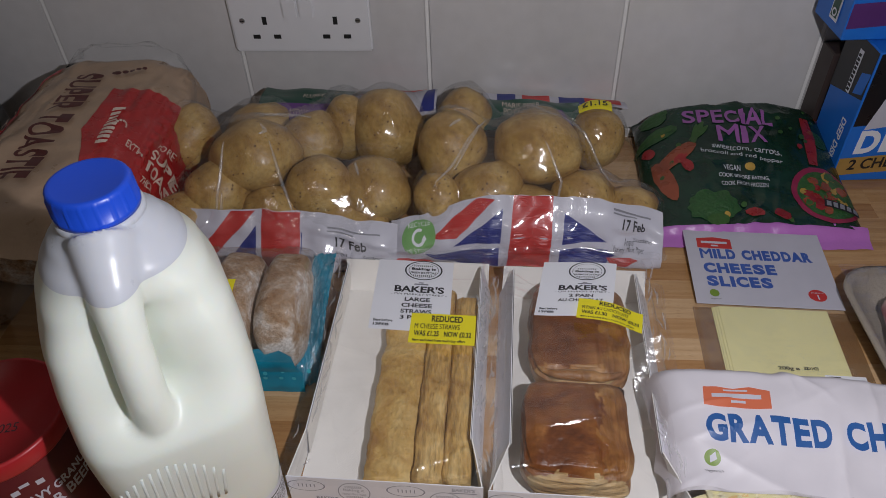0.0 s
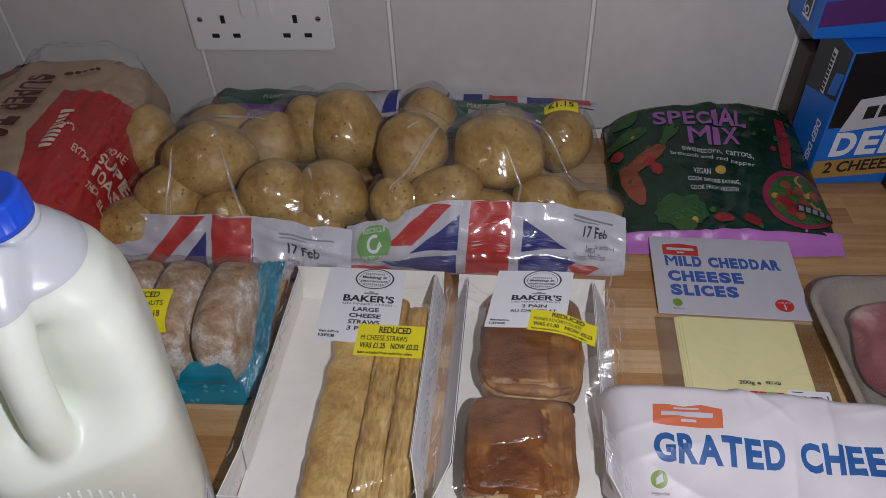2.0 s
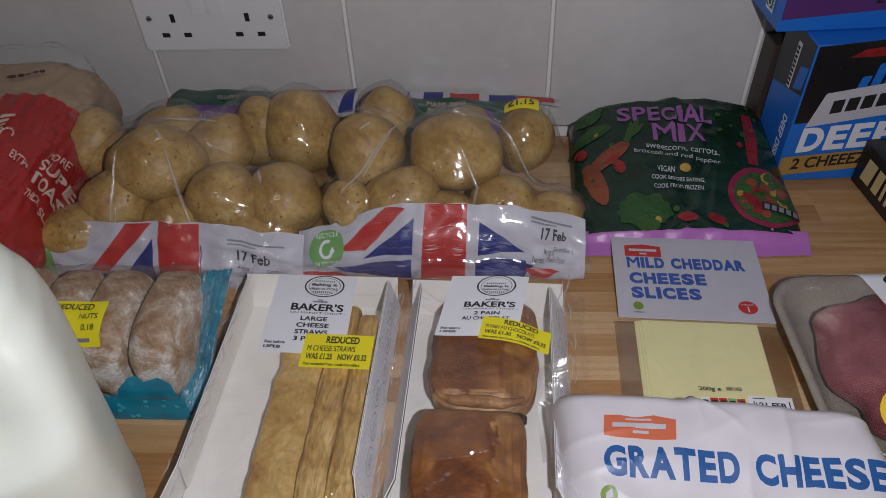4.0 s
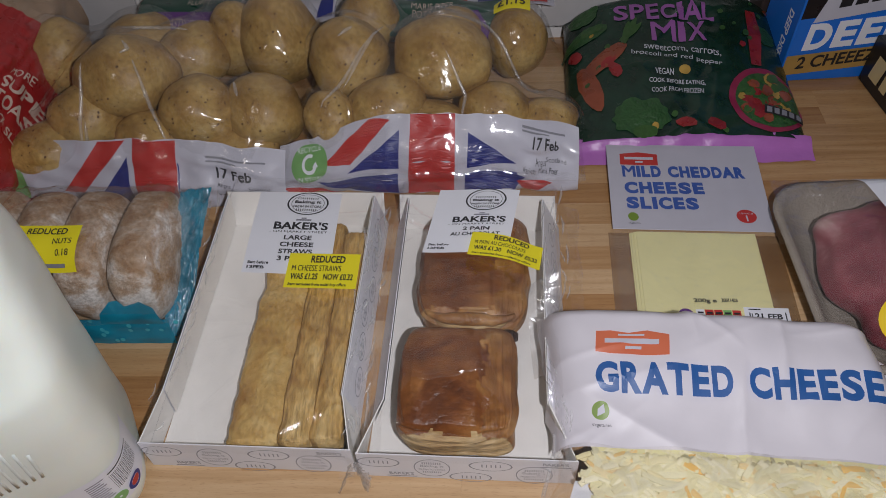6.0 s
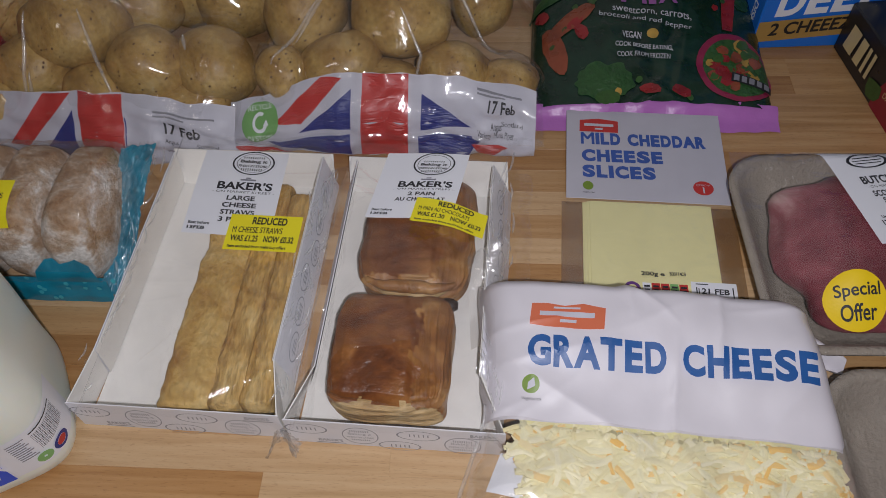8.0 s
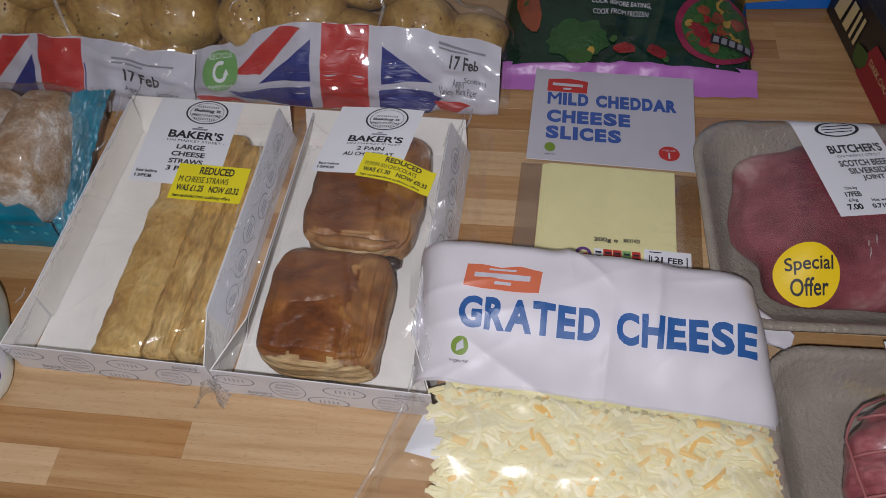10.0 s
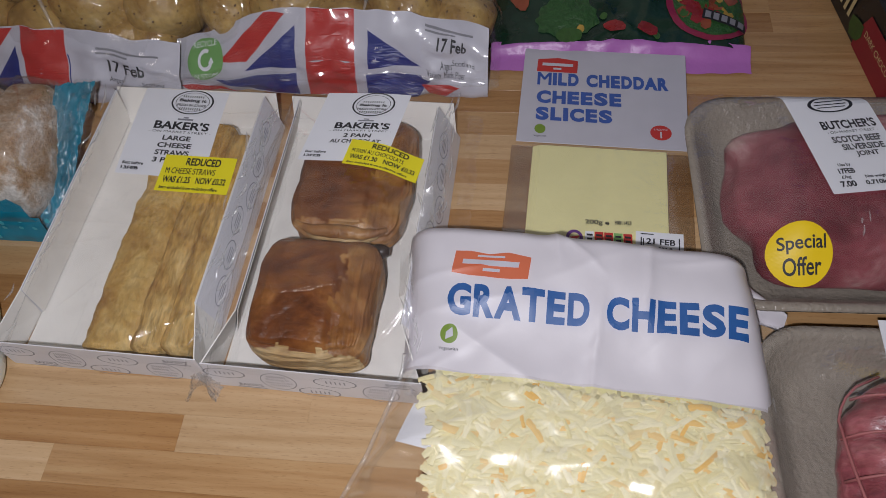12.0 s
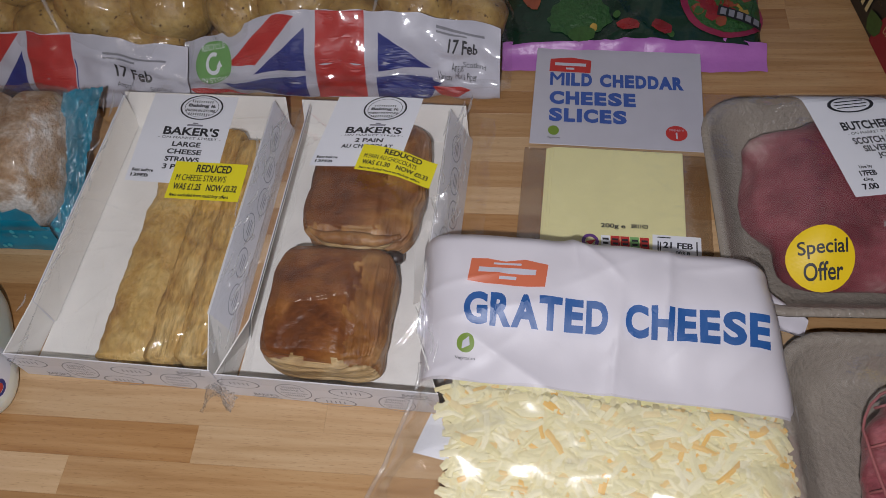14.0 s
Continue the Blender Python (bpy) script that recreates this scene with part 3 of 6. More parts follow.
# ---- two printed bakery trays ----
def tray(x0, y0, turn, leans, label):
    """A white card tray with leaning side walls; local frame from its front-left corner."""
    m = pose(x0, y0, 0, 0, 0, turn)
    W, L, H = 0.131, 0.206, 0.03
    t = thing("bakery_tray", (x0 + 0.06, y0 + 0.1, 0), label, "tray", "bakery trays")

    def sheet(name, pts, mat, lab="", thick=0.0007):
        bm = bmesh.new()
        f = bm.faces.new([bm.verts.new(p) for p in pts])
        bm.normal_update()
        ret = bmesh.ops.solidify(bm, geom=[f], thickness=thick)
        bm.transform(m)
        return part(name, bm, mat, t, lab)
    sheet("base", [(0.003, 0.001, 0.0012), (W - 0.003, 0.001, 0.0012), (W - 0.003, L, 0.0012), (0.003, L, 0.0012)], CARD)
    sheet("front_wall", [(0, 0, 0.0005), (W, 0, 0.0005), (W, 0.001, H), (0, 0.001, H)], CARD_OUT, "white front flap printed with grey loaf drawings")
    kink, HS = 0.036, 0.033
    for s in (0, 1):
        lean = leans[s]
        X = lambda a: a if s == 0 else W - a
        side = [(X(0.002), kink, 0.0005), (X(0.002), L, 0.0005), (X(lean), L, HS), (X(lean), kink, HS)]
        sheet("side_wall", side if s else side[::-1], [CARD_OUT], "side flap leaning in over the base")
        gus = [(X(0.0), 0.0015, 0.0005), (X(0.002), kink, 0.0005), (X(lean), kink, HS), (X(0.0005), 0.0015, H)]
        sheet("corner_gusset", gus if s else gus[::-1], CARD)
        inner = [(X(0.0045), kink, 0.002), (X(0.0045), L - 0.001, 0.002), (X(lean + 0.0012), L - 0.001, HS - 0.0005), (X(lean + 0.0012), kink, HS - 0.0005)]
        sheet("side_lining", inner if s else inner[::-1], CARD, thick=0.0004)
    sheet("back_wall", [(0.004, L - 0.004, 0.0005), (W - 0.004, L - 0.004, 0.0005), (W - leans[1] * 0.4, L + 0.007, 0.029), (leans[0] * 0.4, L + 0.007, 0.029)], CARD)
    # grey drawings on the front flap
    fs = lambda a, b: m @ Vector((a, -0.0009 + b * 0.03, b))
    for cx, cz in ((0.013, 0.0225), (0.08, 0.0225), (0.068, 0.0065)):
        lay("loaf_drawing", disc(0.46), fs, (cx - 0.013, cz - 0.0065), (cx + 0.013, cz - 0.0065), (cx - 0.013, cz + 0.0065), FAINT, t, 0.0003)
        lay("loaf_hatching", bars([(0.2 + 0.15 * k, 0.24 + 0.15 * k, 0.3, 0.72) for k in range(5)]), fs, (cx - 0.009, cz - 0.0045), (cx + 0.009, cz - 0.0045), (cx - 0.009, cz + 0.0045), FAINT, t, 0.0003)
    for cx, cz in ((0.045, 0.0172), (0.106, 0.0125)):
        lay("round_stamp", disc(0.47), fs, (cx - 0.011, cz - 0.0115), (cx + 0.011, cz - 0.0115), (cx - 0.011, cz + 0.0115), FAINT, t, 0.0003)
        lay("stamp_hatching", bars([(0.24 + 0.06 * k, 0.265 + 0.06 * k, 0.7, 0.82) for k in range(9)] + [(0.24 + 0.06 * k, 0.265 + 0.06 * k, 0.2, 0.3) for k in range(9)]), fs, (cx - 0.011, cz - 0.0115), (cx + 0.011, cz - 0.0115), (cx - 0.011, cz + 0.0115), FAINT, t, 0.0003)
        lay("stamp_writing", letters("FRESH IN STORE"), fs, (cx - 0.008, cz - 0.0035), (cx + 0.008, cz - 0.0035), (cx - 0.008, cz - 0.0012), FAINT, t, 0.0003)
        lay("stamp_script", letters("Baking it"), fs, (cx - 0.007, cz), (cx + 0.007, cz), (cx - 0.007, cz + 0.004), FAINT, t, 0.0003)
    for cx, cz in ((0.118, 0.0255), (0.026, 0.0065)):
        lay("flap_writing", letters("BAKER'S", 0.02), fs, (cx - 0.0075, cz), (cx + 0.0075, cz), (cx - 0.0075, cz + 0.0038), FAINT, t, 0.0003)
        lay("flap_small_writing", bars([(0, 1, 0, 1)]), fs, (cx - 0.009, cz - 0.0022), (cx + 0.009, cz - 0.0022), (cx - 0.009, cz - 0.0012), FAINT, t, 0.0003)
    # grey drawings on the outer right side flap
    rs = lambda a, b: m @ Vector((W - 0.002 - (leans[1] - 0.002) * b + 0.0009, a, 0.0005 + b * HS))
    for k, cy in enumerate((0.055, 0.08, 0.105, 0.13, 0.155, 0.18)):
        lay("loaf_drawing" if k % 2 else "round_stamp", disc(0.46), rs, (cy - 0.011, 0.28 + 0.1 * (k % 3)), (cy + 0.011, 0.28 + 0.1 * (k % 3)), (cy - 0.011, 0.62 + 0.1 * (k % 3)), FAINT, t, 0.0003)
        lay("stamp_hatching", bars([(0.2, 0.8, 0.3, 0.36), (0.15, 0.85, 0.45, 0.51), (0.2, 0.8, 0.62, 0.68)]), rs, (cy - 0.009, 0.28 + 0.1 * (k % 3)), (cy + 0.009, 0.28 + 0.1 * (k % 3)), (cy - 0.009, 0.6 + 0.1 * (k % 3)), FAINT, t, 0.0003)
    return t, m


def film_over_tray(t, m, W, L, top, seed):
    """Clear wrap drawn over a tray, hanging crumpled down its sides and drawn to ears at its front corners."""
    fold = ridges(int(seed * 10), 26, 0, W, 0, L, 0.0026, 0.0016)
    hang = ridges(int(seed * 10) + 5, 60, -0.02, W + 0.02, 0, L, 0.004, 0.0025, math.pi / 2)

    def f(a, b):
        x, y = a * (W + 0.026) - 0.013, b * (L + 0.022) - 0.004
        over = min(x, W - x)
        edge = smooth((over + 0.004) / 0.014)
        z = 0.002 + (top(x, y) - 0.002) * edge + 0.0014 * nz(a * 9, b * 5, seed) * edge + fold(x, y) * edge
        if over < 0.006:
            z += hang(x, y) * 1.2 + 0.003 * (1 + nz(x * 90, y * 60, seed + 7)) * smooth((over + 0.013) / 0.008)
        return m @ Vector((x + (0.002 * nz(y * 40, x * 50, seed) if over < 0.004 else 0), y, max(0.001, z)))
    part("clear_wrap", grid(f, 0, 1, 130, 0, 1, 150), FILM, t, "clear crinkled film wrap", smooth=True, shadow=False)
    # gathered ear of film at the front-right corner, and one at the left
    for cx, side in ((-0.002, -1), (W + 0.002, 1)):
        def ear(a, b):
            r = 0.002 + 0.007 * b
            w = 0.0025 * nz(a * 14, b * 4, seed + side)
            return m @ Vector((cx + side * (0.001 + 0.007 * b) + w, -0.004 - 0.006 * b + r * math.cos(a * 6.28) * 0.6 + w, 0.0015 + (0.026 - 0.02 * b) * (0.25 + 0.75 * abs(math.sin(a * 3.14)))))
        part("wrap_ear", grid(ear, 0, 1, 22, 0, 1, 8), FOLD, t, "gathered ear of clear film", smooth=True, shadow=False)


def bake_label(t, surf, o, r, u, lines):
    t = lay("paper_label", patch(20, 24), surf, o, r, u, LABEL, t, 0.0006, "white printed paper label")
    o, r, u = Vector(o), Vector(r), Vector(u)
    at = lambda a, b: o + (r - o) * a + (u - o) * b
    def put(name, shape, a0, a1, b0, b1, mat=INK):
        lay(name, shape, surf, at(a0, b0), at(a1, b0), at(a0, b1), mat, t, 0.0011)
    k = 0.68 if len(lines) > 2 else 0.62
    put("round_stamp", disc(0.46), 0.36, 0.86, k + 0.02, k + 0.02 + (0.3 if len(lines) > 2 else 0.36))
    put("stamp_ring", disc(0.485), 0.41, 0.81, k + 0.05, k + 0.02 + (0.27 if len(lines) > 2 else 0.32))
    put("stamp_script", letters("Baking it", 0.04), 0.45, 0.77, k + 0.16, k + 0.21)
    put("stamp_writing", letters("FRESH IN STORE", 0.03), 0.44, 0.78, k + 0.115, k + 0.145)
    put("stamp_hatching", bars([(0.1 * j, 0.1 * j + 0.04, 0, 1) for j in range(10)]), 0.48, 0.74, k + 0.225, k + 0.25)
    put("stamp_hatching", bars([(0.1 * j, 0.1 * j + 0.04, 0, 1) for j in range(10)]), 0.48, 0.74, k + 0.07, k + 0.1)
    top = k - 0.09
    put("shop_mark", bars([(0.2, 0.8, 0, 0.5), (0.4, 0.6, 0.6, 1)]), 0.45, 0.75, top + 0.035, top + 0.075, GREYINK)
    put("label_title", letters("BAKER'S", 0.03), 0.26, 0.9, top - 0.075, top + 0.02)
    put("label_small_line", letters("- ON MARKET STREET -"), 0.22, 0.94, top - 0.115, top - 0.09)
    for i, s in enumerate(lines):
        b1 = top - 0.145 - i * 0.082
        w = 0.065 * len(s) / 2 * (1.0 if len(lines) > 2 else 0.82)
        put("label_line", letters(s, 0.03), 0.57 - w, 0.57 + w, b1 - 0.055, b1)
    put("label_small_line", letters("Best before", 0.03), 0.05, 0.29, 0.1, 0.135)
    put("label_line", letters("13FEB", 0.04), 0.05, 0.25, 0.045, 0.08)


def reduced(t, surf, o, r, u, l2, l3a, l3b):
    o, r, u = Vector(o), Vector(r), Vector(u)
    t = lay("reduced_sticker", patch(26, 16), surf, o, r, u, YELLOW, t, 0.0016, "yellow price reduction sticker")
    at = lambda a, b: o + (r - o) * a + (u - o) * b
    for s, a0, a1, b0, b1, bo in (("REDUCED", 0.32, 0.8, 0.72, 0.93, 0.03), (l2, 0.07, 0.76, 0.48, 0.645, 0.03), (l3a, 0.07, 0.45, 0.23, 0.41, 0.03), (l3b, 0.53, 0.94, 0.23, 0.41, 0.03), ("Item excluded from multi-buy offers", 0.06, 0.86, 0.03, 0.14, 0.03)):
        lay("sticker_writing", letters(s, bo), surf, at(a0, b0), at(a1, b0), at(a0, b1), INK, t, 0.0021)


def blob(f, nu=28, nv=16):
    """A closed skin by f(direction) over the sphere."""
    out = []
    for j in range(nv + 1):
        th = math.pi * (j + 0.02) / (nv + 0.04)
        out.append([f(Vector((math.sin(th) * math.cos(2 * math.pi * i / nu), math.sin(th) * math.sin(2 * math.pi * i / nu), -math.cos(th)))) for i in range(nu)])
    return rings(out)


def power(a, n):
    return math.copysign(abs(a) ** n, a)


# the tray with the cheese straws
t1, m1 = tray(0.064, -0.470, -1.8, (0.006, 0.009), "white card bakery tray of cheese straws under clear film")
film1 = lambda x, y: 0.0305 + 0.0035 * smooth((y - 0.1) / 0.09)
film_over_tray(t1, m1, 0.131, 0.206, lambda x, y: film1(x, y), 1.0)
s1 = lambda x, y: Vector((x, y, film1(0, y + 0.47) + 0.0034))
bake_label(t1, s1, (0.1035, -0.3425), (0.167, -0.346), (0.1045, -0.2665), ["LARGE", "CHEESE", "STRAWS", "3 PACK"])
reduced(t1, s1, (0.136, -0.3565), (0.187, -0.3585), (0.137, -0.327), "M CHEESE STRAWS", "WAS £1.25", "NOW £0.32")


def px_side(a):
    return 3.0 if math.cos(a) > 0 else 8.0


def straw(xa, xb, ya, yb, h, skew, seed, mat, layers):
    s = thing("cheese_straw", ((xa + xb) / 2, (ya + yb) / 2, 0.002), "golden baked cheese straw with a puffed flaky edge" if layers else "flat golden baked cheese straw pastry", "pastry", "cheese straws")
    w = (xb - xa) / 2
    out = []
    n, k = 64, 150
    for j in range(k + 1):
        b = j / k
        y = ya + (yb - ya) * b
        endk = min(1, (min(b, 1 - b) * 30 + 0.35))
        xc = (xa + xb) / 2 + skew * b + 0.0012 * nz(b * 7, seed)
        ring = []
        for i in range(n):
            a = 2 * math.pi * i / n
            px = power(math.cos(a), 0.55) * w * (1 + 0.1 * nz(b * 12, 0.4 * (px_side(a)), seed) + 0.05 * nz(b * 30, 0.4 * (px_side(a)), seed + 3) + 0.012 * nz(b * 90, 0.4 * (px_side(a)), seed + 6))
            pz = power(math.sin(a), 0.6) * h / 2
            if layers:
                pz += (0.0018 * nz(b * 5, px * 260, seed) + 0.001 * nz(b * 14, px * 600, seed + 2) + 0.0008 * nz(b * 16, px * 160, seed) + 0.0003 * nz(b * 80, px * 300, seed)) * (1 if pz > 0 else 0)
            else:
                pz += (0.0014 * nz(b * 9, px * 60, seed) + 0.0003 * nz(b * 30, px * 200, seed)) * (1 if pz > 0 else 0)
            ring.append((xc + px * endk, y, 0.0025 + h / 2 + pz * endk))
        out.append(ring)
    part("pastry", rings(out), mat, s, smooth=True)


straw(0.112, 0.1475, -0.4655, -0.285, 0.016, 0.004, 2.0, STRAW, False)
straw(0.146, 0.1675, -0.4665, -0.283, 0.021, 0.004, 5.0, STRAW_EDGE, True)
straw(0.1665, 0.187, -0.4655, -0.295, 0.024, 0.004, 9.0, STRAW_EDGE, True)

def wrap_creases(t, seed, x0, x1, y0, y1, z, count):
    """Sharp folds where the loose film bunches up along a tray's side."""
    rnd = random.Random(seed)
    for _ in range(count):
        x, y = rnd.uniform(x0, x1), rnd.uniform(y0, y1)
        dx, dy = rnd.uniform(-0.006, 0.006), rnd.uniform(0.006, 0.026)
        crease(lambda a, b: Vector((a, b, z + 0.004 * nz(a * 90, b * 70, seed))), [(x, y), (x + dx * 0.5 + 0.001, y + dy * 0.5), (x + dx, y + dy)], t, rnd.uniform(0.0004, 0.0009))


wrap_creases(t1, 5, 0.187, 0.204, -0.465, -0.29, 0.032, 40)
wrap_creases(t1, 6, 0.064, 0.08, -0.465, -0.28, 0.032, 20)

# the tray with two pains au chocolat
t2, m2 = tray(0.198, -0.476, -2.0, (0.013, 0.016), "white card bakery tray of two pastries under clear film")
film2 = lambda x, y: 0.033 + 0.009 * smooth((y - 0.02) / 0.04) * smooth((0.2 - y) / 0.05)
film_over_tray(t2, m2, 0.131, 0.206, film2, 7.0)
s2 = lambda x, y: Vector((x, y, 0.0452 + (0.0012 * math.sin((x - 0.26) * 60))))
bake_label(t2, s2, (0.2325, -0.334), (0.2915, -0.3365), (0.2435, -0.2745), ["2 PAIN", "AU CHOCOLAT"])
s2b = lambda x, y: Vector((x, y, 0.0474 - 0.006 * smooth((x - 0.29) / 0.03) + 0.001 * math.sin((x - 0.27) * 120)))
reduced(t2, s2b, (0.264, -0.339), (0.3125, -0.3495), (0.268, -0.319), "M PAIN AU CHOCOLATS", "WAS £1.30", "NOW £0.33")


def pain(cx, cy, hx, hy, h, turn, seed, n):
    p = thing("pain_au_chocolat", (cx, cy, 0.002), "glossy brown rolled chocolate pastry with flaky layered side", "pastry", "pains au chocolat")
    m = pose(cx, cy, 0.0022, 0, 0, turn)

    def f(d):
        x, y = power(d.x, n) * hx, power(d.y, n) * hy
        z = h / 2 + power(d.z, 0.55) * h / 2
        roll = smooth((x / hx - 0.3) / 0.1)
        lid = max(0.0, d.z) ** 0.3
        z -= (0.003 * roll + 0.004 * smooth((-y / hy - 0.8) / 0.12)) * lid
        z += 0.0016 * nz(x * 420, y * 14, seed) * roll * lid
        z += (0.0035 * nz(x * 26, y * 26, seed) + 0.0012 * nz(x * 90, y * 90, seed) + 0.0004 * nz(x * 300, y * 300, seed)) * lid
        ply = 0.0016 * nz(z * 420, y * 16, seed + 1)
        x += (ply + 0.0025 * nz(y * 60, z * 60, seed) + 0.002 * nz(y * 28, z * 20, seed + 2)) * min(1, abs(d.x) * 1.5)
        y += (0.0016 * nz(z * 420, x * 16, seed + 3) + 0.003 * nz(x * 45, z * 60, seed + 4)) * min(1, abs(d.y) * 1.5)
        return m @ Vector((x, y, max(0.0, z)))
    bm = blob(f, 150, 90)
    inv = m.inverted()
    for face in bm.faces:
        c = inv @ face.calc_center_median()
        wob = 0.004 * nz(c.x * 70, c.y * 70, seed) + 0.002 * nz(c.y * 260, c.x * 260, seed)
        if c.y < -hy * (0.9 if n < 0.4 else 0.8) + wob:
            face.material_index = 2
        elif c.x > hx * 0.42 + wob * 2.2 or c.z < h * 0.55 + wob * 1.5:
            face.material_index = 1
    sides = [bm, bm.copy(), bm.copy()]
    for keep, half in enumerate(sides):
        bmesh.ops.delete(half, geom=[f for f in half.faces if f.material_index != keep], context="FACES")
        for f in half.faces:
            f.material_index = 0
    part("glazed_top", sides[0], PASTRY_TOP, p, "dark glossy baked top", smooth=True)
    part("flaky_side", sides[1], PASTRY_SIDE, p, "flaky golden layers at the side", smooth=True)
    part("rolled_end", sides[2], PASTRY_PALE if n < 0.4 else PASTRY_SIDE, p, "pale layered end of the roll", smooth=True)
    if n < 0.4:
        return
    for k, (z, w, lip) in enumerate(((0.0105, 0.6, PASTRY_SIDE), (0.0165, 0.5, PASTRY_PALE), (0.0225, 0.62, PASTRY_PALE), (0.028, 0.78, PASTRY_SIDE))):
        pts = [m @ Vector((hx * w * (-1 + 2 * i / 24), -hy * (1.035 - 0.032 * k - 0.1 * abs(-1 + 2 * i / 24) ** 4) + 0.0012 * nz(i * 0.3, k, seed), z + 0.0022 * nz(i * 0.25, k * 2, seed))) for i in range(25)]
        part("pastry_layer", tube(pts, [0.0034 * (0.4 + math.sin(math.pi * (i + 0.5) / 25)) for i in range(25)], 10), lip, p, smooth=True)
    for x, z, r in ((0.007, 0.0195, 0.004), (0.026, 0.0165, 0.0052)):
        stick = tube([m @ Vector((x - 0.006 + 0.003 * i, -hy * 1.03, z + 0.001 * nz(i, x * 90, 2))) for i in range(5)], [r * 0.5, r * 0.9, r, r * 0.85, r * 0.5], 9)
        part("chocolate_stick", stick, CHOC, p, "dark chocolate showing in the rolled end", smooth=True)


wrap_creases(t2, 7, 0.316, 0.334, -0.47, -0.28, 0.034, 40)
pain(0.2685, -0.331, 0.0385, 0.053, 0.0335, -3, 21.0, 0.5)
pain(0.259, -0.428, 0.0372, 0.0395, 0.039, -1, 33.0, 0.36)

# ---- bag of grated cheese ----
GC = (0.408, -0.475)


def bag_frame(x, y):
    a = math.radians(-3.5)
    dx, dy = x - GC[0], y - GC[1]
    return dx * math.cos(a) + dy * math.sin(a), -dx * math.sin(a) + dy * math.cos(a)


GFOLD = ridges(77, 20, -0.1, 0.1, 0.0, 0.11, 0.0018, 0.006)


def bag_sides(q):
    """The bag's left and right edge at a place along it."""
    at = (-0.107, -0.05, 0.0, 0.06, 0.107)
    return float(np.interp(q, at, (-0.126, -0.106, -0.094, -0.1, -0.106))), float(np.interp(q, at, (0.124, 0.121, 0.117, 0.108, 0.099)))


def bag_z(x, y):
    p, q = bag_frame(x, y)
    left, right = bag_sides(q)
    a, t = abs(2 * (p - left) / (right - left) - 1), 0.107 - q
    if a >= 1 or t <= 0 or t >= 0.214:
        return 0.003
    z = 0.003 + (0.05 - 0.019 * smooth((t - 0.04) / 0.075)) * smooth(t / 0.03) ** 0.7 * smooth((0.214 - t) / 0.035) * (1 - a ** 11) ** 0.5
    z += 0.0022 * nz(p * 26, q * 40, 5) + 0.0007 * nz(p * 70, q * 60, 9)
    z += 0.0025 * nz(p * 9, q * 16, 2) + GFOLD(p, q)
    return max(0.0015, z)


def bag_s(x, y):
    return Vector((x, y, bag_z(x, y)))


gbag = thing("grated_cheese_bag", (GC[0], GC[1], 0), "white and clear plastic bag of grated cheese lying flat", "cheese bag")


def gskin(a, b):
    """a across, b from the far edge to the near one."""
    q = 0.107 - 0.214 * b
    left, right = bag_sides(q)
    p = left + 0.001 + a * (right - left - 0.002) + 0.002 * nz(b * 12, 7 * (a > 0.5), 3)
    r = math.radians(-3.5)
    x, y = GC[0] + p * math.cos(r) - q * math.sin(r), GC[1] + p * math.sin(r) + q * math.cos(r)
    return Vector((x, y, bag_z(x, y)))


panel = part("white_panel", grid(gskin, 0, 1, 130, 0, 0.507, 80), BAGWHITE, gbag, "glossy white printed film panel", smooth=True)
part("clear_window", grid(lambda a, b: gskin(a, b) + Vector((0, 0, 0.0035 + 0.0036 * nz(a * 8, b * 15, 11))), 0, 1, 130, 0.507, 1, 70), WINDOW, gbag, "clear film window", smooth=True, shadow=False)


def tail(a, b):
    x = 0.507 + 0.032 * a
    y = -0.395 - 0.02 * a - (0.03 - 0.018 * a) * b
    return Vector((x, y, 0.024 - 0.012 * a + 0.005 * math.sin(b * 6.3) + 0.002 * nz(a * 5, b * 5, 4)))


part("sealed_corner", grid(tail, 0, 1, 14, 0, 1, 14), BAGWHITE, gbag, "pinched sealed corner of the bag", smooth=True)


def tail2(a, b):
    return Vector((0.303 + 0.022 * a + 0.004 * b, -0.358 - 0.06 * b + 0.004 * a, 0.034 - 0.02 * b + 0.012 * a + 0.003 * math.sin(b * 7 + a * 3)))


part("sealed_corner", grid(tail2, 0, 1, 10, 0, 1, 14), FILM_HAZE, gbag, "crimped clear corner of the bag", smooth=True, shadow=False)
lay("maker_patch", outline([(0, 0.1), (0.25, 0.04), (0.6, 0.0), (1, 0.02), (1, 0.85), (0.7, 1), (0.45, 0.9), (0.2, 0.98), (0, 0.95)], 0.1), bag_s, (0.342, -0.42), (0.386, -0.4215), (0.344, -0.404), ORANGEP, panel, 0.0006)
lay("maker_writing", bars([(0.12, 0.86, 0.42, 0.62), (0.4, 0.62, 0.2, 0.32), (0.3, 0.66, 0.74, 0.82)]), bag_s, (0.342, -0.42), (0.386, -0.4215), (0.344, -0.404), WHITEP, panel, 0.0012)
title("title_letter", "GRATED CHEESE", bag_s, (0.341, -0.442), (0.505, -0.4495), (0.3415, -0.4245), TEXTBLUE, panel, 0.0019)
lay("vegetarian_mark", disc(), bag_s, (0.338, -0.457), (0.348, -0.4575), (0.338, -0.447), OLIVE, panel, 0.0007)
lay("leaf_mark", outline([(0.3, 0.2), (0.75, 0.4), (0.7, 0.85), (0.35, 0.6)], 0.3), bag_s, (0.338, -0.457), (0.348, -0.4575), (0.338, -0.447), WHITEP, panel, 0.0012)
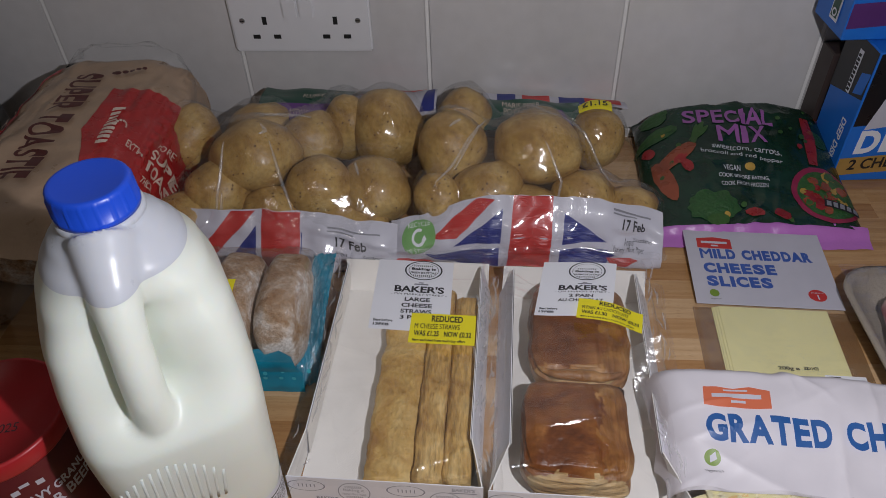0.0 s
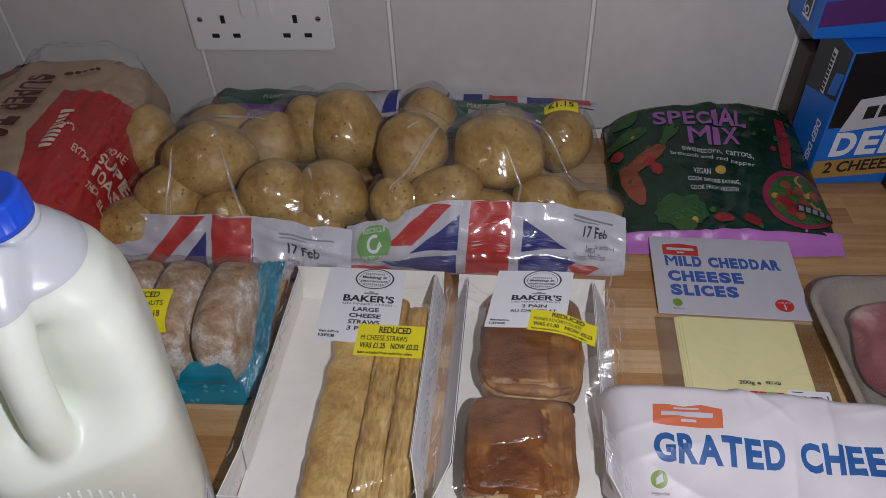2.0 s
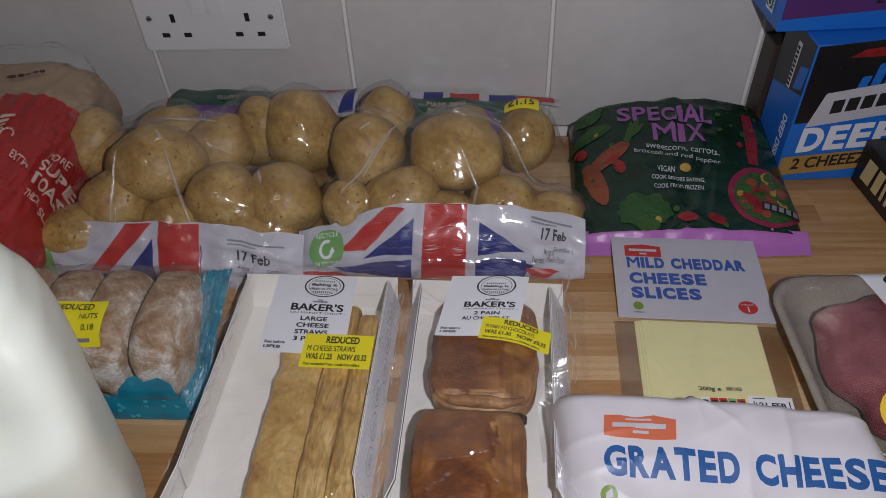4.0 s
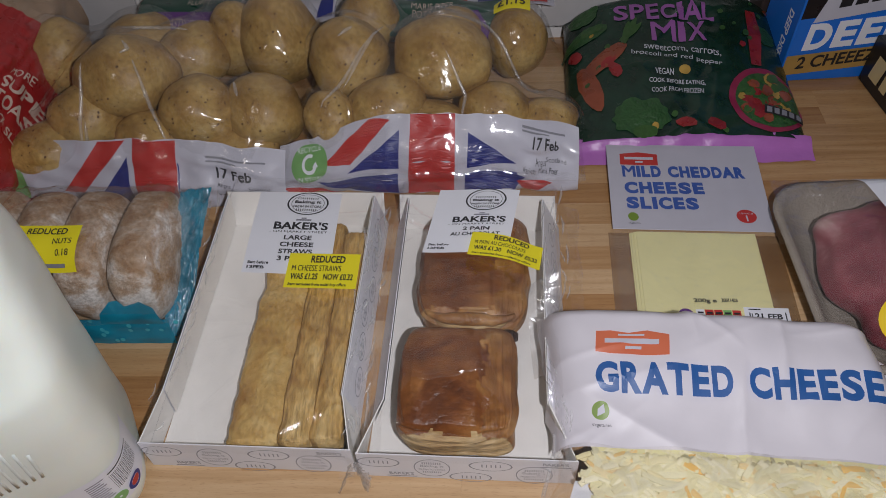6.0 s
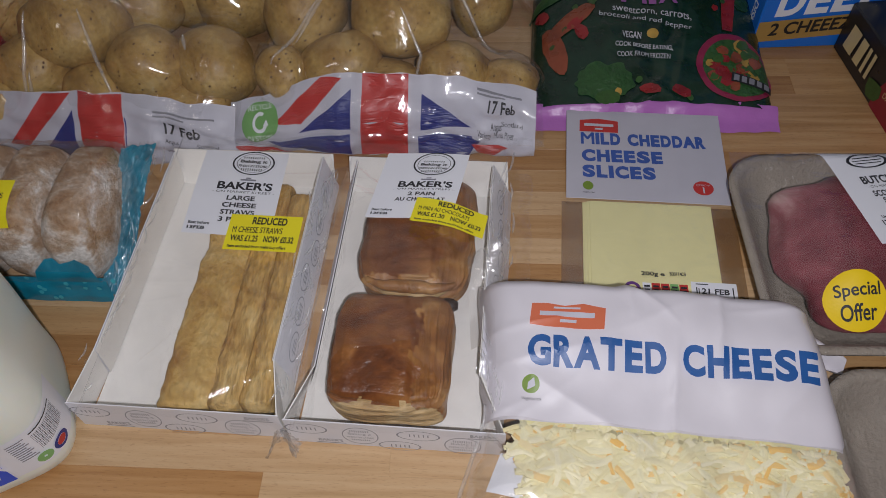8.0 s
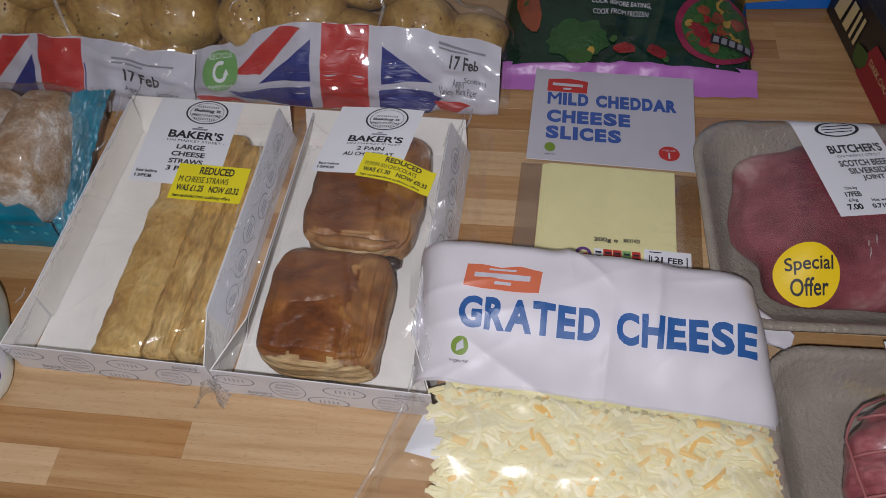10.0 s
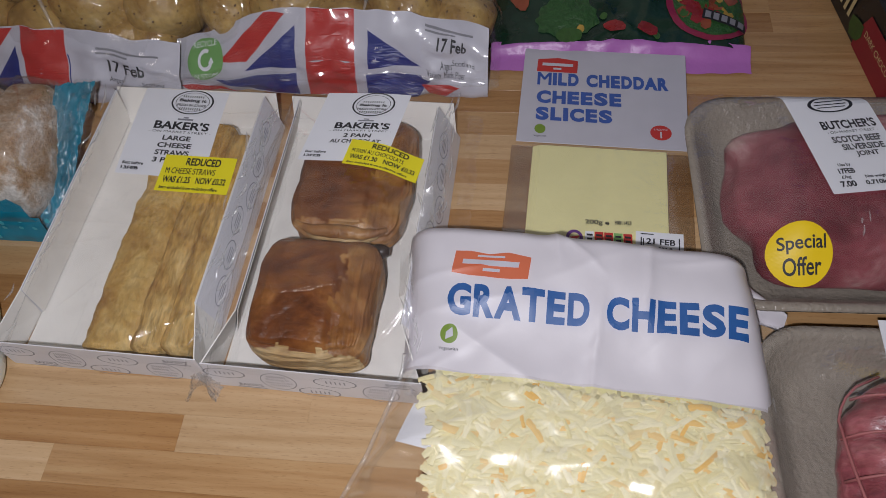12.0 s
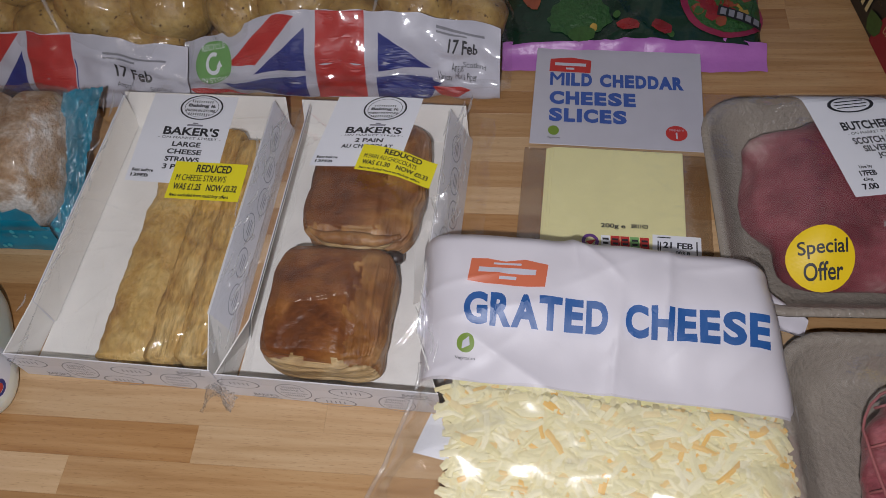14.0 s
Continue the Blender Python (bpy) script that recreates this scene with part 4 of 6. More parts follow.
lay("mark_writing", letters("Vegetarian"), bag_s, (0.3375, -0.4615), (0.3485, -0.462), (0.3375, -0.459), INK, panel, 0.0008)
lay("back_label", patch(4, 4), lambda x, y: Vector((x, y, max(0.006, bag_z(x, y) - 0.004))), (0.318, -0.512), (0.34, -0.517), (0.326, -0.49), LABEL, gbag, 0.0004, "small white label seen through the clear film")


def pile_edge(b):
    """Where the cheese ends at the slack side of the bag."""
    return 0.09 + 0.38 * max(0, b - 0.55) + 0.025 * nz(b * 22, 3, 1)


def shreds():
    rnd = random.Random(4)
    verts, faces = [], []
    for _ in range(4600):
        b = rnd.uniform(0.512, 0.985)
        a = rnd.uniform(pile_edge(b) + 0.03, 0.925)
        p = gskin(a, b)
        p.z -= rnd.uniform(0.0, 0.004)
        yaw, ln, w, t = rnd.gauss(0.1, 0.8), rnd.uniform(0.003, 0.0125), rnd.uniform(0.0011, 0.0023), rnd.uniform(0.0004, 0.0008)
        bend, pitch = rnd.uniform(-0.4, 0.4), rnd.uniform(-0.12, 0.12)
        k, inside = len(verts), True
        for s in range(5):
            f = s / 4 * 2 - 1
            ang = yaw + bend * f * 0.6
            c = p + Vector((math.cos(ang), math.sin(ang), pitch)) * (f * ln)
            fp, fq = bag_frame(c.x, c.y)
            side = bag_sides(fq)
            inside = inside and side[0] + 0.009 < fp < side[1] - 0.0095
            c.z = max(0.002, min(c.z, bag_z(c.x, c.y) + (0.0004 if fq < -0.005 else -0.0032)))
            thin = 0.86 if s in (0, 4) else 1.0
            sd, up = Vector((-math.sin(ang), math.cos(ang), 0)) * w * thin, Vector((0, 0, t * thin))
            verts += [c + sd * power(math.cos(e * math.pi / 3 + 0.52), 0.6) + up * power(math.sin(e * math.pi / 3 + 0.52), 0.6) for e in range(6)]
        if not inside:
            del verts[k:]
            continue
        for s in range(4):
            for e in range(6):
                faces.append((k + s * 6 + e, k + s * 6 + 6 + e, k + s * 6 + 6 + (e + 1) % 6, k + s * 6 + (e + 1) % 6))
        faces += [tuple(range(k, k + 6)), tuple(range(k + 29, k + 23, -1))]
    me = bpy.data.meshes.new("grated_cheese")
    me.from_pydata(verts, [], faces)
    bm = bmesh.new()
    bm.from_mesh(me)
    part("grated_cheese", bm, SHRED, gbag, "pale yellow and orange grated cheese shreds", kind="stuff")


shreds()
for e in (0.004, 0.996):
    part("sealed_rim", tube([gskin(e, 0.45 + 0.55 * i / 40) + Vector((0, 0, 0.0012)) for i in range(41)], 0.0013, 6), FOLD, gbag, "welded clear rim of the bag", smooth=True, shadow=False)
part("cheese_fill", grid(lambda u, b: gskin(pile_edge(b) + 0.02 + (0.94 - pile_edge(b)) * u, b) - Vector((0, 0, min(0.0026, gskin(pile_edge(b) + (0.96 - pile_edge(b)) * u, b).z * 0.5))), 0, 1, 44, 0.5, 0.985, 30), SLICE, gbag, "pale cheese packed below the shreds", smooth=True)

# ---- pack of cheese slices ----
pack = thing("cheese_slice_pack", (0.438, -0.28, 0), "flat clear pack of mild cheddar slices with a white lid panel", "cheese pack")
pm = pose(0.375, -0.28, 0.0008, 2.2, 0, -2.7) @ pose(0, 0, 0)
pl0 = pose(0.375, -0.28, 0, 0, 0, -2.7)
part("clear_tray", box(-0.003, 0.124, -0.097, -0.0005, 0.0004, 0.0012, 0.0003, pl0, 1), CLEARPACK, pack, "rigid clear plastic tray", shadow=False)
flat = lambda z: (lambda x, y: Vector((x, y, z)))
lid = part("lid_panel", box(0, 0.1215, 0, 0.0915, 0.0039, 0.0046, 0.0002, pm, 1), LILAC, pack, "frosted white lid film with blue lettering")
for k, (dx, dy) in enumerate(((0.0, 0.0), (0.001, 0.001), (0.003, 0.003), (0.005, 0.0055))):
    part("cheese_slice", box(0.0125 + dx, 0.1015 + dx, -0.0855 + dy, -0.001, 0.0008 + 0.00075 * k, 0.0015 + 0.00075 * k, 0.0002, pl0, 1), SLICE, pack)
cz = lambda x, y: Vector((x, y, 0.0056 + 0.0384 * (y + 0.28)))
for s, o, r, u in (("MILD CHEDDAR", (0.389, -0.2265), (0.486, -0.231), (0.3893, -0.214)), ("CHEESE", (0.3888, -0.2445), (0.451, -0.247), (0.389, -0.232)), ("SLICES", (0.3885, -0.2605), (0.444, -0.263), (0.3887, -0.248))):
    title("title_letter", s, cz, o, r, u, CHEDBLUE, lid, 0.0003, 0.06)
lay("maker_patch", outline([(0, 0), (1, 0), (1, 0.85), (0.5, 1), (0, 0.85)], 0.4), cz, (0.3885, -0.213), (0.419, -0.2148), (0.3895, -0.1985), RED, lid)
lay("maker_writing", bars([(0.12, 0.88, 0.4, 0.6), (0.4, 0.6, 0.15, 0.28)]), cz, (0.3885, -0.213), (0.419, -0.2148), (0.3895, -0.1985), WHITEP, lid, 0.0007)
lay("vegetarian_mark", disc(), cz, (0.388, -0.273), (0.396, -0.2733), (0.388, -0.2645), OLIVE, lid)
lay("mark_writing", letters("Vegetarian"), cz, (0.3875, -0.2765), (0.3965, -0.2768), (0.3875, -0.2743), INK, lid)
lay("strength_mark", disc(), cz, (0.4705, -0.277), (0.4855, -0.2773), (0.4705, -0.2635), RED, lid)
lay("strength_writing", letters("1", 0.02), cz, (0.4773, -0.2755), (0.4785, -0.2755), (0.4773, -0.2698), WHITEP, lid, 0.0008)
lay("strength_writing", letters("STRENGTH"), cz, (0.473, -0.2685), (0.483, -0.2688), (0.473, -0.267), WHITEP, lid, 0.0008)
part("clear_window", grid(lambda a, b: pl0 @ Vector((a, b, 0.0042 + 0.0003 * nz(a * 50, b * 50, 8))), 0.0, 0.1205, 20, -0.0945, 0.0, 16), FILM, pack, "clear film over the slices", smooth=True, shadow=False)
cw = flat(0.0047)
lay("weight_writing", letters("200g e", 0.03), cw, (0.4235, -0.351), (0.4395, -0.3515), (0.4235, -0.3465), INK, pack)
lay("code_writing", letters("30011423", 0.04), cw, (0.443, -0.35), (0.454, -0.3503), (0.443, -0.3468), INK, pack)
lay("quality_mark", disc(0.3), cw, (0.411, -0.3665), (0.422, -0.367), (0.411, -0.355), PURPLE, pack)
lay("quality_inner", outline([(0.2, 0.5), (0.5, 0.25), (0.85, 0.65), (0.5, 0.55)], 0.5), cw, (0.411, -0.3665), (0.422, -0.367), (0.411, -0.355), RED, pack)
for k, c in enumerate((LABEL, RED, RED, GREENP, RED)):
    q = (0.4235 + k * 0.0062, -0.3665 - 0.0003 * k)
    lay("traffic_light_mark", patch(1, 1), cw, q, (q[0] + 0.0057, q[1] - 0.0002), (q[0], q[1] + 0.0105), c, pack)
    lay("traffic_light_writing", bars([(0.15, 0.85, 0.65, 0.8), (0.2, 0.8, 0.35, 0.5), (0.3, 0.7, 0.1, 0.2)]), cw, q, (q[0] + 0.0057, q[1] - 0.0002), (q[0], q[1] + 0.0105), INK, pack, 0.0007)
dl = lay("date_label", patch(1, 1), cw, (0.4555, -0.3715), (0.486, -0.373), (0.4565, -0.3545), LABEL, pack, 0.0005, "white date label")
lay("date_writing", letters("21 FEB", 0.03), cw, (0.4625, -0.3645), (0.481, -0.3655), (0.463, -0.36), INK, dl, 0.0009)
lay("date_writing", letters("003 B", 0.02), cw, (0.47, -0.3695), (0.479, -0.37), (0.4702, -0.3668), INK, dl, 0.0009)
lay("date_frame", bars([(0.02, 0.05, 0.1, 0.75), (0.075, 0.1, 0.1, 0.7), (0.9, 0.93, 0.1, 0.8), (0.02, 0.32, 0.9, 0.95)]), cw, (0.458, -0.371), (0.4855, -0.3722), (0.459, -0.3555), INK, dl, 0.0009)


# ---- butcher's trays ----
def foam_tray(x0, x1, y0, y1, h, turn, name_label):
    cx, cy = (x0 + x1) / 2, (y0 + y1) / 2
    t = thing("meat_tray", (cx, cy, 0), name_label, "meat tray", "meat trays")
    m = pose(cx, cy, 0, 0, 0, turn)
    hx, hy = (x1 - x0) / 2, (y1 - y0) / 2

    def ring(inset, z, r):
        pts = []
        for qx, qy, a0 in ((1, 1, 0), (-1, 1, 90), (-1, -1, 180), (1, -1, 270)):
            for k in range(9):
                a = math.radians(a0 + k * 11.25)
                pts.append(m @ Vector((qx * (hx - inset - r) + r * math.cos(a), qy * (hy - inset - r) + r * math.sin(a), z)))
        return pts
    out = [ring(0.02, 0.0005, 0.02), ring(0.014, 0.004, 0.024), ring(0.004, h - 0.004, 0.03), ring(0.0, h - 0.002, 0.032), ring(0.0, h, 0.032), ring(0.0045, h + 0.0005, 0.029), ring(0.007, h - 0.002, 0.027), ring(0.018, 0.008, 0.022), ring(0.024, 0.005, 0.02)]
    part("tray_body", rings(out), FOAM, t, "grey-brown foam tray with a rounded rim", smooth=True)
    return t, m, hx, hy


mt, mm, mhx, mhy = foam_tray(0.4905, 0.735, -0.418, -0.252, 0.027, 1.5, "grey-brown foam tray of raw beef under clear film")


def joint(cx, cy, hx, hy, h, turn, seed):
    j = thing("beef_joint", (cx, cy, 0.006), "dark red raw beef joint with pale fat streaks", "beef joint")
    m = pose(cx, cy, 0.0052, 0, 0, turn)

    def f(d):
        x, y = power(d.x, 0.6) * hx, power(d.y, 0.62) * hy
        z = h / 2 + power(d.z, 0.7) * h / 2
        k = 1 + 0.17 * nz(d.x * 2, d.y * 2, seed + d.z)
        z += 0.004 * nz(x * 30, y * 30, seed) * (d.z > 0) - 0.006 * (d.z > 0) * math.exp(-((x + 0.03 - y * 0.25) / 0.006) ** 2)
        return m @ Vector((x * k, y * k, max(0, z)))
    part("meat", blob(f, 60, 36), MEAT, j, smooth=True)


joint(0.618, -0.336, 0.105, 0.061, 0.04, 1, 3.0)
film_m = lambda x, y: 0.0285 + 0.0215 * smooth((x - 0.5) / 0.05) * smooth((y + 0.418) / 0.05) * smooth((-0.252 - y) / 0.03)
MFOLD = ridges(31, 26, 0.5, 0.72, -0.42, -0.39, 0.0022, 0.0012, 1.4)
sm_film = lambda x, y: Vector((x, y, film_m(x, y) + 0.0007 * nz(x * 70, y * 50, 6) + MFOLD(x, y)))
sm = lambda x, y: Vector((x, y, film_m(x, y) + 0.0012))
part("clear_wrap", grid(sm_film, 0.493, 0.73, 120, -0.4165, -0.254, 80), FILM, mt, "tight clear film over the tray", smooth=True, shadow=False)
lo, lr, lu = Vector((0.564, -0.3545)), Vector((0.614, -0.347)), Vector((0.5435, -0.268))
mlab = lay("paper_label", patch(30, 30), sm, lo, lr, lu, LABEL, mt, 0.0008, "white butcher's label")
la = lambda a, b: lo + (lr - lo) * a + (lu - lo) * b
for name, sh, a0, a1, b0, b1 in (("label_stamp", disc(0.42), 0.24, 0.8, 0.7, 0.85), ("label_stamp_hatching", bars([(0.1, 0.9, 0.3, 0.36), (0.05, 0.95, 0.48, 0.54), (0.1, 0.9, 0.66, 0.72)]), 0.3, 0.74, 0.7, 0.85), ("label_title", letters("BUTCHER'S", 0.03), 0.27, 0.93, 0.545, 0.625), ("label_small_line", letters("- ON MARKET STREET -"), 0.3, 0.91, 0.505, 0.528), ("label_line", letters("SCOTCH BEEF", 0.03), 0.31, 0.89, 0.42, 0.478), ("label_line", letters("SILVERSIDE", 0.03), 0.38, 0.88, 0.352, 0.405), ("label_line", letters("JOINT", 0.03), 0.5, 0.77, 0.285, 0.338), ("label_small_line", letters("Use by", 0.03), 0.21, 0.36, 0.212, 0.245), ("label_line", letters("17FEB", 0.04), 0.18, 0.37, 0.155, 0.2), ("label_small_line", letters("£/kg", 0.03), 0.18, 0.29, 0.108, 0.14), ("label_line", letters("7.00", 0.04), 0.13, 0.31, 0.045, 0.095), ("label_small_line", letters("Net weight", 0.03), 0.45, 0.72, 0.1, 0.132), ("label_line", letters("0.710kg", 0.04), 0.42, 0.7, 0.04, 0.088)):
    lay(name, sh, sm, la(a0, b0), la(a1, b0), la(a0, b1), INK, mlab, 0.0014)
offer = lay("offer_sticker", disc(), sm, (0.5255, -0.4085), (0.561, -0.4065), (0.5235, -0.374), OFFERY, mt, 0.0012, "round yellow special offer sticker")
lay("sticker_writing", letters("Special", 0.015), sm, (0.531, -0.3905), (0.556, -0.3895), (0.5305, -0.381), INK, offer, 0.0018)
lay("sticker_writing", letters("Offer", 0.015), sm, (0.5335, -0.402), (0.554, -0.4005), (0.533, -0.3925), INK, offer, 0.0018)

# Short whitened folds stand in for streak glints on the front of the wrap.
rm = random.Random(17)
for _ in range(22):
    xx, yy, ln = rm.uniform(0.57, 0.71), rm.uniform(-0.412, -0.37), rm.uniform(0.003, 0.016)
    crease(sm_film, [(xx, yy), (xx + rm.uniform(-0.001, 0.001), yy + ln)], mt, rm.uniform(0.0003, 0.0006), 0.0004)

mt2, mm2, _, _ = foam_tray(0.513, 0.74, -0.63, -0.428, 0.027, 1.0, "grey-brown foam tray with a rolled beef joint")
roast = thing("rolled_beef_joint", (0.64, -0.54, 0.006), "rolled red beef joint tied with butcher's string", "beef joint")


def roll_f(d):
    x, y = power(d.x, 0.8) * 0.092, power(d.y, 0.62) * 0.084
    z = 0.03 + power(d.z, 0.85) * 0.03
    puff = abs(math.sin((y + 0.004 * nz(x * 20, 0, 2)) * 150)) ** 0.5 * abs(math.sin((x + y * 0.15) * 75)) ** 0.4
    k = 0.84 + 0.16 * puff + 0.06 * nz(x * 30, y * 30, 7)
    return Vector((0.632 + x * (0.94 + 0.06 * puff), -0.54 + y, 0.0055 + max(0, z * k)))


part("meat", blob(roll_f, 110, 70), MEAT2, roast, smooth=True)


def on_roast(a, b):
    """A place on the joint's top, a across and b along, from -1 to 1."""
    h = math.sqrt(max(0.0, 1 - abs(a) ** 2.4)) ** 0.85
    e = max(0.02, 1 - abs(b) ** 3.2) ** 0.5
    return Vector((0.632 + a * 0.0885 * e ** 0.5, -0.54 + b * 0.083, 0.0065 + 0.027 + 0.0275 * h * e))


for k in range(9):
    b = (k - 4) * math.pi / 150 / 0.083
    if abs(b) < 0.97:
        part("string", tube([on_roast(-0.995 + 1.99 * i / 30, b + 0.012 * math.sin(i * 0.7 + k)) for i in range(31)], 0.0008, 6), STRING, roast, smooth=True)
for k in range(-2, 3):
    a = k * math.pi / 75 / 0.091
    if abs(a) < 0.98:
        part("string", tube([on_roast(a - 0.13 * (-0.95 + 1.9 * i / 24), -0.95 + 1.9 * i / 24) for i in range(25)], 0.0008, 6), STRING, roast, smooth=True)
part("clear_wrap", grid(lambda x, y: Vector((x, y, 0.0285 + 0.05 * smooth((x - 0.535) / 0.05) * smooth((-0.44 - y) / 0.04) + 0.0006 * nz(x * 60, y * 60, 3))), 0.516, 0.73, 40, -0.62, -0.431, 40), FILM, mt2, "tight clear film over the tray", smooth=True, shadow=False)
part("paper_label", box(0.583, 0.62, -0.45, -0.425, 0.0292, 0.0297, 0, None), LABEL, mt2, "white corner of a paper label")

# ---- bottle of milk ----
jug = thing("milk_jug", (0.012, -0.46, 0), "large translucent plastic milk jug with a blue cap", "milk jug")
JC, JN = Vector((0.0121, -0.4696)), Vector((0.0065, -0.4535))
PROFILE = [(0.0, 0.0385), (0.003, 0.042), (0.012, 0.0438), (0.03, 0.0442), (0.08, 0.0469), (0.14, 0.0496), (0.165, 0.0492), (0.188, 0.0475), (0.208, 0.0425), (0.223, 0.0355), (0.234, 0.0285), (0.24, 0.0222), (0.2465, 0.0196)]
HANDLE = math.radians(-70)


def jug_half(z):
    for (z0, h0), (z1, h1) in zip(PROFILE, PROFILE[1:]):
        if z <= z1:
            k = smooth((z - z0) / (z1 - z0)) * 0.5 + 0.5 * (z - z0) / (z1 - z0)
            return h0 + (h1 - h0) * k
    return PROFILE[-1][1]


def jug_point(ang, z, out=0.0):
    h = jug_half(z)
    sq = 1 - smooth((z - 0.15) / 0.09)
    n = 2 + 2.2 * sq
    a = ang - math.radians(29)
    r = h / ((abs(math.cos(a)) ** n + abs(math.sin(a) * (0.85 + 0.15 * (1 - sq))) ** n) ** (1 / n))
    d = (ang - HANDLE + math.pi) % (2 * math.pi) - math.pi
    win = smooth((z - 0.138) / 0.03) * smooth((0.228 - z) / 0.03)
    r *= 1 - 0.5 * win * math.exp(-(abs(d) / (0.46 if d < 0 else 0.68)) ** 2.4)
    c = JC + (JN - JC) * smooth((z - 0.1) / 0.15)
    return Vector((c.x + (r + out) * math.cos(ang), c.y + (r + out) * math.sin(ang), z + 0.0004))


def jug_skin(z0, z1, k, cap):
    return rings([[jug_point(2 * math.pi * i / 120, z0 + (z1 - z0) * j / k) for i in range(120)] for j in range(k + 1)], cap)


FILL = 0.2225
ca, sa = math.cos(HANDLE), math.sin(HANDLE)
hp = []
for k, (z, r) in enumerate(((0.236, 0.014), (0.229, 0.024), (0.221, 0.032), (0.211, 0.038), (0.198, 0.0425), (0.182, 0.0455), (0.166, 0.0465), (0.15, 0.0445), (0.138, 0.038))):
    c = JC + (JN - JC) * smooth((z - 0.1) / 0.15)
    hp.append(Vector((c.x + r * ca, c.y + r * sa, z)))
dense = []
for a, b in zip(hp, hp[1:]):
    dense += [a.lerp(b, i / 4) for i in range(4)]
dense.append(hp[-1])


def fused(bms, voxel, rounds):
    """Several closed skins grown into one, as in a blow-moulded bottle."""
    bm = join(bms)
    me = bpy.data.meshes.new("tmp")
    bm.to_mesh(me)
    bm.free()
    ob = new("tmp", me)
    rm_ = ob.modifiers.new("remesh", "REMESH")
    rm_.mode, rm_.voxel_size = "VOXEL", voxel
    sm_ = ob.modifiers.new("smooth", "SMOOTH")
    sm_.factor, sm_.iterations = 0.5, rounds
    done = bpy.data.meshes.new_from_object(ob.evaluated_get(bpy.context.evaluated_depsgraph_get()))
    out = bmesh.new()
    out.from_mesh(done)
    bpy.data.objects.remove(ob)
    bpy.data.meshes.remove(me)
    bpy.data.meshes.remove(done)
    return out


bottle = fused([jug_skin(0.0, 0.2465, 80, True), tube(dense, [0.0105 + 0.007 * max(0.0, 1 - i / 16) ** 1.5 for i in range(len(dense))], 24)], 0.0017, 9)
empty = bottle.copy()
for half, low in ((bottle, True), (empty, False)):
    bmesh.ops.bisect_plane(half, geom=half.verts[:] + half.edges[:] + half.faces[:], plane_co=(0, 0, FILL), plane_no=(0, 0, 1), clear_outer=low, clear_inner=not low)
part("body", bottle, HDPE, jug, "translucent white plastic full of milk, with a moulded handle", smooth=True)
part("shoulder", empty, HDPE_TOP, jug, "empty translucent bluish plastic above the milk", smooth=True)


def cap_ring(r, z, ribs):
    return [Vector((JN.x + (r + (0.0005 if ribs and i % 8 == 0 else 0)) * math.cos(2 * math.pi * i / 144), JN.y + (r + (0.0005 if ribs and i % 8 == 0 else 0)) * math.sin(2 * math.pi * i / 144), z)) for i in range(144)]


CZ = 0.246
part("cap", rings([cap_ring(0.0204, CZ, False), cap_ring(0.0207, CZ + 0.003, False), cap_ring(0.0203, CZ + 0.0032, True), cap_ring(0.0199, CZ + 0.0128, True), cap_ring(0.0193, CZ + 0.015, False), cap_ring(0.018, CZ + 0.0158, False), cap_ring(0.0165, CZ + 0.0154, False)]), CAPM, jug, "ribbed blue screw cap", smooth=True)
part("neck_ring", rings([[Vector((JN.x + r * math.cos(2 * math.pi * i / 48), JN.y + r * math.sin(2 * math.pi * i / 48), z)) for i in range(48)] for r, z in ((0.0205, 0.2405), (0.0216, 0.2415), (0.0217, 0.244), (0.0204, 0.2458))]), HDPE_TOP, jug, smooth=True)
for k in range(14):
    ang = math.radians(-104 + k * 4.2)
    h0, h1 = 0.084, 0.1 + 0.03 * math.sin(math.pi * (k + 1.5) / 16)
    part("moulded_rib", tube([jug_point(ang + math.radians(0.8) * i, h0 + (h1 - h0) * i / 4, -0.0008) for i in range(5)], 0.0012, 8), HDPE, jug, smooth=True)
js = lambda a, z: jug_point(a, z, 0.0)
slab = part("side_label", grid(lambda a, z: jug_point(a, z, 0.0004), -0.95, 0.12, 30, 0.017, 0.058, 10), LABEL, jug, "white paper label round the jug", smooth=True)
lay("barcode", bars([(0.03 * k + 0.006 * (k % 3), 0.03 * k + 0.008 + 0.007 * (k * 7 % 3), 0.1, 1) for k in range(32)]), js, (-0.5, 0.031), (-0.12, 0.031), (-0.5, 0.051), INK, slab, 0.001)
lay("small_print", bars([(0, 0.9 - 0.1 * (k % 3), 0.1 * k, 0.1 * k + 0.045) for k in range(10)]), js, (-0.72, 0.031), (-0.53, 0.031), (-0.72, 0.055), GREYINK, slab, 0.001)
lay("small_print", bars([(0, 0.95, 0.2, 0.8)]), js, (-0.5, 0.0525), (-0.12, 0.0525), (-0.5, 0.0545), INK, slab, 0.001)
lay("recycle_mark", disc(0.1), js, (-0.62, 0.02), (-0.46, 0.02), (-0.62, 0.0295), GREENP, slab, 0.001)
lay("quality_mark", disc(0.3), js, (-0.44, 0.0185), (-0.24, 0.0185), (-0.44, 0.0295), BLUE, slab, 0.001)
lay("quality_inner", disc(), js, (-0.4, 0.021), (-0.28, 0.021), (-0.4, 0.027), RED, slab, 0.001)
part("blue_label_panel", grid(lambda a, z: jug_point(a, z, 0.0008), -1.75, -0.9, 26, 0.016, 0.05, 10), CAPM, jug, "deep blue label panel", smooth=True)
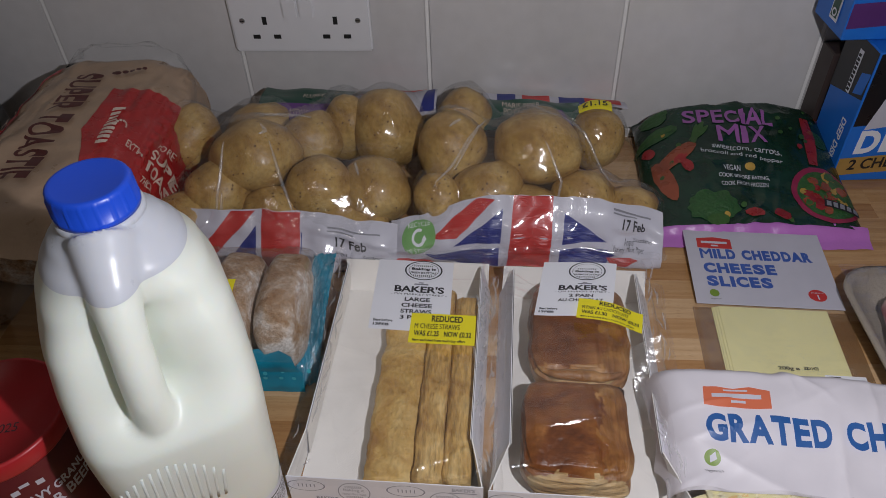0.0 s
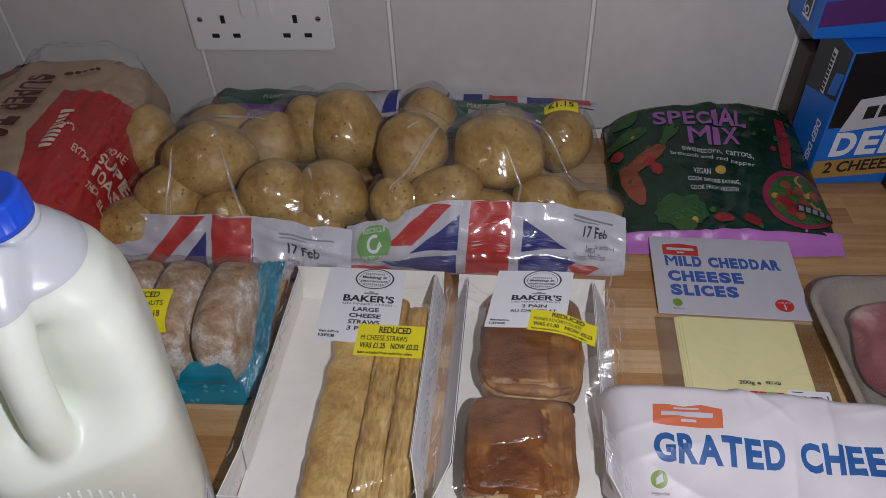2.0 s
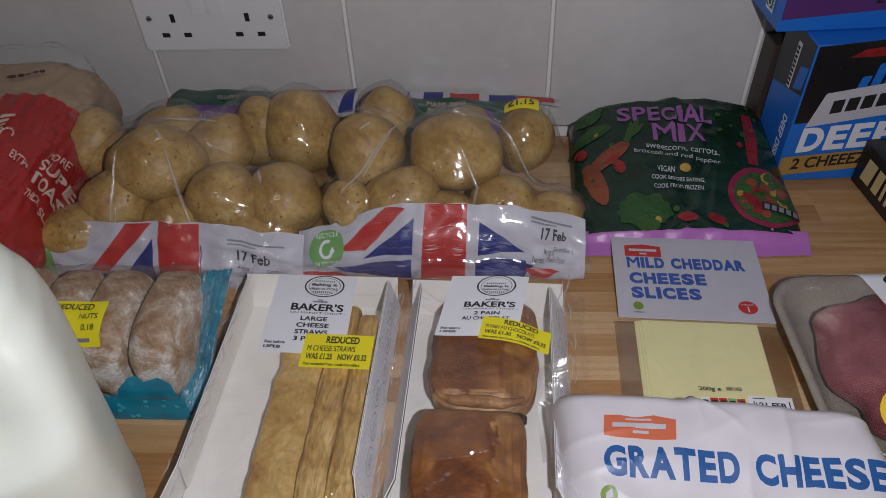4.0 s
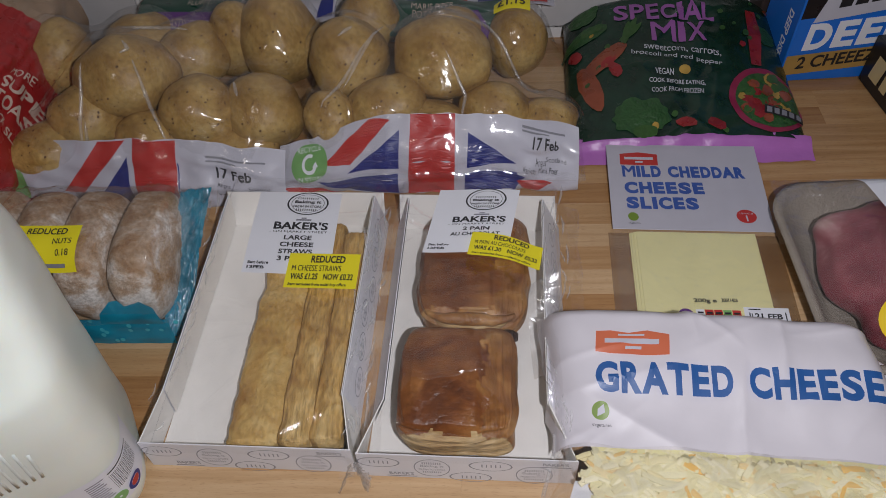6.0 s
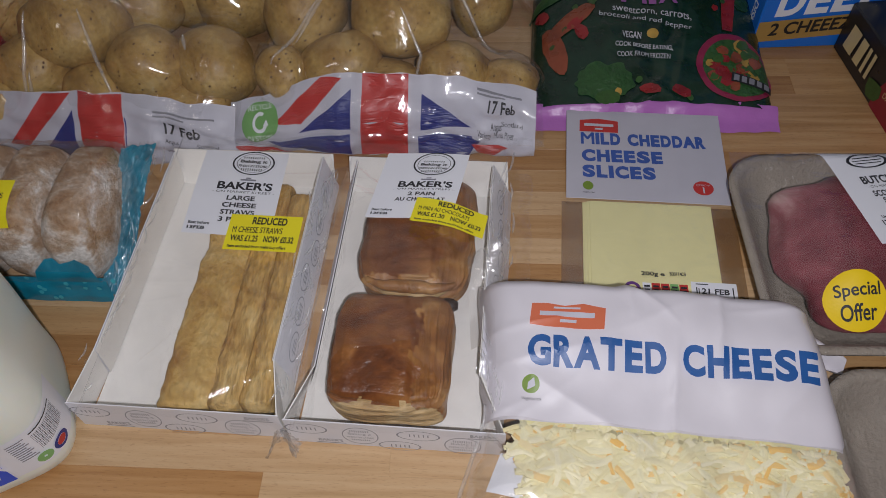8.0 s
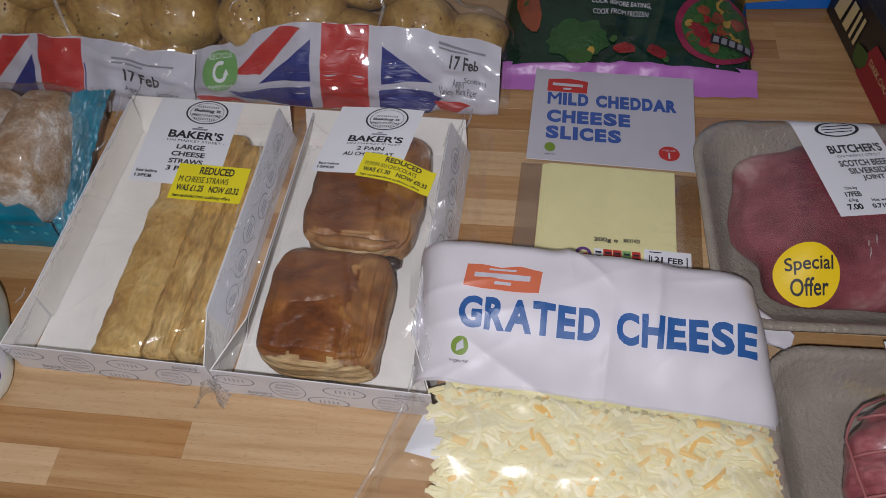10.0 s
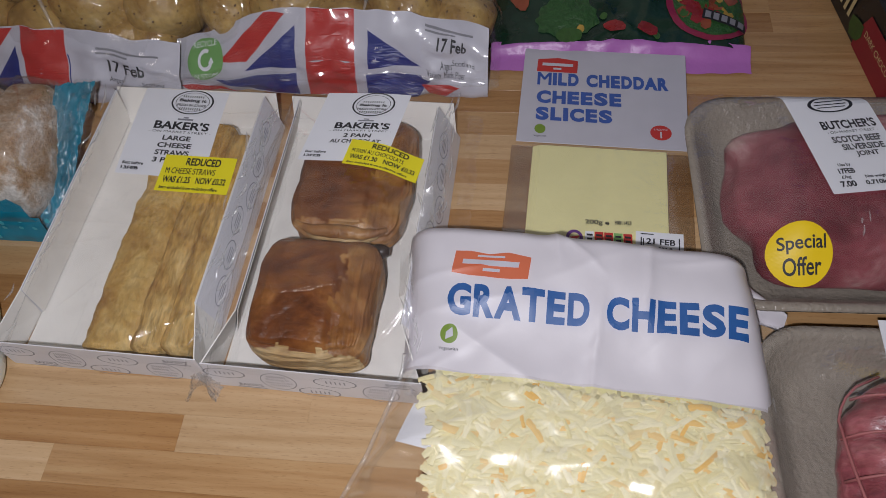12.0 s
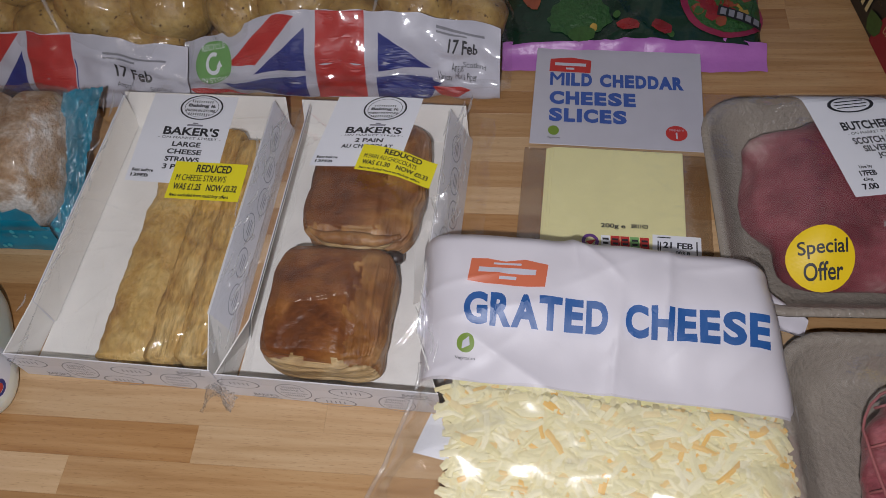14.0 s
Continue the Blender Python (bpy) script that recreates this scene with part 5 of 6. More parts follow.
lay("label_flash", outline([(0, 0), (0.5, 0.45), (1, 0.2), (0.72, 0.6), (1, 1), (0.5, 0.75), (0.1, 1), (0.3, 0.55)], 0.4), js, (-1.02, 0.022), (-0.86, 0.022), (-1.02, 0.05), LABEL, jug, 0.0013)

# ---- tub of gravy granules ----
tub = thing("gravy_tub", (-0.088, -0.487, 0), "dark red cardboard gravy tub with a red plastic lid", "food tub")


def turned(cx, cy, prof, n=64):
    return rings([[Vector((cx + r * math.cos(2 * math.pi * i / n), cy + r * math.sin(2 * math.pi * i / n), z)) for i in range(n)] for r, z in prof])


TC = (-0.088, -0.487)
twall = part("tub_wall", turned(*TC, [(0.038, 0.0005), (0.039, 0.002), (0.039, 0.109), (0.0385, 0.11)]), MAROON, tub, "dark red printed label wrap", smooth=True)
tlid = part("lid", turned(*TC, [(0.0405, 0.1065), (0.0412, 0.108), (0.0412, 0.118), (0.0405, 0.1195), (0.0385, 0.1195), (0.0378, 0.1165)]), REDLID, tub, "red plastic snap lid", smooth=True)
tubs = lambda a, z: Vector((TC[0] + 0.0393 * math.cos(a), TC[1] + 0.0393 * math.sin(a), z))
lay("lid_writing", letters("MAY 2025"), flat(0.1166), (-0.1, -0.5035), (-0.069, -0.4965), (-0.101, -0.4975), INK, tlid, 0.0004)
lay("maker_writing", bars([(0, 1, 0, 0.55), (0.3, 0.6, 0.65, 1)]), tubs, (-1.1, 0.089), (-0.65, 0.089), (-1.1, 0.0965), WHITEP, twall, 0.0004)
lay("tub_writing", letters("GRAVY GRANULES", 0.03), tubs, (-1.2, 0.077), (0.25, 0.077), (-1.2, 0.084), WHITEP, twall, 0.0004)
lay("tub_writing", letters("FOR BEEF", 0.02), tubs, (-1.0, 0.0655), (0.0, 0.0655), (-1.0, 0.0745), WHITEP, twall, 0.0004)
lay("tub_small_writing", letters("JUST ADD\nBOILING WATER"), tubs, (-1.35, 0.055), (-0.75, 0.055), (-1.35, 0.064), CREAMINK, twall, 0.0004)
lay("vegan_patch", patch(6, 2), tubs, (-1.25, 0.036), (-0.6, 0.036), (-1.25, 0.05), WHITEP, twall, 0.0004)
lay("vegan_writing", letters("VEGAN"), tubs, (-1.1, 0.041), (-0.75, 0.041), (-1.1, 0.0455), DGREEN, twall, 0.0008)
lay("food_picture", disc(), tubs, (-2.5, 0.06), (-1.95, 0.06), (-2.5, 0.095), CREAMINK, twall, 0.0004)

# ---- wrapped loaf ----
loaf = thing("wrapped_loaf", (-0.183, -0.17, 0), "sliced loaf in a tan and red printed plastic wrap", "bread")
LX, LA, LB = -0.184, 0.081, 0.0575


def loaf_s(s, y):
    """s goes round the loaf from its left foot (0) over its top (pi / 2) to its right foot (pi)."""
    k = 1 - 0.35 * smooth((y + 0.075) / 0.05) ** 2 - 0.3 * smooth((-0.3 - y) / 0.04)
    kw = 1 - 0.35 * smooth((y + 0.12) / 0.09) ** 2
    w = 0.0035 * nz(s * 3, y * 22, 2) + 0.0022 * nz(s * 9, y * 50, 6) + 0.0018 * math.sin(y * 480) * smooth((0.12 - abs(s - 2.6)) / 0.1)
    sk = 0.02 * (y + 0.17)
    return Vector((LX + sk - power(math.cos(s), 0.6) * (LA * (0.7 + 0.3 * kw) + w), y, LB + power(math.sin(s), 0.62) * (LB * k + w)))


part("wrap", join([grid(loaf_s, -1.4, math.pi + 1.4, 110, -0.335, -0.04, 60)]), BREADBAG, loaf, "tan printed film over the slices", smooth=True)
part("bread", blob(lambda d: Vector((LX + power(d.x, 0.5) * 0.072, -0.17 + power(d.y, 0.35) * 0.125, 0.057 + power(d.z, 0.5) * 0.05)), 32, 18), DOUGH, loaf, "soft sliced bread inside the wrap", smooth=True)


def wrap_end(a, b):
    """The gathered clear film behind the loaf."""
    s = 0.15 + a * 2.9
    p = loaf_s(s, -0.05)
    q = Vector((LX - 0.01 + (p.x - LX) * 0.75, -0.012, 0.03 + p.z * 0.72))
    return p.lerp(q, b) + Vector((0.004 * nz(a * 9, b * 3, 1), 0, 0.007 * math.sin(b * 3.1) + 0.005 * nz(a * 12, b * 4, 5)))


part("wrap_end", grid(wrap_end, 0, 1, 40, 0, 1, 12), FILM_HAZE, loaf, "loose gathered clear end of the wrap", smooth=True, shadow=False)
part("red_panel", grid(lambda a, b: loaf_s(1.66 + 0.62 * (1 - smooth((b - 0.05) / 0.55)) * (1 - a) * 0.2 + (3.55 - 1.66) * a if b > 0.55 else 1.66 + 0.35 * (1 - b / 0.55) * (1 - a) + (3.55 - 1.66) * a, -0.275 + 0.16 * b) + Vector((0.0013, 0, 0.0009)), 0, 1, 60, 0, 1, 40), BREADRED, loaf, "red printed panel on the wrap", smooth=True)
lay("red_stripe", patch(6, 20), loaf_s, (0.42, -0.3), (0.72, -0.3), (0.62, -0.06), BREADRED, loaf, 0.0008, "red stripe along the far side")
spell("title_letter", "SUPER TOASTIE", 0.02, loaf_s, (1.43, -0.09), (1.45, -0.262), (1.575, -0.09), BROWNINK, loaf, 0.0025)
lay("stripe_writing", letters("EXTRA THICK"), loaf_s, (0.5, -0.085), (0.5, -0.2), (0.62, -0.085), CREAMINK, loaf, 0.003)
lay("maker_writing", bars([(0.02 + 0.11 * k, 0.09 + 0.11 * k, 0, 0.75 if k else 1) for k in range(9)]), loaf_s, (1.82, -0.15), (1.92, -0.212), (1.95, -0.145), CREAMINK, loaf, 0.003)
for k in range(8):
    an = k * 0.45
    lay("wheat_grain", disc(), loaf_s, (2.02 + 0.07 * math.cos(an), -0.178 + 0.008 * math.sin(an)), (2.045 + 0.07 * math.cos(an), -0.178 + 0.008 * math.sin(an)), (2.02 + 0.07 * math.cos(an), -0.1745 + 0.008 * math.sin(an)), CREAMINK, loaf, 0.003)
for k in range(5):
    lay("wheat_grain", disc(), loaf_s, (1.6 + 0.055 * k, -0.094 + 0.003 * k), (1.655 + 0.055 * k, -0.094 + 0.003 * k), (1.6 + 0.055 * k, -0.088 + 0.003 * k), BROWNINK, loaf, 0.0025)
for s, a0, a1, y0, y1, h, bo in (("MORE", 2.72, 3.06, -0.18, -0.171, 0.009, 0.02), ("SUPER", 2.7, 3.42, -0.196, -0.186, 0.0135, 0.045), ("EXTRA", 2.26, 2.6, -0.2, -0.207, 0.009, 0.02), ("TOASTIE", 2.7, 3.5, -0.214, -0.204, 0.0145, 0.045), ("THICK", 2.76, 3.02, -0.228, -0.224, 0.008, 0.02), ("SLICED", 3.06, 3.4, -0.228, -0.224, 0.008, 0.02)):
    lay("panel_writing", letters(s, min(bo, 0.025)), loaf_s, (a0, y0), (a1, y1), (a0, y0 + h), CREAMINK, loaf, 0.003)
part("closure", box(-0.243, -0.229, -0.052, -0.045, 0.098, 0.104, 0.001), BLACK, loaf, "black plastic bag closure")


# ---- bags of potatoes ----
def potato(parent, c, rx, rz, seed, ry=None):
    p = thing("potato", c, "smooth yellow-brown potato with dark eyes", "potato", "potatoes in bags")
    rnd = random.Random(seed)
    q = Euler((rnd.uniform(-0.3, 0.3), rnd.uniform(-0.35, 0.35), rnd.uniform(-0.5, 0.5))).to_matrix()
    ry = ry or (rx + rz) / 2

    def f(d):
        k = 1 + 0.13 * noise.noise(d * 1.2 + Vector((seed * 3.1, 0, 0))) + 0.035 * noise.noise(d * 3.4 + Vector((0, seed * 2.7, 0)))
        return Vector(c) + q @ Vector((d.x * rx * k, d.y * ry * k, d.z * rz * k))
    part("skin", blob(f, 36, 22), POTATO, p, smooth=True)
    bm = bmesh.new()
    for _ in range(60):
        d = Vector((rnd.gauss(0, 1), -abs(rnd.gauss(0, 1)) - 0.1, rnd.gauss(0.4, 1))).normalized()
        n = (f(d) - Vector(c)).normalized()
        t = n.orthogonal().normalized()
        b = n.cross(t)
        r = rnd.choice((0.0003, 0.0004, 0.0004, 0.0005, 0.0006, 0.0009))
        bm.faces.new([bm.verts.new(f(d) + n * 0.00025 + (t * math.cos(i * 1.05) * 1.4 + b * math.sin(i * 1.05)) * r) for i in range(6)])
    part("eye", bm, SPECK, p, "small dark brown eyes and marks", kind="stuff")


def potato_bag(x0, x1, spuds, seed, front, label):
    bag = thing("potato_bag", ((x0 + x1) / 2, -0.14, 0), label, "potato bag", "potato bags")
    for i, (c, rx, rz) in enumerate(spuds):
        potato(bag, c, rx, rz, seed + i)
    # the film is a membrane pulled taut over the potatoes
    nx, ny = 76, 60
    xs, ys = np.linspace(x0, x1, nx), np.linspace(front, -0.028, ny)
    gx, gy = np.meshgrid(xs, ys)
    h = np.full(gx.shape, 0.003)
    for c, rx, rz in spuds:
        ry = (rx + rz) / 2
        d = 1 - ((gx - c[0]) / (rx * 1.05 + 0.003)) ** 2 - ((gy - c[1]) / (ry * 1.05 + 0.003)) ** 2
        h = np.maximum(h, np.where(d > 0, c[2] + (rz * 1.04 + 0.0035) * np.sqrt(np.maximum(d, 0)), 0))
    for _ in range(45):
        b = h.copy()
        b[1:-1, 1:-1] = (h[2:, 1:-1] + h[:-2, 1:-1] + h[1:-1, 2:] + h[1:-1, :-2]) / 4
        h[1:-1, 1:-1] = np.maximum(h[1:-1, 1:-1], b[1:-1, 1:-1])
    h[0, :] = np.minimum(h[0, :], 0.02)

    def hz(x, y):
        i = min(max((x - x0) / (x1 - x0) * (nx - 1), 0), nx - 1.001)
        j = min(max((y - front) / (-0.028 - front) * (ny - 1), 0), ny - 1.001)
        a, b = int(i), int(j)
        u, v = i - a, j - b
        return float(h[b, a] * (1 - u) * (1 - v) + h[b, a + 1] * u * (1 - v) + h[b + 1, a] * (1 - u) * v + h[b + 1, a + 1] * u * v)

    fold = ridges(seed, 18, x0, x1, front, -0.03, 0.0034, 0.003)

    def skin(x, y):
        return Vector((x, y, hz(x, y) + 0.0012 * nz(x * 55 + y * 30, y * 20, seed) + 0.0008 + fold(x, y)))
    part("clear_film", grid(skin, x0, x1, 170, front, -0.028, 130), FILM_SOFT, bag, "clear crinkled plastic over the potatoes", smooth=True, shadow=False)
    return bag, skin


def band(front, ztop, lean=0.024, wob=0.0):
    def f(x, v):
        zt = ztop(x)
        y = front - 0.004 * math.sin(v * 3.14) + lean * v ** 1.6 + 0.003 * nz(x * 40, v * 2, wob) + 0.005 * nz(x * 16, v * 3, wob + 4) + 0.0025 * nz(x * 70, v * 6, wob + 9)
        return Vector((x, y, 0.002 + zt * v + 0.003 * v * nz(x * 25, 1, wob)))
    return f


SPUDS_A = [((-0.023, -0.16, 0.069), 0.043, 0.034), ((0.02, -0.115, 0.056), 0.033, 0.027), ((-0.099, -0.12, 0.062), 0.027, 0.033), ((0.094, -0.095, 0.056), 0.036, 0.043), ((0.05, -0.085, 0.054), 0.025, 0.036), ((0.04, -0.185, 0.052), 0.032, 0.028), ((0.09, -0.175, 0.041), 0.034, 0.031), ((-0.055, -0.185, 0.048), 0.033, 0.028), ((-0.083, -0.205, 0.03), 0.041, 0.025), ((-0.002, -0.2, 0.032), 0.032, 0.025), ((0.063, -0.207, 0.022), 0.044, 0.02), ((-0.04, -0.08, 0.04), 0.04, 0.034)]
SPUDS_B = [((0.161, -0.13, 0.06), 0.034, 0.035), ((0.241, -0.138, 0.063), 0.044, 0.034), ((0.307, -0.078, 0.036), 0.028, 0.034), ((0.17, -0.062, 0.052), 0.028, 0.03), ((0.195, -0.178, 0.047), 0.034, 0.024), ((0.287, -0.172, 0.035), 0.031, 0.023), ((0.328, -0.177, 0.024), 0.029, 0.021), ((0.15, -0.188, 0.043), 0.022, 0.025), ((0.237, -0.19, 0.03), 0.034, 0.024), ((0.245, -0.075, 0.036), 0.035, 0.028)]
bagA, skinA = potato_bag(-0.128, 0.142, SPUDS_A, 100, -0.236, "clear bag of white potatoes with a printed flag band")
bagB, skinB = potato_bag(0.128, 0.36, SPUDS_B, 200, -0.226, "clear bag of white potatoes with a printed flag band")

# flag band of the second bag
zB = lambda x: 0.062 - 0.5 * max(0, x - 0.27) ** 1.3 - 0.35 * max(0, 0.2 - x)
bB = band(-0.2345, zB, 0.026, 3.0)
bandB = part("printed_band", grid(bB, 0.108, 0.352, 90, 0, 1, 20), WHITEP, bagB, "white band printed with red and blue flag shapes", smooth=True)
for pts, mt_ in (([(0.2135, 0.0), (0.2515, 0.0), (0.254, 1), (0.219, 1)], RED), ([(0.2078, 0.41), (0.2096, 0.85), (0.1655, 0.41)], BLUE), ([(0.1396, 0.3), (0.2065, 0.33), (0.206, 0.03), (0.17, 0.03)], BLUE), ([(0.145, 0.62), (0.168, 0.52), (0.2025, 0.95), (0.186, 0.99)], RED), ([(0.11, 0.2), (0.138, 0.17), (0.157, 0.03), (0.122, 0.03)], RED), ([(0.2625, 0.4), (0.264, 0.82), (0.302, 0.46)], BLUE), ([(0.2605, 0.33), (0.312, 0.36), (0.298, 0.02), (0.26, 0.0)], BLUE), ([(0.302, 0.22), (0.334, 0.26), (0.32, 0.05), (0.308, 0.05)], RED)):
    lay("flag_shape", outline(pts, 0.02), bB, (0, 0), (1, 0), (0, 1), mt_, bandB, 0.0006)
part("seam_film", grid(lambda x, v: bB(x, 0.26 + 0.12 * v) + Vector((0, -0.002 - 0.002 * math.sin(v * 3.1), 0)), 0.112, 0.35, 60, 0, 1, 4), FILM_SOFT, bagB, "heat-sealed seam of clear film", smooth=True, shadow=False)
part("clear_front", grid(lambda x, v: bB(x, v) + Vector((0, -0.0022 - 0.001 * nz(x * 60, v * 9, 2), 0.001)), 0.11, 0.352, 90, 0, 1, 26), FILM_SOFT, bagB, "clear outer film of the bag", smooth=True, shadow=False)
lay("recycle_mark", disc(), bB, (0.119, 0.36), (0.15, 0.36), (0.119, 0.92), GREENP, bandB, 0.0012, "round green recycling mark")
lay("recycle_arrow", arrow_ring(), bB, (0.128, 0.51), (0.141, 0.51), (0.128, 0.77), LABEL, bandB, 0.0017)
lay("recycle_writing", letters("RECYCLE"), bB, (0.1245, 0.79), (0.1445, 0.8), (0.1245, 0.86), LABEL, bandB, 0.0017)
lay("recycle_writing", letters("IN STORE"), bB, (0.1245, 0.41), (0.1445, 0.4), (0.1245, 0.48), LABEL, bandB, 0.0017)
lay("date_panel", outline([(0, 0.1), (0.9, 0), (1, 0.75), (0.55, 0.95), (0, 1)], 0.15), bB, (0.303, 0.25), (0.35, 0.15), (0.303, 1.0), WHITEP, bandB, 0.0009, "white panel with the date")
lay("date_writing", letters("17 Feb", 0.025), bB, (0.314, 0.7), (0.335, 0.64), (0.315, 0.84), INK, bandB, 0.0014)
lay("date_small_writing", letters("Scotland"), bB, (0.325, 0.5), (0.342, 0.46), (0.325, 0.56), INK, bandB, 0.0014)
lay("date_small_writing", letters("Angus\nVariety  Maris Piper"), bB, (0.307, 0.34), (0.335, 0.3), (0.307, 0.56), INK, bandB, 0.0014)
lay("small_print", bars([(0, 0.95, 0.7, 0.95), (0, 0.6, 0.3, 0.5)]), bB, (0.306, 0.86), (0.342, 0.78), (0.306, 0.95), GREYINK, bandB, 0.0014)


def foot_ear(a, b):
    return Vector((0.335 + 0.024 * a, -0.238 + 0.012 * a + 0.01 * b * (1 - a), 0.002 + 0.02 * b * (1 - 0.7 * a) + 0.002 * math.sin(a * 9)))


part("film_corner", grid(foot_ear, 0, 1, 10, 0, 1, 8), FILM_HAZE, bagB, "loose clear corner of the bag", smooth=True, shadow=False)

# flag band of the first bag
zA = lambda x: 0.052 - 0.2 * max(0, x - 0.025)
bA = band(-0.2465, zA, 0.026, 8.0)
bandA = part("printed_band", grid(bA, -0.118, 0.115, 80, 0, 1, 18), WHITEP, bagA, "white band printed with red and blue flag shapes", smooth=True)
for pts, mt_ in (([(-0.007, 0.0), (0.028, 0.0), (0.0285, 0.98), (-0.006, 1.0)], RED), ([(-0.012, 0.0), (-0.0108, 0.8), (-0.052, 0.0)], BLUE), ([(-0.068, 0.34), (-0.05, 0.36), (-0.012, 0.98), (-0.034, 0.98)], RED), ([(-0.118, 0.0), (-0.07, 0.0), (-0.1, 0.3)], BLUE), ([(0.029, 0.72), (0.036, 0.6), (0.043, 0.2), (0.038, 0.0), (0.029, 0.1)], BLUE)):
    lay("flag_shape", outline(pts, 0.02), bA, (0, 0), (1, 0), (0, 1), mt_, bandA, 0.0006)
lay("date_panel", outline([(0, 0.15), (0.2, 0), (1, 0.05), (0.97, 0.8), (0.4, 0.98), (0.12, 1), (0, 0.85)], 0.15), bA, (0.03, 0.0), (0.114, 0.0), (0.03, 0.98), WHITEP, bandA, 0.0009, "white panel with the date")
lay("date_writing", letters("17 Feb", 0.025), bA, (0.06, 0.53), (0.088, 0.5), (0.06, 0.72), INK, bandA, 0.0014)
lay("date_small_writing", letters("Scotland"), bA, (0.085, 0.36), (0.102, 0.33), (0.085, 0.43), INK, bandA, 0.0014)
lay("date_small_writing", letters("Angus"), bA, (0.06, 0.4), (0.071, 0.4), (0.06, 0.47), INK, bandA, 0.0014)
lay("date_small_writing", letters("Variety   Maris Piper"), bA, (0.06, 0.22), (0.095, 0.17), (0.06, 0.31), INK, bandA, 0.0014)
lay("small_print", bars([(0, 1, 0.72, 0.95), (0, 0.5, 0.3, 0.5)]), bA, (0.053, 0.76), (0.1, 0.72), (0.053, 0.86), GREYINK, bandA, 0.0014)
part("clear_front", grid(lambda x, v: bA(x, v) + Vector((0, -0.0022 - 0.001 * nz(x * 60, v * 9, 5), 0.001)), -0.118, 0.115, 90, 0, 1, 26), FILM_SOFT, bagA, "clear outer film of the bag", smooth=True, shadow=False)
lay("recycle_mark", disc(), bA, (-0.118, 0.05), (-0.096, 0.05), (-0.118, 0.75), GREENP, bandA, 0.0012, "round green recycling mark")


# printed tops folded back towards the wall
def fold(zf, amp, seed):
    return lambda x, v: Vector((x, -0.085 + 0.07 * v, zf(x) + amp * math.sin(v * 3.14) + 0.004 * nz(x * 30, v * 3, seed)))


fA = fold(lambda x: 0.058, 0.008, 1)
part("printed_top", grid(fA, -0.045, 0.052, 30, 0.0, 0.9, 14), DGREEN, bagA, "dark green printed top of the bag", smooth=True)
lay("purple_strip", patch(10, 3), fA, (-0.035, 0.0), (0.052, 0.0), (-0.035, 0.36), PURPLE, bagA, 0.0008)
lay("top_writing", letters("ROASTING AND CHIPS"), fA, (-0.02, 0.1), (0.045, 0.06), (-0.02, 0.25), CREAMINK, bagA, 0.0014)
lay("top_writing", letters("FLUFFY,"), fA, (0.0, 0.5), (0.025, 0.46), (0.0, 0.62), CREAMINK, bagA, 0.0014)
fA2 = fold(lambda x: 0.052 + 0.06 * (x - 0.06), 0.012, 5)
part("printed_top", grid(fA2, 0.054, 0.142, 26, 0.15, 1.0, 14), WHITEP, bagA, "white and red printed top of the bag", smooth=True)
for pts, mt_ in (([(0.055, 0.7), (0.1, 0.75), (0.13, 0.95), (0.06, 0.9)], RED), ([(0.125, 0.2), (0.14, 0.2), (0.14, 0.8), (0.132, 0.8)], BLUE)):
    lay("flag_shape", outline(pts, 0.03), fA2, (0, 0), (1, 0), (0, 1), mt_, bagA, 0.001)
fB = fold(lambda x: 0.05 - 0.05 * (x - 0.2), 0.008, 9)
part("printed_top", grid(fB, 0.192, 0.292, 30, 0.0, 0.75, 14), DGREEN, bagB, "dark green printed top of the bag", smooth=True)
lay("purple_strip", outline([(0.45, 0), (0.95, 0), (0.8, 0.62), (0.55, 0.5)], 0.1), fB, (0.192, 0.0), (0.292, 0.0), (0.192, 0.7), PURPLE, bagB, 0.0008)
lay("top_writing", letters("MARIS PIPER\nPOTATOES"), fB, (0.21, 0.3), (0.25, 0.28), (0.21, 0.62), CREAMINK, bagB, 0.0014)
fB2 = fold(lambda x: 0.05 - 0.06 * (x - 0.2), 0.004, 12)
part("printed_top", grid(fB2, 0.19, 0.345, 30, 0.75, 1.05, 6), WHITEP, bagB, "white printed top edge of the bag", smooth=True)
for xa, xb, mt_ in ((0.205, 0.225, BLUE), (0.232, 0.262, RED), (0.272, 0.3, BLUE), (0.3, 0.338, RED)):
    lay("flag_shape", patch(4, 3), fB2, (xa, 0.8), (xb, 0.8), (xa, 1.04), mt_, bagB, 0.001)
lay("price_flash", patch(4, 3), skinB, (0.287, -0.083), (0.317, -0.087), (0.288, -0.066), YELLOW, bagB, 0.002, "yellow price flash")
lay("price_writing", letters("£1.15", 0.02), skinB, (0.291, -0.079), (0.313, -0.082), (0.2915, -0.07), INK, bagB, 0.0026)

for line in ([(0.148, -0.205), (0.165, -0.178), (0.19, -0.135)], [(0.165, -0.185), (0.178, -0.16), (0.196, -0.125)], [(0.247, -0.168), (0.262, -0.188), (0.256, -0.212)], [(0.16, -0.15), (0.172, -0.14)], [(0.225, -0.06), (0.29, -0.11), (0.34, -0.16)]):
    crease(skinB, line, bagB, 0.0012)
for line in ([(-0.05, -0.23), (-0.043, -0.205), (-0.04, -0.18)], [(-0.047, -0.232), (-0.041, -0.21)], [(0.0, -0.18), (0.012, -0.205), (0.028, -0.232)], [(-0.03, -0.125), (0.0, -0.12), (0.03, -0.123)], [(-0.01, -0.165), (-0.004, -0.172), (-0.01, -0.178)], [(0.075, -0.18), (0.08, -0.195)]):
    crease(skinA, line, bagA, 0.0013)

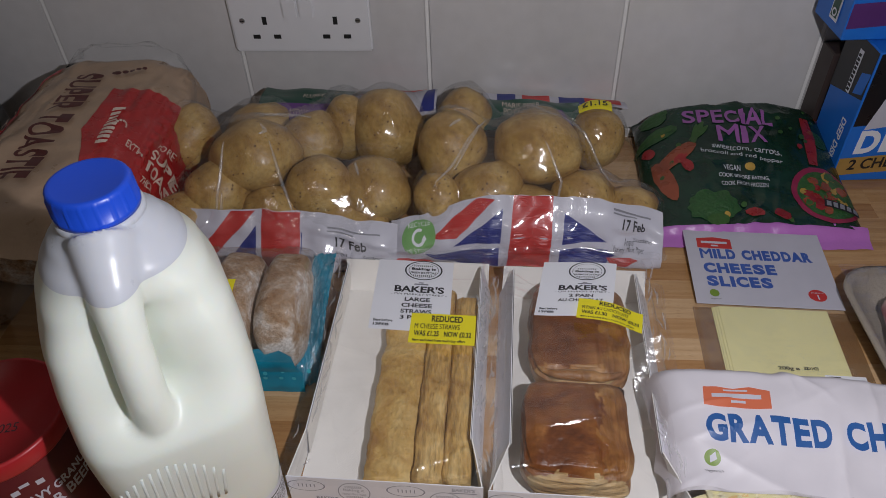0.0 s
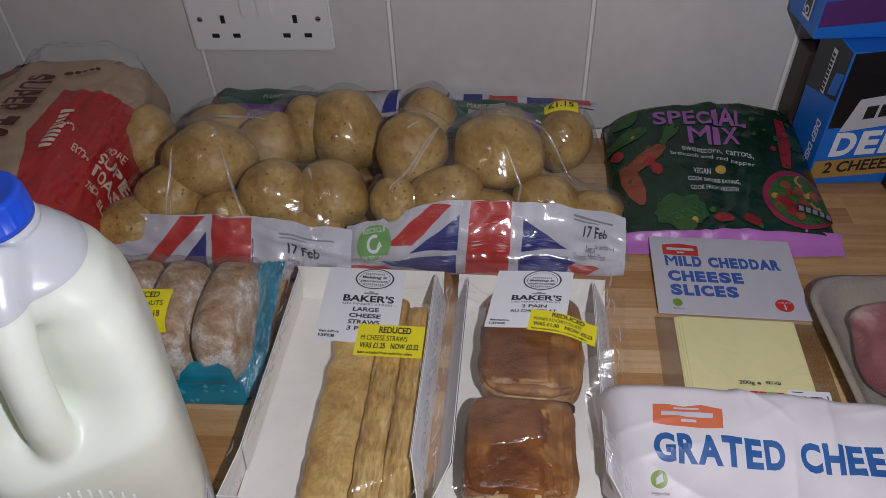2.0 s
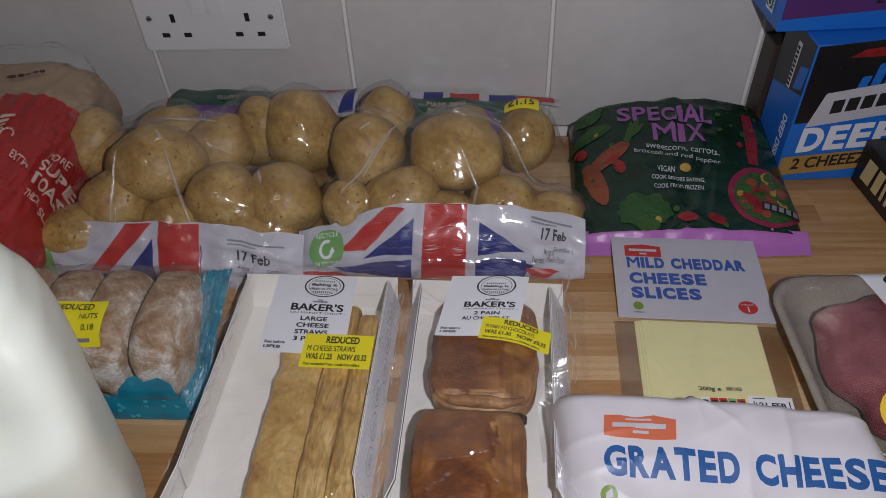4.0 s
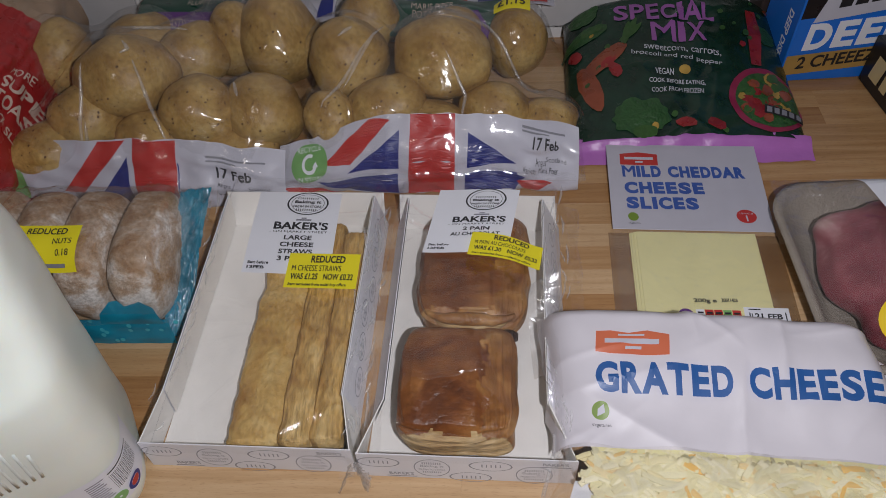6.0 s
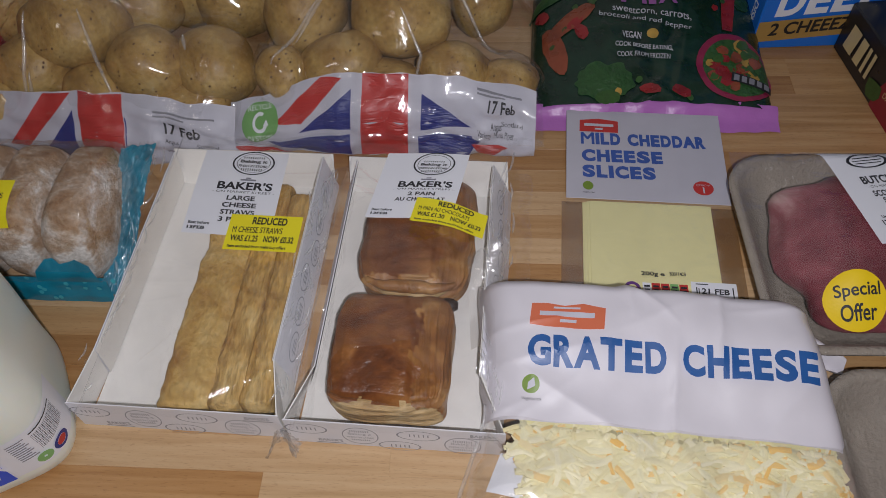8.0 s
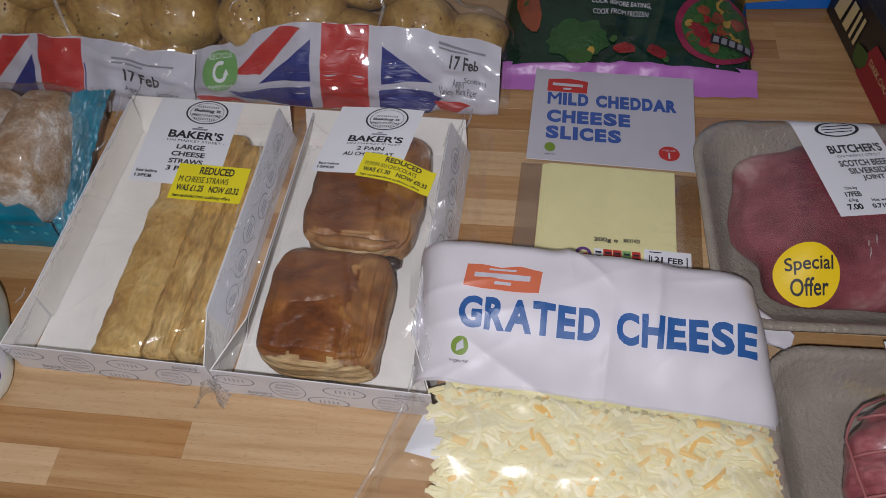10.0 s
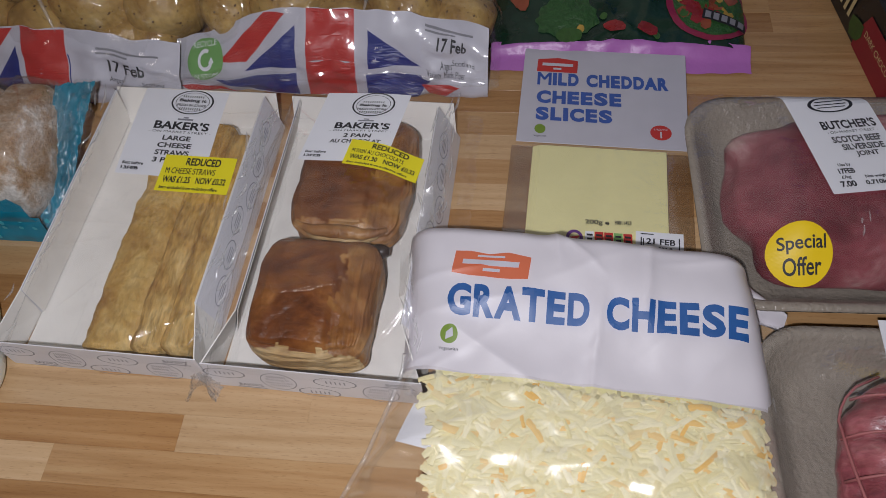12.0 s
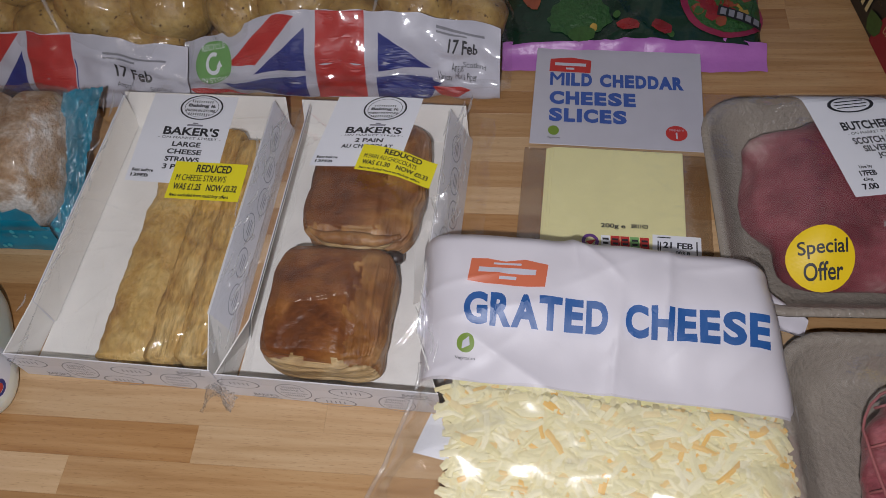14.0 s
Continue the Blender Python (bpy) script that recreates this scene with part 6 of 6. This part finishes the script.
# ---- bag of frozen vegetables ----
veg = thing("frozen_vegetable_bag", (0.452, -0.1, 0), "dark green plastic bag of frozen vegetables with a pink edge", "vegetable bag")


VFOLD = ridges(52, 44, 0.36, 0.54, -0.2, -0.02, 0.0028, 0.0042)


def veg_z(x, y):
    a = min(1, abs(x - 0.452 - 0.05 * (y + 0.1)) / 0.1)
    t = max(0.0, min(1.0, (y + 0.2) / 0.19))
    z = (0.008 + 0.046 * t ** 0.85) * (1 - a ** 3.2) ** 0.5
    z *= 1 - 0.75 * smooth((t - 0.86) / 0.14)
    return 0.003 + max(0, z) + VFOLD(x, y) * (1 - a) * 0.9 + (0.0026 * nz(x * 40, y * 40, 4) + 0.0015 * nz(x * 90, y * 70, 8)) * (1 - a)


def veg_skin(a, b):
    y = -0.1875 + 0.1795 * b
    x = 0.452 + 0.05 * (y + 0.1) + (a * 2 - 1) * 0.0995
    return Vector((x, y, veg_z(x, y)))


veg_s = lambda x, y: Vector((x, y, veg_z(x, y)))
vfilm = part("bag_film", grid(veg_skin, 0, 1, 130, 0, 1, 120), SMIX, veg, "dark green printed film over lumpy vegetables", smooth=True)


def pink(a, b):
    x = 0.352 + 0.198 * a
    return Vector((x, -0.206 + 0.022 * b + 0.002 * nz(a * 12, b, 2), 0.0018 + (0.0035 * b + 0.009 * smooth((b - 0.45) / 0.5)) * (1 - 0.5 * abs(a * 2 - 1) ** 3) + 0.0013 * (1 + nz(a * 22, b * 3, 5)) * b))


part("sealed_edge", grid(pink, 0, 1, 70, 0, 1, 8), PINK, veg, "crumpled pink sealed edge", smooth=True)
for s, o, r, u, mt_, bo in (("SPECIAL", (0.397, -0.062), (0.486, -0.067), (0.398, -0.042), PINKINK, 0.03), ("MIX", (0.428, -0.0885), (0.476, -0.0905), (0.4285, -0.067), PINKINK, 0.03), ("sweetcorn, carrots,", (0.42, -0.098), (0.486, -0.108), (0.4205, -0.091), WHITEP, 0.0), ("broccoli and red pepper", (0.408, -0.1035), (0.485, -0.1185), (0.409, -0.097), WHITEP, 0.0), ("VEGAN", (0.4265, -0.125), (0.4425, -0.1265), (0.427, -0.1185), WHITEP, 0.01), ("COOK BEFORE EATING,", (0.4205, -0.134), (0.4675, -0.1395), (0.421, -0.129), WHITEP, 0.015), ("COOK FROM FROZEN", (0.4215, -0.1435), (0.465, -0.147), (0.422, -0.1385), WHITEP, 0.015)):
    if mt_ is PINKINK:
        title("title_letter", s, veg_s, o, r, u, mt_, vfilm, 0.0009, 0.025)
    else:
        lay("bag_writing", letters(s, min(bo, 0.025)), veg_s, o, r, u, mt_, vfilm, 0.0014)
lay("gold_mark", disc(), veg_s, (0.4475, -0.1265), (0.457, -0.1265), (0.4475, -0.117), CORN, vfilm, 0.001)
rv = random.Random(8)
def wavy(cx, cy, rx, ry, turn, seed, name, mat, lift=0.001, n=40, rough=0.1):
    """A printed vegetable with an uneven outline, rx by ry about a centre."""
    c, d = math.cos(math.radians(turn)), math.sin(math.radians(turn))
    ring = [(1 + rough * nz(3 * math.cos(a), 3 * math.sin(a), seed), a) for a in (2 * math.pi * k / n for k in range(n))]
    pts = [(cx + r * (rx * math.cos(a) * c - ry * math.sin(a) * d), cy + r * (rx * math.cos(a) * d + ry * math.sin(a) * c)) for r, a in ring]
    lay(name, outline(pts, 0.006), veg_s, (0, 0), (1, 0), (0, 1), mat, vfilm, lift)


wavy(0.371, -0.132, 0.0085, 0.027, 12, 1, "carrot_picture", CARROT)
wavy(0.385, -0.104, 0.0085, 0.025, -52, 2, "carrot_picture", CARROT, 0.0012)
for turn, ln in ((-48, 0.014), (-30, 0.016), (-15, 0.013)):
    wavy(0.4045 + ln * 0.55 * math.sin(math.radians(-turn)), -0.088 + ln * 0.8, 0.003, ln, turn, turn, "carrot_leaf", LEAF, 0.0014)
wavy(0.371, -0.068, 0.02, 0.0085, 10, 5, "pea_pod_picture", BROC, 0.001)
for k in range(5):
    wavy(0.359 + 0.006 * k, -0.07 + 0.0012 * k, 0.003, 0.0032, 0, k, "pea_picture", LEAF, 0.0015, 12)
wavy(0.41, -0.168, 0.024, 0.017, 0, 7, "broccoli_picture", BROC, 0.001, 60, 0.3)
wavy(0.412, -0.183, 0.01, 0.006, 0, 8, "broccoli_stalk", LEAF, 0.0013)
for x, y, k in ((0.393, -0.118, 30), (0.388, -0.108, -40), (0.362, -0.088, 20), (0.447, -0.176, 80), (0.472, -0.178, 75)):
    wavy(x, y, 0.005, 0.0085, k, k, "red_pepper_picture", PEPPER, 0.0013, 9, 0.3)
for bx, by, bs_ in ((0.372, -0.04, 0.013), (0.43, -0.02, 0.01), (0.53, -0.075, 0.011)):
    lay("broccoli_picture", disc(0, 26, 0.14, bx * 50), veg_s, (bx - bs_, by - bs_), (bx + bs_, by - bs_), (bx - bs_, by + bs_), BROC, vfilm, 0.0008)
lay("bowl_picture", disc(0, 30), veg_s, (0.485, -0.184), (0.552, -0.184), (0.487, -0.118), MAGENTA, vfilm, 0.0009)
lay("bowl_inside", disc(0, 30), veg_s, (0.491, -0.18), (0.548, -0.18), (0.492, -0.124), BROC, vfilm, 0.0013)
lay("pepper_strip", outline([(0.2, 0), (0.5, 0), (0.75, 0.6), (0.7, 1), (0.4, 1), (0.3, 0.5)], 0.2), veg_s, (0.505, -0.115), (0.535, -0.115), (0.505, -0.05), PEPPER, vfilm, 0.001)
for k in range(46):
    r, a = 0.024 * math.sqrt(rv.random()), rv.uniform(0, 6.28)
    x, y, s = 0.52 + r * math.cos(a), -0.152 + r * math.sin(a), rv.uniform(0.003, 0.0065)
    lay("diced_vegetable", disc(0, 7, 0.25, k), veg_s, (x - s, y - s), (x + s, y - s * 0.7), (x - s, y + s), (CORN, CARROT, LEAF, LEAF, PEPPER, BROC)[k % 6], vfilm, 0.0016 + 0.0002 * (k % 4))
for k in range(34):
    x, y, s = rv.uniform(0.365, 0.54), rv.uniform(-0.185, -0.03), rv.uniform(0.0016, 0.0032)
    if 0.405 < x < 0.49 and y > -0.15 or x > 0.485 and y < -0.11:
        continue
    lay("scattered_vegetable", disc(0, 10, 0.12, k), veg_s, (x - s, y - s), (x + s, y - s * 0.6), (x - s, y + s * 1.2), (LEAF, LEAF, BROC, PEPPER, CORN, LEAF, CARROT)[k % 7], vfilm, 0.0012)
lay("nutrition_strip", outline([(0, 0.1), (1, 0), (1, 0.9), (0, 1)], 0.2), veg_s, (0.512, -0.168), (0.545, -0.172), (0.514, -0.158), BLACK, vfilm, 0.0024)
lay("nutrition_writing", bars([(0.05 + 0.19 * k, 0.18 + 0.19 * k, 0.2, 0.8) for k in range(5)]), veg_s, (0.512, -0.168), (0.545, -0.172), (0.514, -0.158), GREYINK, vfilm, 0.0029)


# ---- cartons by the wall ----
def carton(name, o, turn, w, d, h, mat, label, category):
    c = thing(name, o, label, category)
    m = Matrix.Translation(o) @ pose(0, 0, 0, 0, 0, turn)
    part("carton_body", box(0, w, 0, d, 0.0003, h, 0.0012, m, 1), mat, c)
    front = lambda a, b: m @ Vector((a, -0.0002, b))
    left = lambda a, b: m @ Vector((-0.0002, d - a, b))
    topf = lambda a, b: m @ Vector((a, b, h))
    return c, front, left, topf


p1, pf, pl, pt = carton("pizza_box", (0.546, -0.1, 0.0), 3.5, 0.23, 0.062, 0.143, PIZZABLUE, "blue and black printed carton of deep dish pizzas", "pizza box")
lay("black_panel", patch(2, 2), pf, (0.001, 0.066), (0.229, 0.085), (0.001, 0.142), PIZZABLACK, p1)
lay("black_panel", outline([(0, 0), (1, 0.25), (1, 1), (0, 1)], 0.5), pl, (0.001, 0.078), (0.061, 0.078), (0.001, 0.142), PIZZABLACK, p1)
lay("logo_band", outline([(0, 0), (0.96, 0.34), (1, 0.98), (0.07, 0.62)], 0.4), pf, (0.012, 0.062), (0.14, 0.062), (0.012, 0.118), WHITEP, p1, 0.0007)
lay("logo_writing", bars([(0.08 + 0.115 * k, 0.17 + 0.115 * k, 0, 1) for k in range(8)]), pf, (0.02, 0.0745), (0.132, 0.091), (0.0205, 0.088), BLACK, p1, 0.0012)
for k, hh in enumerate((0.01, 0.022, 0.03, 0.018, 0.034, 0.026, 0.02, 0.03)):
    lay("skyline_tower", patch(1, 1), pf, (0.045 + k * 0.011, 0.098 + 0.0015 * k), (0.053 + k * 0.011, 0.099 + 0.0015 * k), (0.047 + k * 0.011, 0.102 + hh), PIZZABLUE, p1, 0.0006)
title("title_letter", "DEEP DISH", pf, (0.011, 0.034), (0.195, 0.046), (0.0115, 0.061), LABEL, p1, 0.0007)
lay("gold_band", outline([(0, 0), (1, 0.45), (1, 1), (0, 0.55)], 0.5), pf, (0.0005, 0.008), (0.2295, 0.008), (0.0005, 0.046), GOLD, p1, 0.0005)
lay("band_writing", letters("2 CHEEEZEBURGER PIZZAS", 0.025), pf, (0.011, 0.0145), (0.2, 0.0295), (0.0112, 0.0275), BLACK, p1, 0.0009)
lay("side_writing", letters("DEEP DISH", 0.03), pl, (0.043, 0.066), (0.043, 0.018), (0.052, 0.066), LABEL, p1, 0.0006)
lay("side_logo", outline([(0, 0), (1, 0.08), (1, 0.96), (0, 1)], 0.5), pl, (0.03, 0.132), (0.03, 0.088), (0.038, 0.132), LABEL, p1, 0.0007)
lay("side_logo_writing", bars([(0.08 + 0.1 * k, 0.15 + 0.1 * k, 0.2, 0.8) for k in range(9)]), pl, (0.03, 0.132), (0.03, 0.088), (0.038, 0.132), BLACK, p1, 0.0012)
lay("side_tower", patch(1, 1), pl, (0.043, 0.092), (0.058, 0.098), (0.046, 0.115), PIZZABLUE, p1, 0.0006)
lay("side_mark", patch(1, 1), pl, (0.038, 0.004), (0.05, 0.004), (0.038, 0.018), LABEL, p1, 0.0006)
lay("side_mark_inner", disc(0.2), pl, (0.0395, 0.0055), (0.0485, 0.0055), (0.0395, 0.0165), DGREEN, p1, 0.0011)
lay("pizza_picture", outline([(0, 0), (1, 0), (1, 1), (0.3, 1), (0.08, 0.6)], 0.3), pf, (0.03, 0.131), (0.229, 0.133), (0.02, 0.1425), PEPPER, p1, 0.0008)
p2, qf, ql, qt = carton("pizza_box", (0.517, -0.078, 0.1435), 3.5, 0.23, 0.062, 0.143, PIZZABLUE, "blue printed pizza carton stacked on another", "pizza box")
lay("purple_band", outline([(0, 0), (1, 0.4), (1, 1), (0, 0.62)], 0.5), qf, (0.0005, 0.012), (0.2295, 0.012), (0.0005, 0.05), PIZZAPURPLE, p2, 0.0005)
lay("band_writing", letters("2 MEGA", 0.025), qf, (0.075, 0.0235), (0.13, 0.028), (0.0755, 0.0365), BLACK, p2, 0.0009)
title("title_letter", "DEEP DISH", qf, (0.03, 0.042), (0.2, 0.053), (0.0305, 0.07), LABEL, p2, 0.0007)
lay("side_mark", patch(1, 1), ql, (0.03, 0.01), (0.046, 0.01), (0.03, 0.034), LABEL, p2, 0.0006)
lay("side_mark_inner", patch(1, 1), ql, (0.032, 0.013), (0.044, 0.013), (0.032, 0.031), DGREEN, p2, 0.0011)
lay("side_mark_arrow", disc(0.3), ql, (0.034, 0.014), (0.043, 0.014), (0.034, 0.022), LABEL, p2, 0.0016)
p3, _, _, _ = carton("brown_carton", (0.5385, -0.034, 0.0), 2.0, 0.12, 0.03, 0.108, BROWNCARD, "plain dark brown carton leaning by the tiles", "carton")
part("white_foot", box(0.538, 0.6, -0.0352, -0.0343, 0.0005, 0.02), CARD, p3, "white lower strip of the carton")

ice = thing("ice_cream_box", (0.68, -0.17, 0), "black and dark red printed ice cream carton lying flat", "ice cream box")
im = Matrix.Translation((0.619, -0.097, 0)) @ pose(0, 0, 0, 0, 0, -82.4)
part("carton_body", box(0, 0.17, 0, 0.12, 0.0003, 0.047, 0.0012, im, 1), ICEBLACK, ice)
isf = lambda a, b: im @ Vector((a, -0.0002, b))
for a0, w in ((0.012, 0.018), (0.031, 0.012), (0.045, 0.005), (0.053, 0.005)):
    lay("logo_bar", outline([(0, 0), (0.8, 0), (1, 1), (0.2, 1)], 0.5), isf, (a0, 0.012), (a0 + w, 0.012), (a0, 0.036), ICEGOLD, ice, 0.0006)
lay("claret_panel", outline([(0, 0), (1, 0), (1, 1), (0.08, 1), (0, 0.5)], 0.3), isf, (0.075, 0.001), (0.169, 0.001), (0.075, 0.034), CLARET, ice, 0.0005)
lay("panel_writing", letters("DARK CHOCOLATE &"), isf, (0.085, 0.018), (0.15, 0.018), (0.085, 0.023), ICEGOLD, ice, 0.0009)
lay("berry_picture", disc(0, 9, 0.3, 2), isf, (0.062, 0.004), (0.08, 0.004), (0.062, 0.024), LEAF, ice, 0.0007)
itf = lambda a, b: im @ Vector((a, b, 0.047))
lay("gold_chevron", outline([(0, 0), (0.5, 0.2), (1, 1), (0.4, 0.9)], 0.3), itf, (0.03, 0.03), (0.12, 0.03), (0.03, 0.09), ICEGOLD, ice, 0.0006)

# ---- bag of sugared doughnuts ----
dbag = thing("doughnut_bag", (-0.03, -0.33, 0), "clear bag of sugared doughnuts with a teal printed label", "doughnut bag")
for k in range(5):
    cx, cy, czz = 0.037 - 0.0375 * k, -0.3275, 0.038

    d = thing("doughnut", (cx, cy, 0.001), "sugar-dusted brown finger doughnut beside its neighbours", "doughnut", "doughnuts in the bag")

    def bun(q, cx=cx, k=k):
        w = 1 + 0.05 * noise.noise(q * 2 + Vector((k * 5.1, 0, 0)))
        return Vector((cx + power(q.x, 0.6) * 0.0196 * w, cy + power(q.y, 0.6) * 0.0455 * w, czz + power(q.z, 0.75) * 0.0365 * w))
    part("dough", blob(bun, 32, 24), DOUGH, d, smooth=True)


DFOLD = ridges(91, 30, -0.1, 0.08, -0.38, -0.28, 0.003, 0.0018)


def dskin(x, y):
    b = max(0, 1 - ((y + 0.3275) / 0.05) ** 4)
    e = smooth((0.07 - x) / 0.016)
    return Vector((x, y, 0.003 + (0.0775 * b ** 0.4) * (0.12 + 0.88 * e) + 0.0012 * nz(x * 60, y * 60, 3) + DFOLD(x, y) * b))


part("clear_film", grid(dskin, -0.16, 0.0705, 140, -0.3775, -0.2785, 80), FILM_SOFT, dbag, "clear crinkled bag film", smooth=True, shadow=False)
tf = lambda x, v: Vector((x, -0.3795 + 0.0012 * nz(x * 60, v * 3, 1) + 0.004 * v * v, 0.001 + 0.024 * v))
part("printed_label", grid(tf, -0.15, 0.056, 50, 0, 1, 6), TEAL, dbag, "teal label with pale spots", smooth=True)
lay("label_tongue", outline([(0, 0), (1, 0), (0.9, 0.7), (0.6, 1), (0.25, 0.9), (0.06, 0.5)], 0.2), lambda x, v: Vector((x, -0.3765 + 0.012 * (v - 1) ** 2, 0.001 + 0.024 * v)), (0.008, 0.9), (0.054, 0.9), (0.008, 1.75), TEAL, dbag, 0.001)
for k in range(26):
    x, v = rv.uniform(-0.14, 0.06), rv.uniform(0.08, 0.9)
    lay("label_dot", disc(0, 10), tf, (x, v), (x + 0.0035, v), (x, v + 0.15), TEALDOT, dbag, 0.0006)


def dend(a, b):
    p = Vector((0.046, -0.377, 0.004)).lerp(Vector((0.056, -0.29, 0.064)), b)
    q = Vector((0.064, -0.372, 0.002)).lerp(Vector((0.068, -0.268, 0.046)), b)
    return p.lerp(q, a) + Vector((0, 0, 0.005 * math.sin(b * 3.14) + 0.004 * nz(a * 5, b * 9, 4) + 0.0025 * nz(a * 16, b * 26, 7)))


part("end_panel", grid(dend, 0, 1, 24, 0, 1, 70), TEAL, dbag, "teal printed end of the bag", smooth=True)
part("film_end", grid(lambda a, b: dend(a * 1.25 - 0.1, b) + Vector((0.001, -0.002, 0.004 + 0.005 * nz(a * 9, b * 14, 6) + 0.003 * abs(nz(a * 22, b * 30, 3)))), 0, 1, 40, 0, 1, 90), FILM_SOFT, dbag, "crumpled clear end of the bag", smooth=True, shadow=False)
dst = lambda x, y: dskin(x, y) + Vector((0, 0, 0.0015))
dstk = lay("reduced_sticker", patch(6, 6), dst, (-0.04, -0.3665), (0.008, -0.367), (-0.04, -0.338), YELLOW, dbag, 0.001, "yellow price reduction sticker")
lay("sticker_writing", letters("REDUCED", 0.02), dst, (-0.028, -0.346), (-0.0005, -0.346), (-0.028, -0.341), INK, dstk, 0.0016)
lay("sticker_writing", letters("NUTS", 0.01), dst, (-0.009, -0.3525), (0.004, -0.3525), (-0.009, -0.3488), INK, dstk, 0.0016)
lay("sticker_writing", letters("0.18", 0.01), dst, (-0.006, -0.3595), (0.003, -0.3595), (-0.006, -0.3558), INK, dstk, 0.0016)
lay("sticker_small_writing", bars([(0, 1, 0, 1)]), dst, (-0.036, -0.3645), (0.001, -0.365), (-0.036, -0.3628), GREYINK, dstk, 0.0016)

# ---- steel kettle at the far end ----
ket = thing("steel_kettle", (-0.4, -0.11, 0), "grey brushed steel kettle against the tiles", "kettle")
part("kettle_body", turned(-0.4, -0.11, [(0.09, 0.0005), (0.094, 0.004), (0.092, 0.03), (0.078, 0.16), (0.066, 0.2), (0.05, 0.208)], 48), STEEL, ket, smooth=True)
part("kettle_lid", turned(-0.4, -0.11, [(0.05, 0.2085), (0.05, 0.213), (0.03, 0.221), (0.012, 0.224), (0.012, 0.236), (0.009, 0.238)], 32), STEEL, ket, smooth=True)

# ---- wall tiles and worktop staves ----
tile_mesh = None
for r in range(2):
    for c in range(9):
        x0 = -0.07 + 0.2015 * (c - 4)
        if tile_mesh is None:
            t = part("tile", box(x0 + 0.0016, x0 + 0.1999, -0.004, 0.003, 0.0, 0.2485, 0.0012), TILE, wall_north)
            tile_mesh, first = t.data, x0
        else:
            t = new("tile", tile_mesh)
            t.parent = wall_north
            t.location = (x0 - first, 0, 0.2505 * r)

PITCH, Y0 = 0.02254, -0.4962
ws = random.Random(11)
known = {(0, 0): (0.184, WOOD_DARK, WOOD_PALE), (1, 0): (0.109, WOOD_PALE, WOOD_MID), (-1, 0): (0.26, WOOD_PALE, WOOD_PALE)}
piece = {}
for k in range(-21, 7):
    ya = Y0 - PITCH * (k + 1)
    if ya > -0.0235:
        continue
    cuts = [known[(k, 0)][0]] if (k, 0) in known else [ws.uniform(0.1, 0.4)]
    while cuts[0] > -0.9:
        cuts.insert(0, cuts[0] - ws.choice((0.22, 0.3, 0.38)))
    while cuts[-1] < 1.1:
        cuts.append(cuts[-1] + ws.choice((0.22, 0.3, 0.38)))
    for xa, xb in zip(cuts, cuts[1:]):
        mt_ = ws.choice((WOOD_PALE, WOOD_MID, WOOD_MID, WOOD_DARK, WOOD_MID))
        if (k, 0) in known:
            cut, lm, rm = known[(k, 0)]
            mt_ = lm if abs(xb - cut) < 0.001 else rm if abs(xa - cut) < 0.001 else mt_
        key = (round(xb - xa, 3), mt_.name)
        if key not in piece:
            me = bpy.data.meshes.new("stave")
            bm = box(0.00002, xb - xa - 0.00002, 0.00002, PITCH - 0.00002, -0.012, 0.0, 0.00006, None, 1)
            bm.to_mesh(me)
            bm.free()
            me.materials.append(mt_)
            piece[key] = me
        s = new("stave", piece[key])
        s.parent = counter
        s.location = (xa, ya, 0.0001)
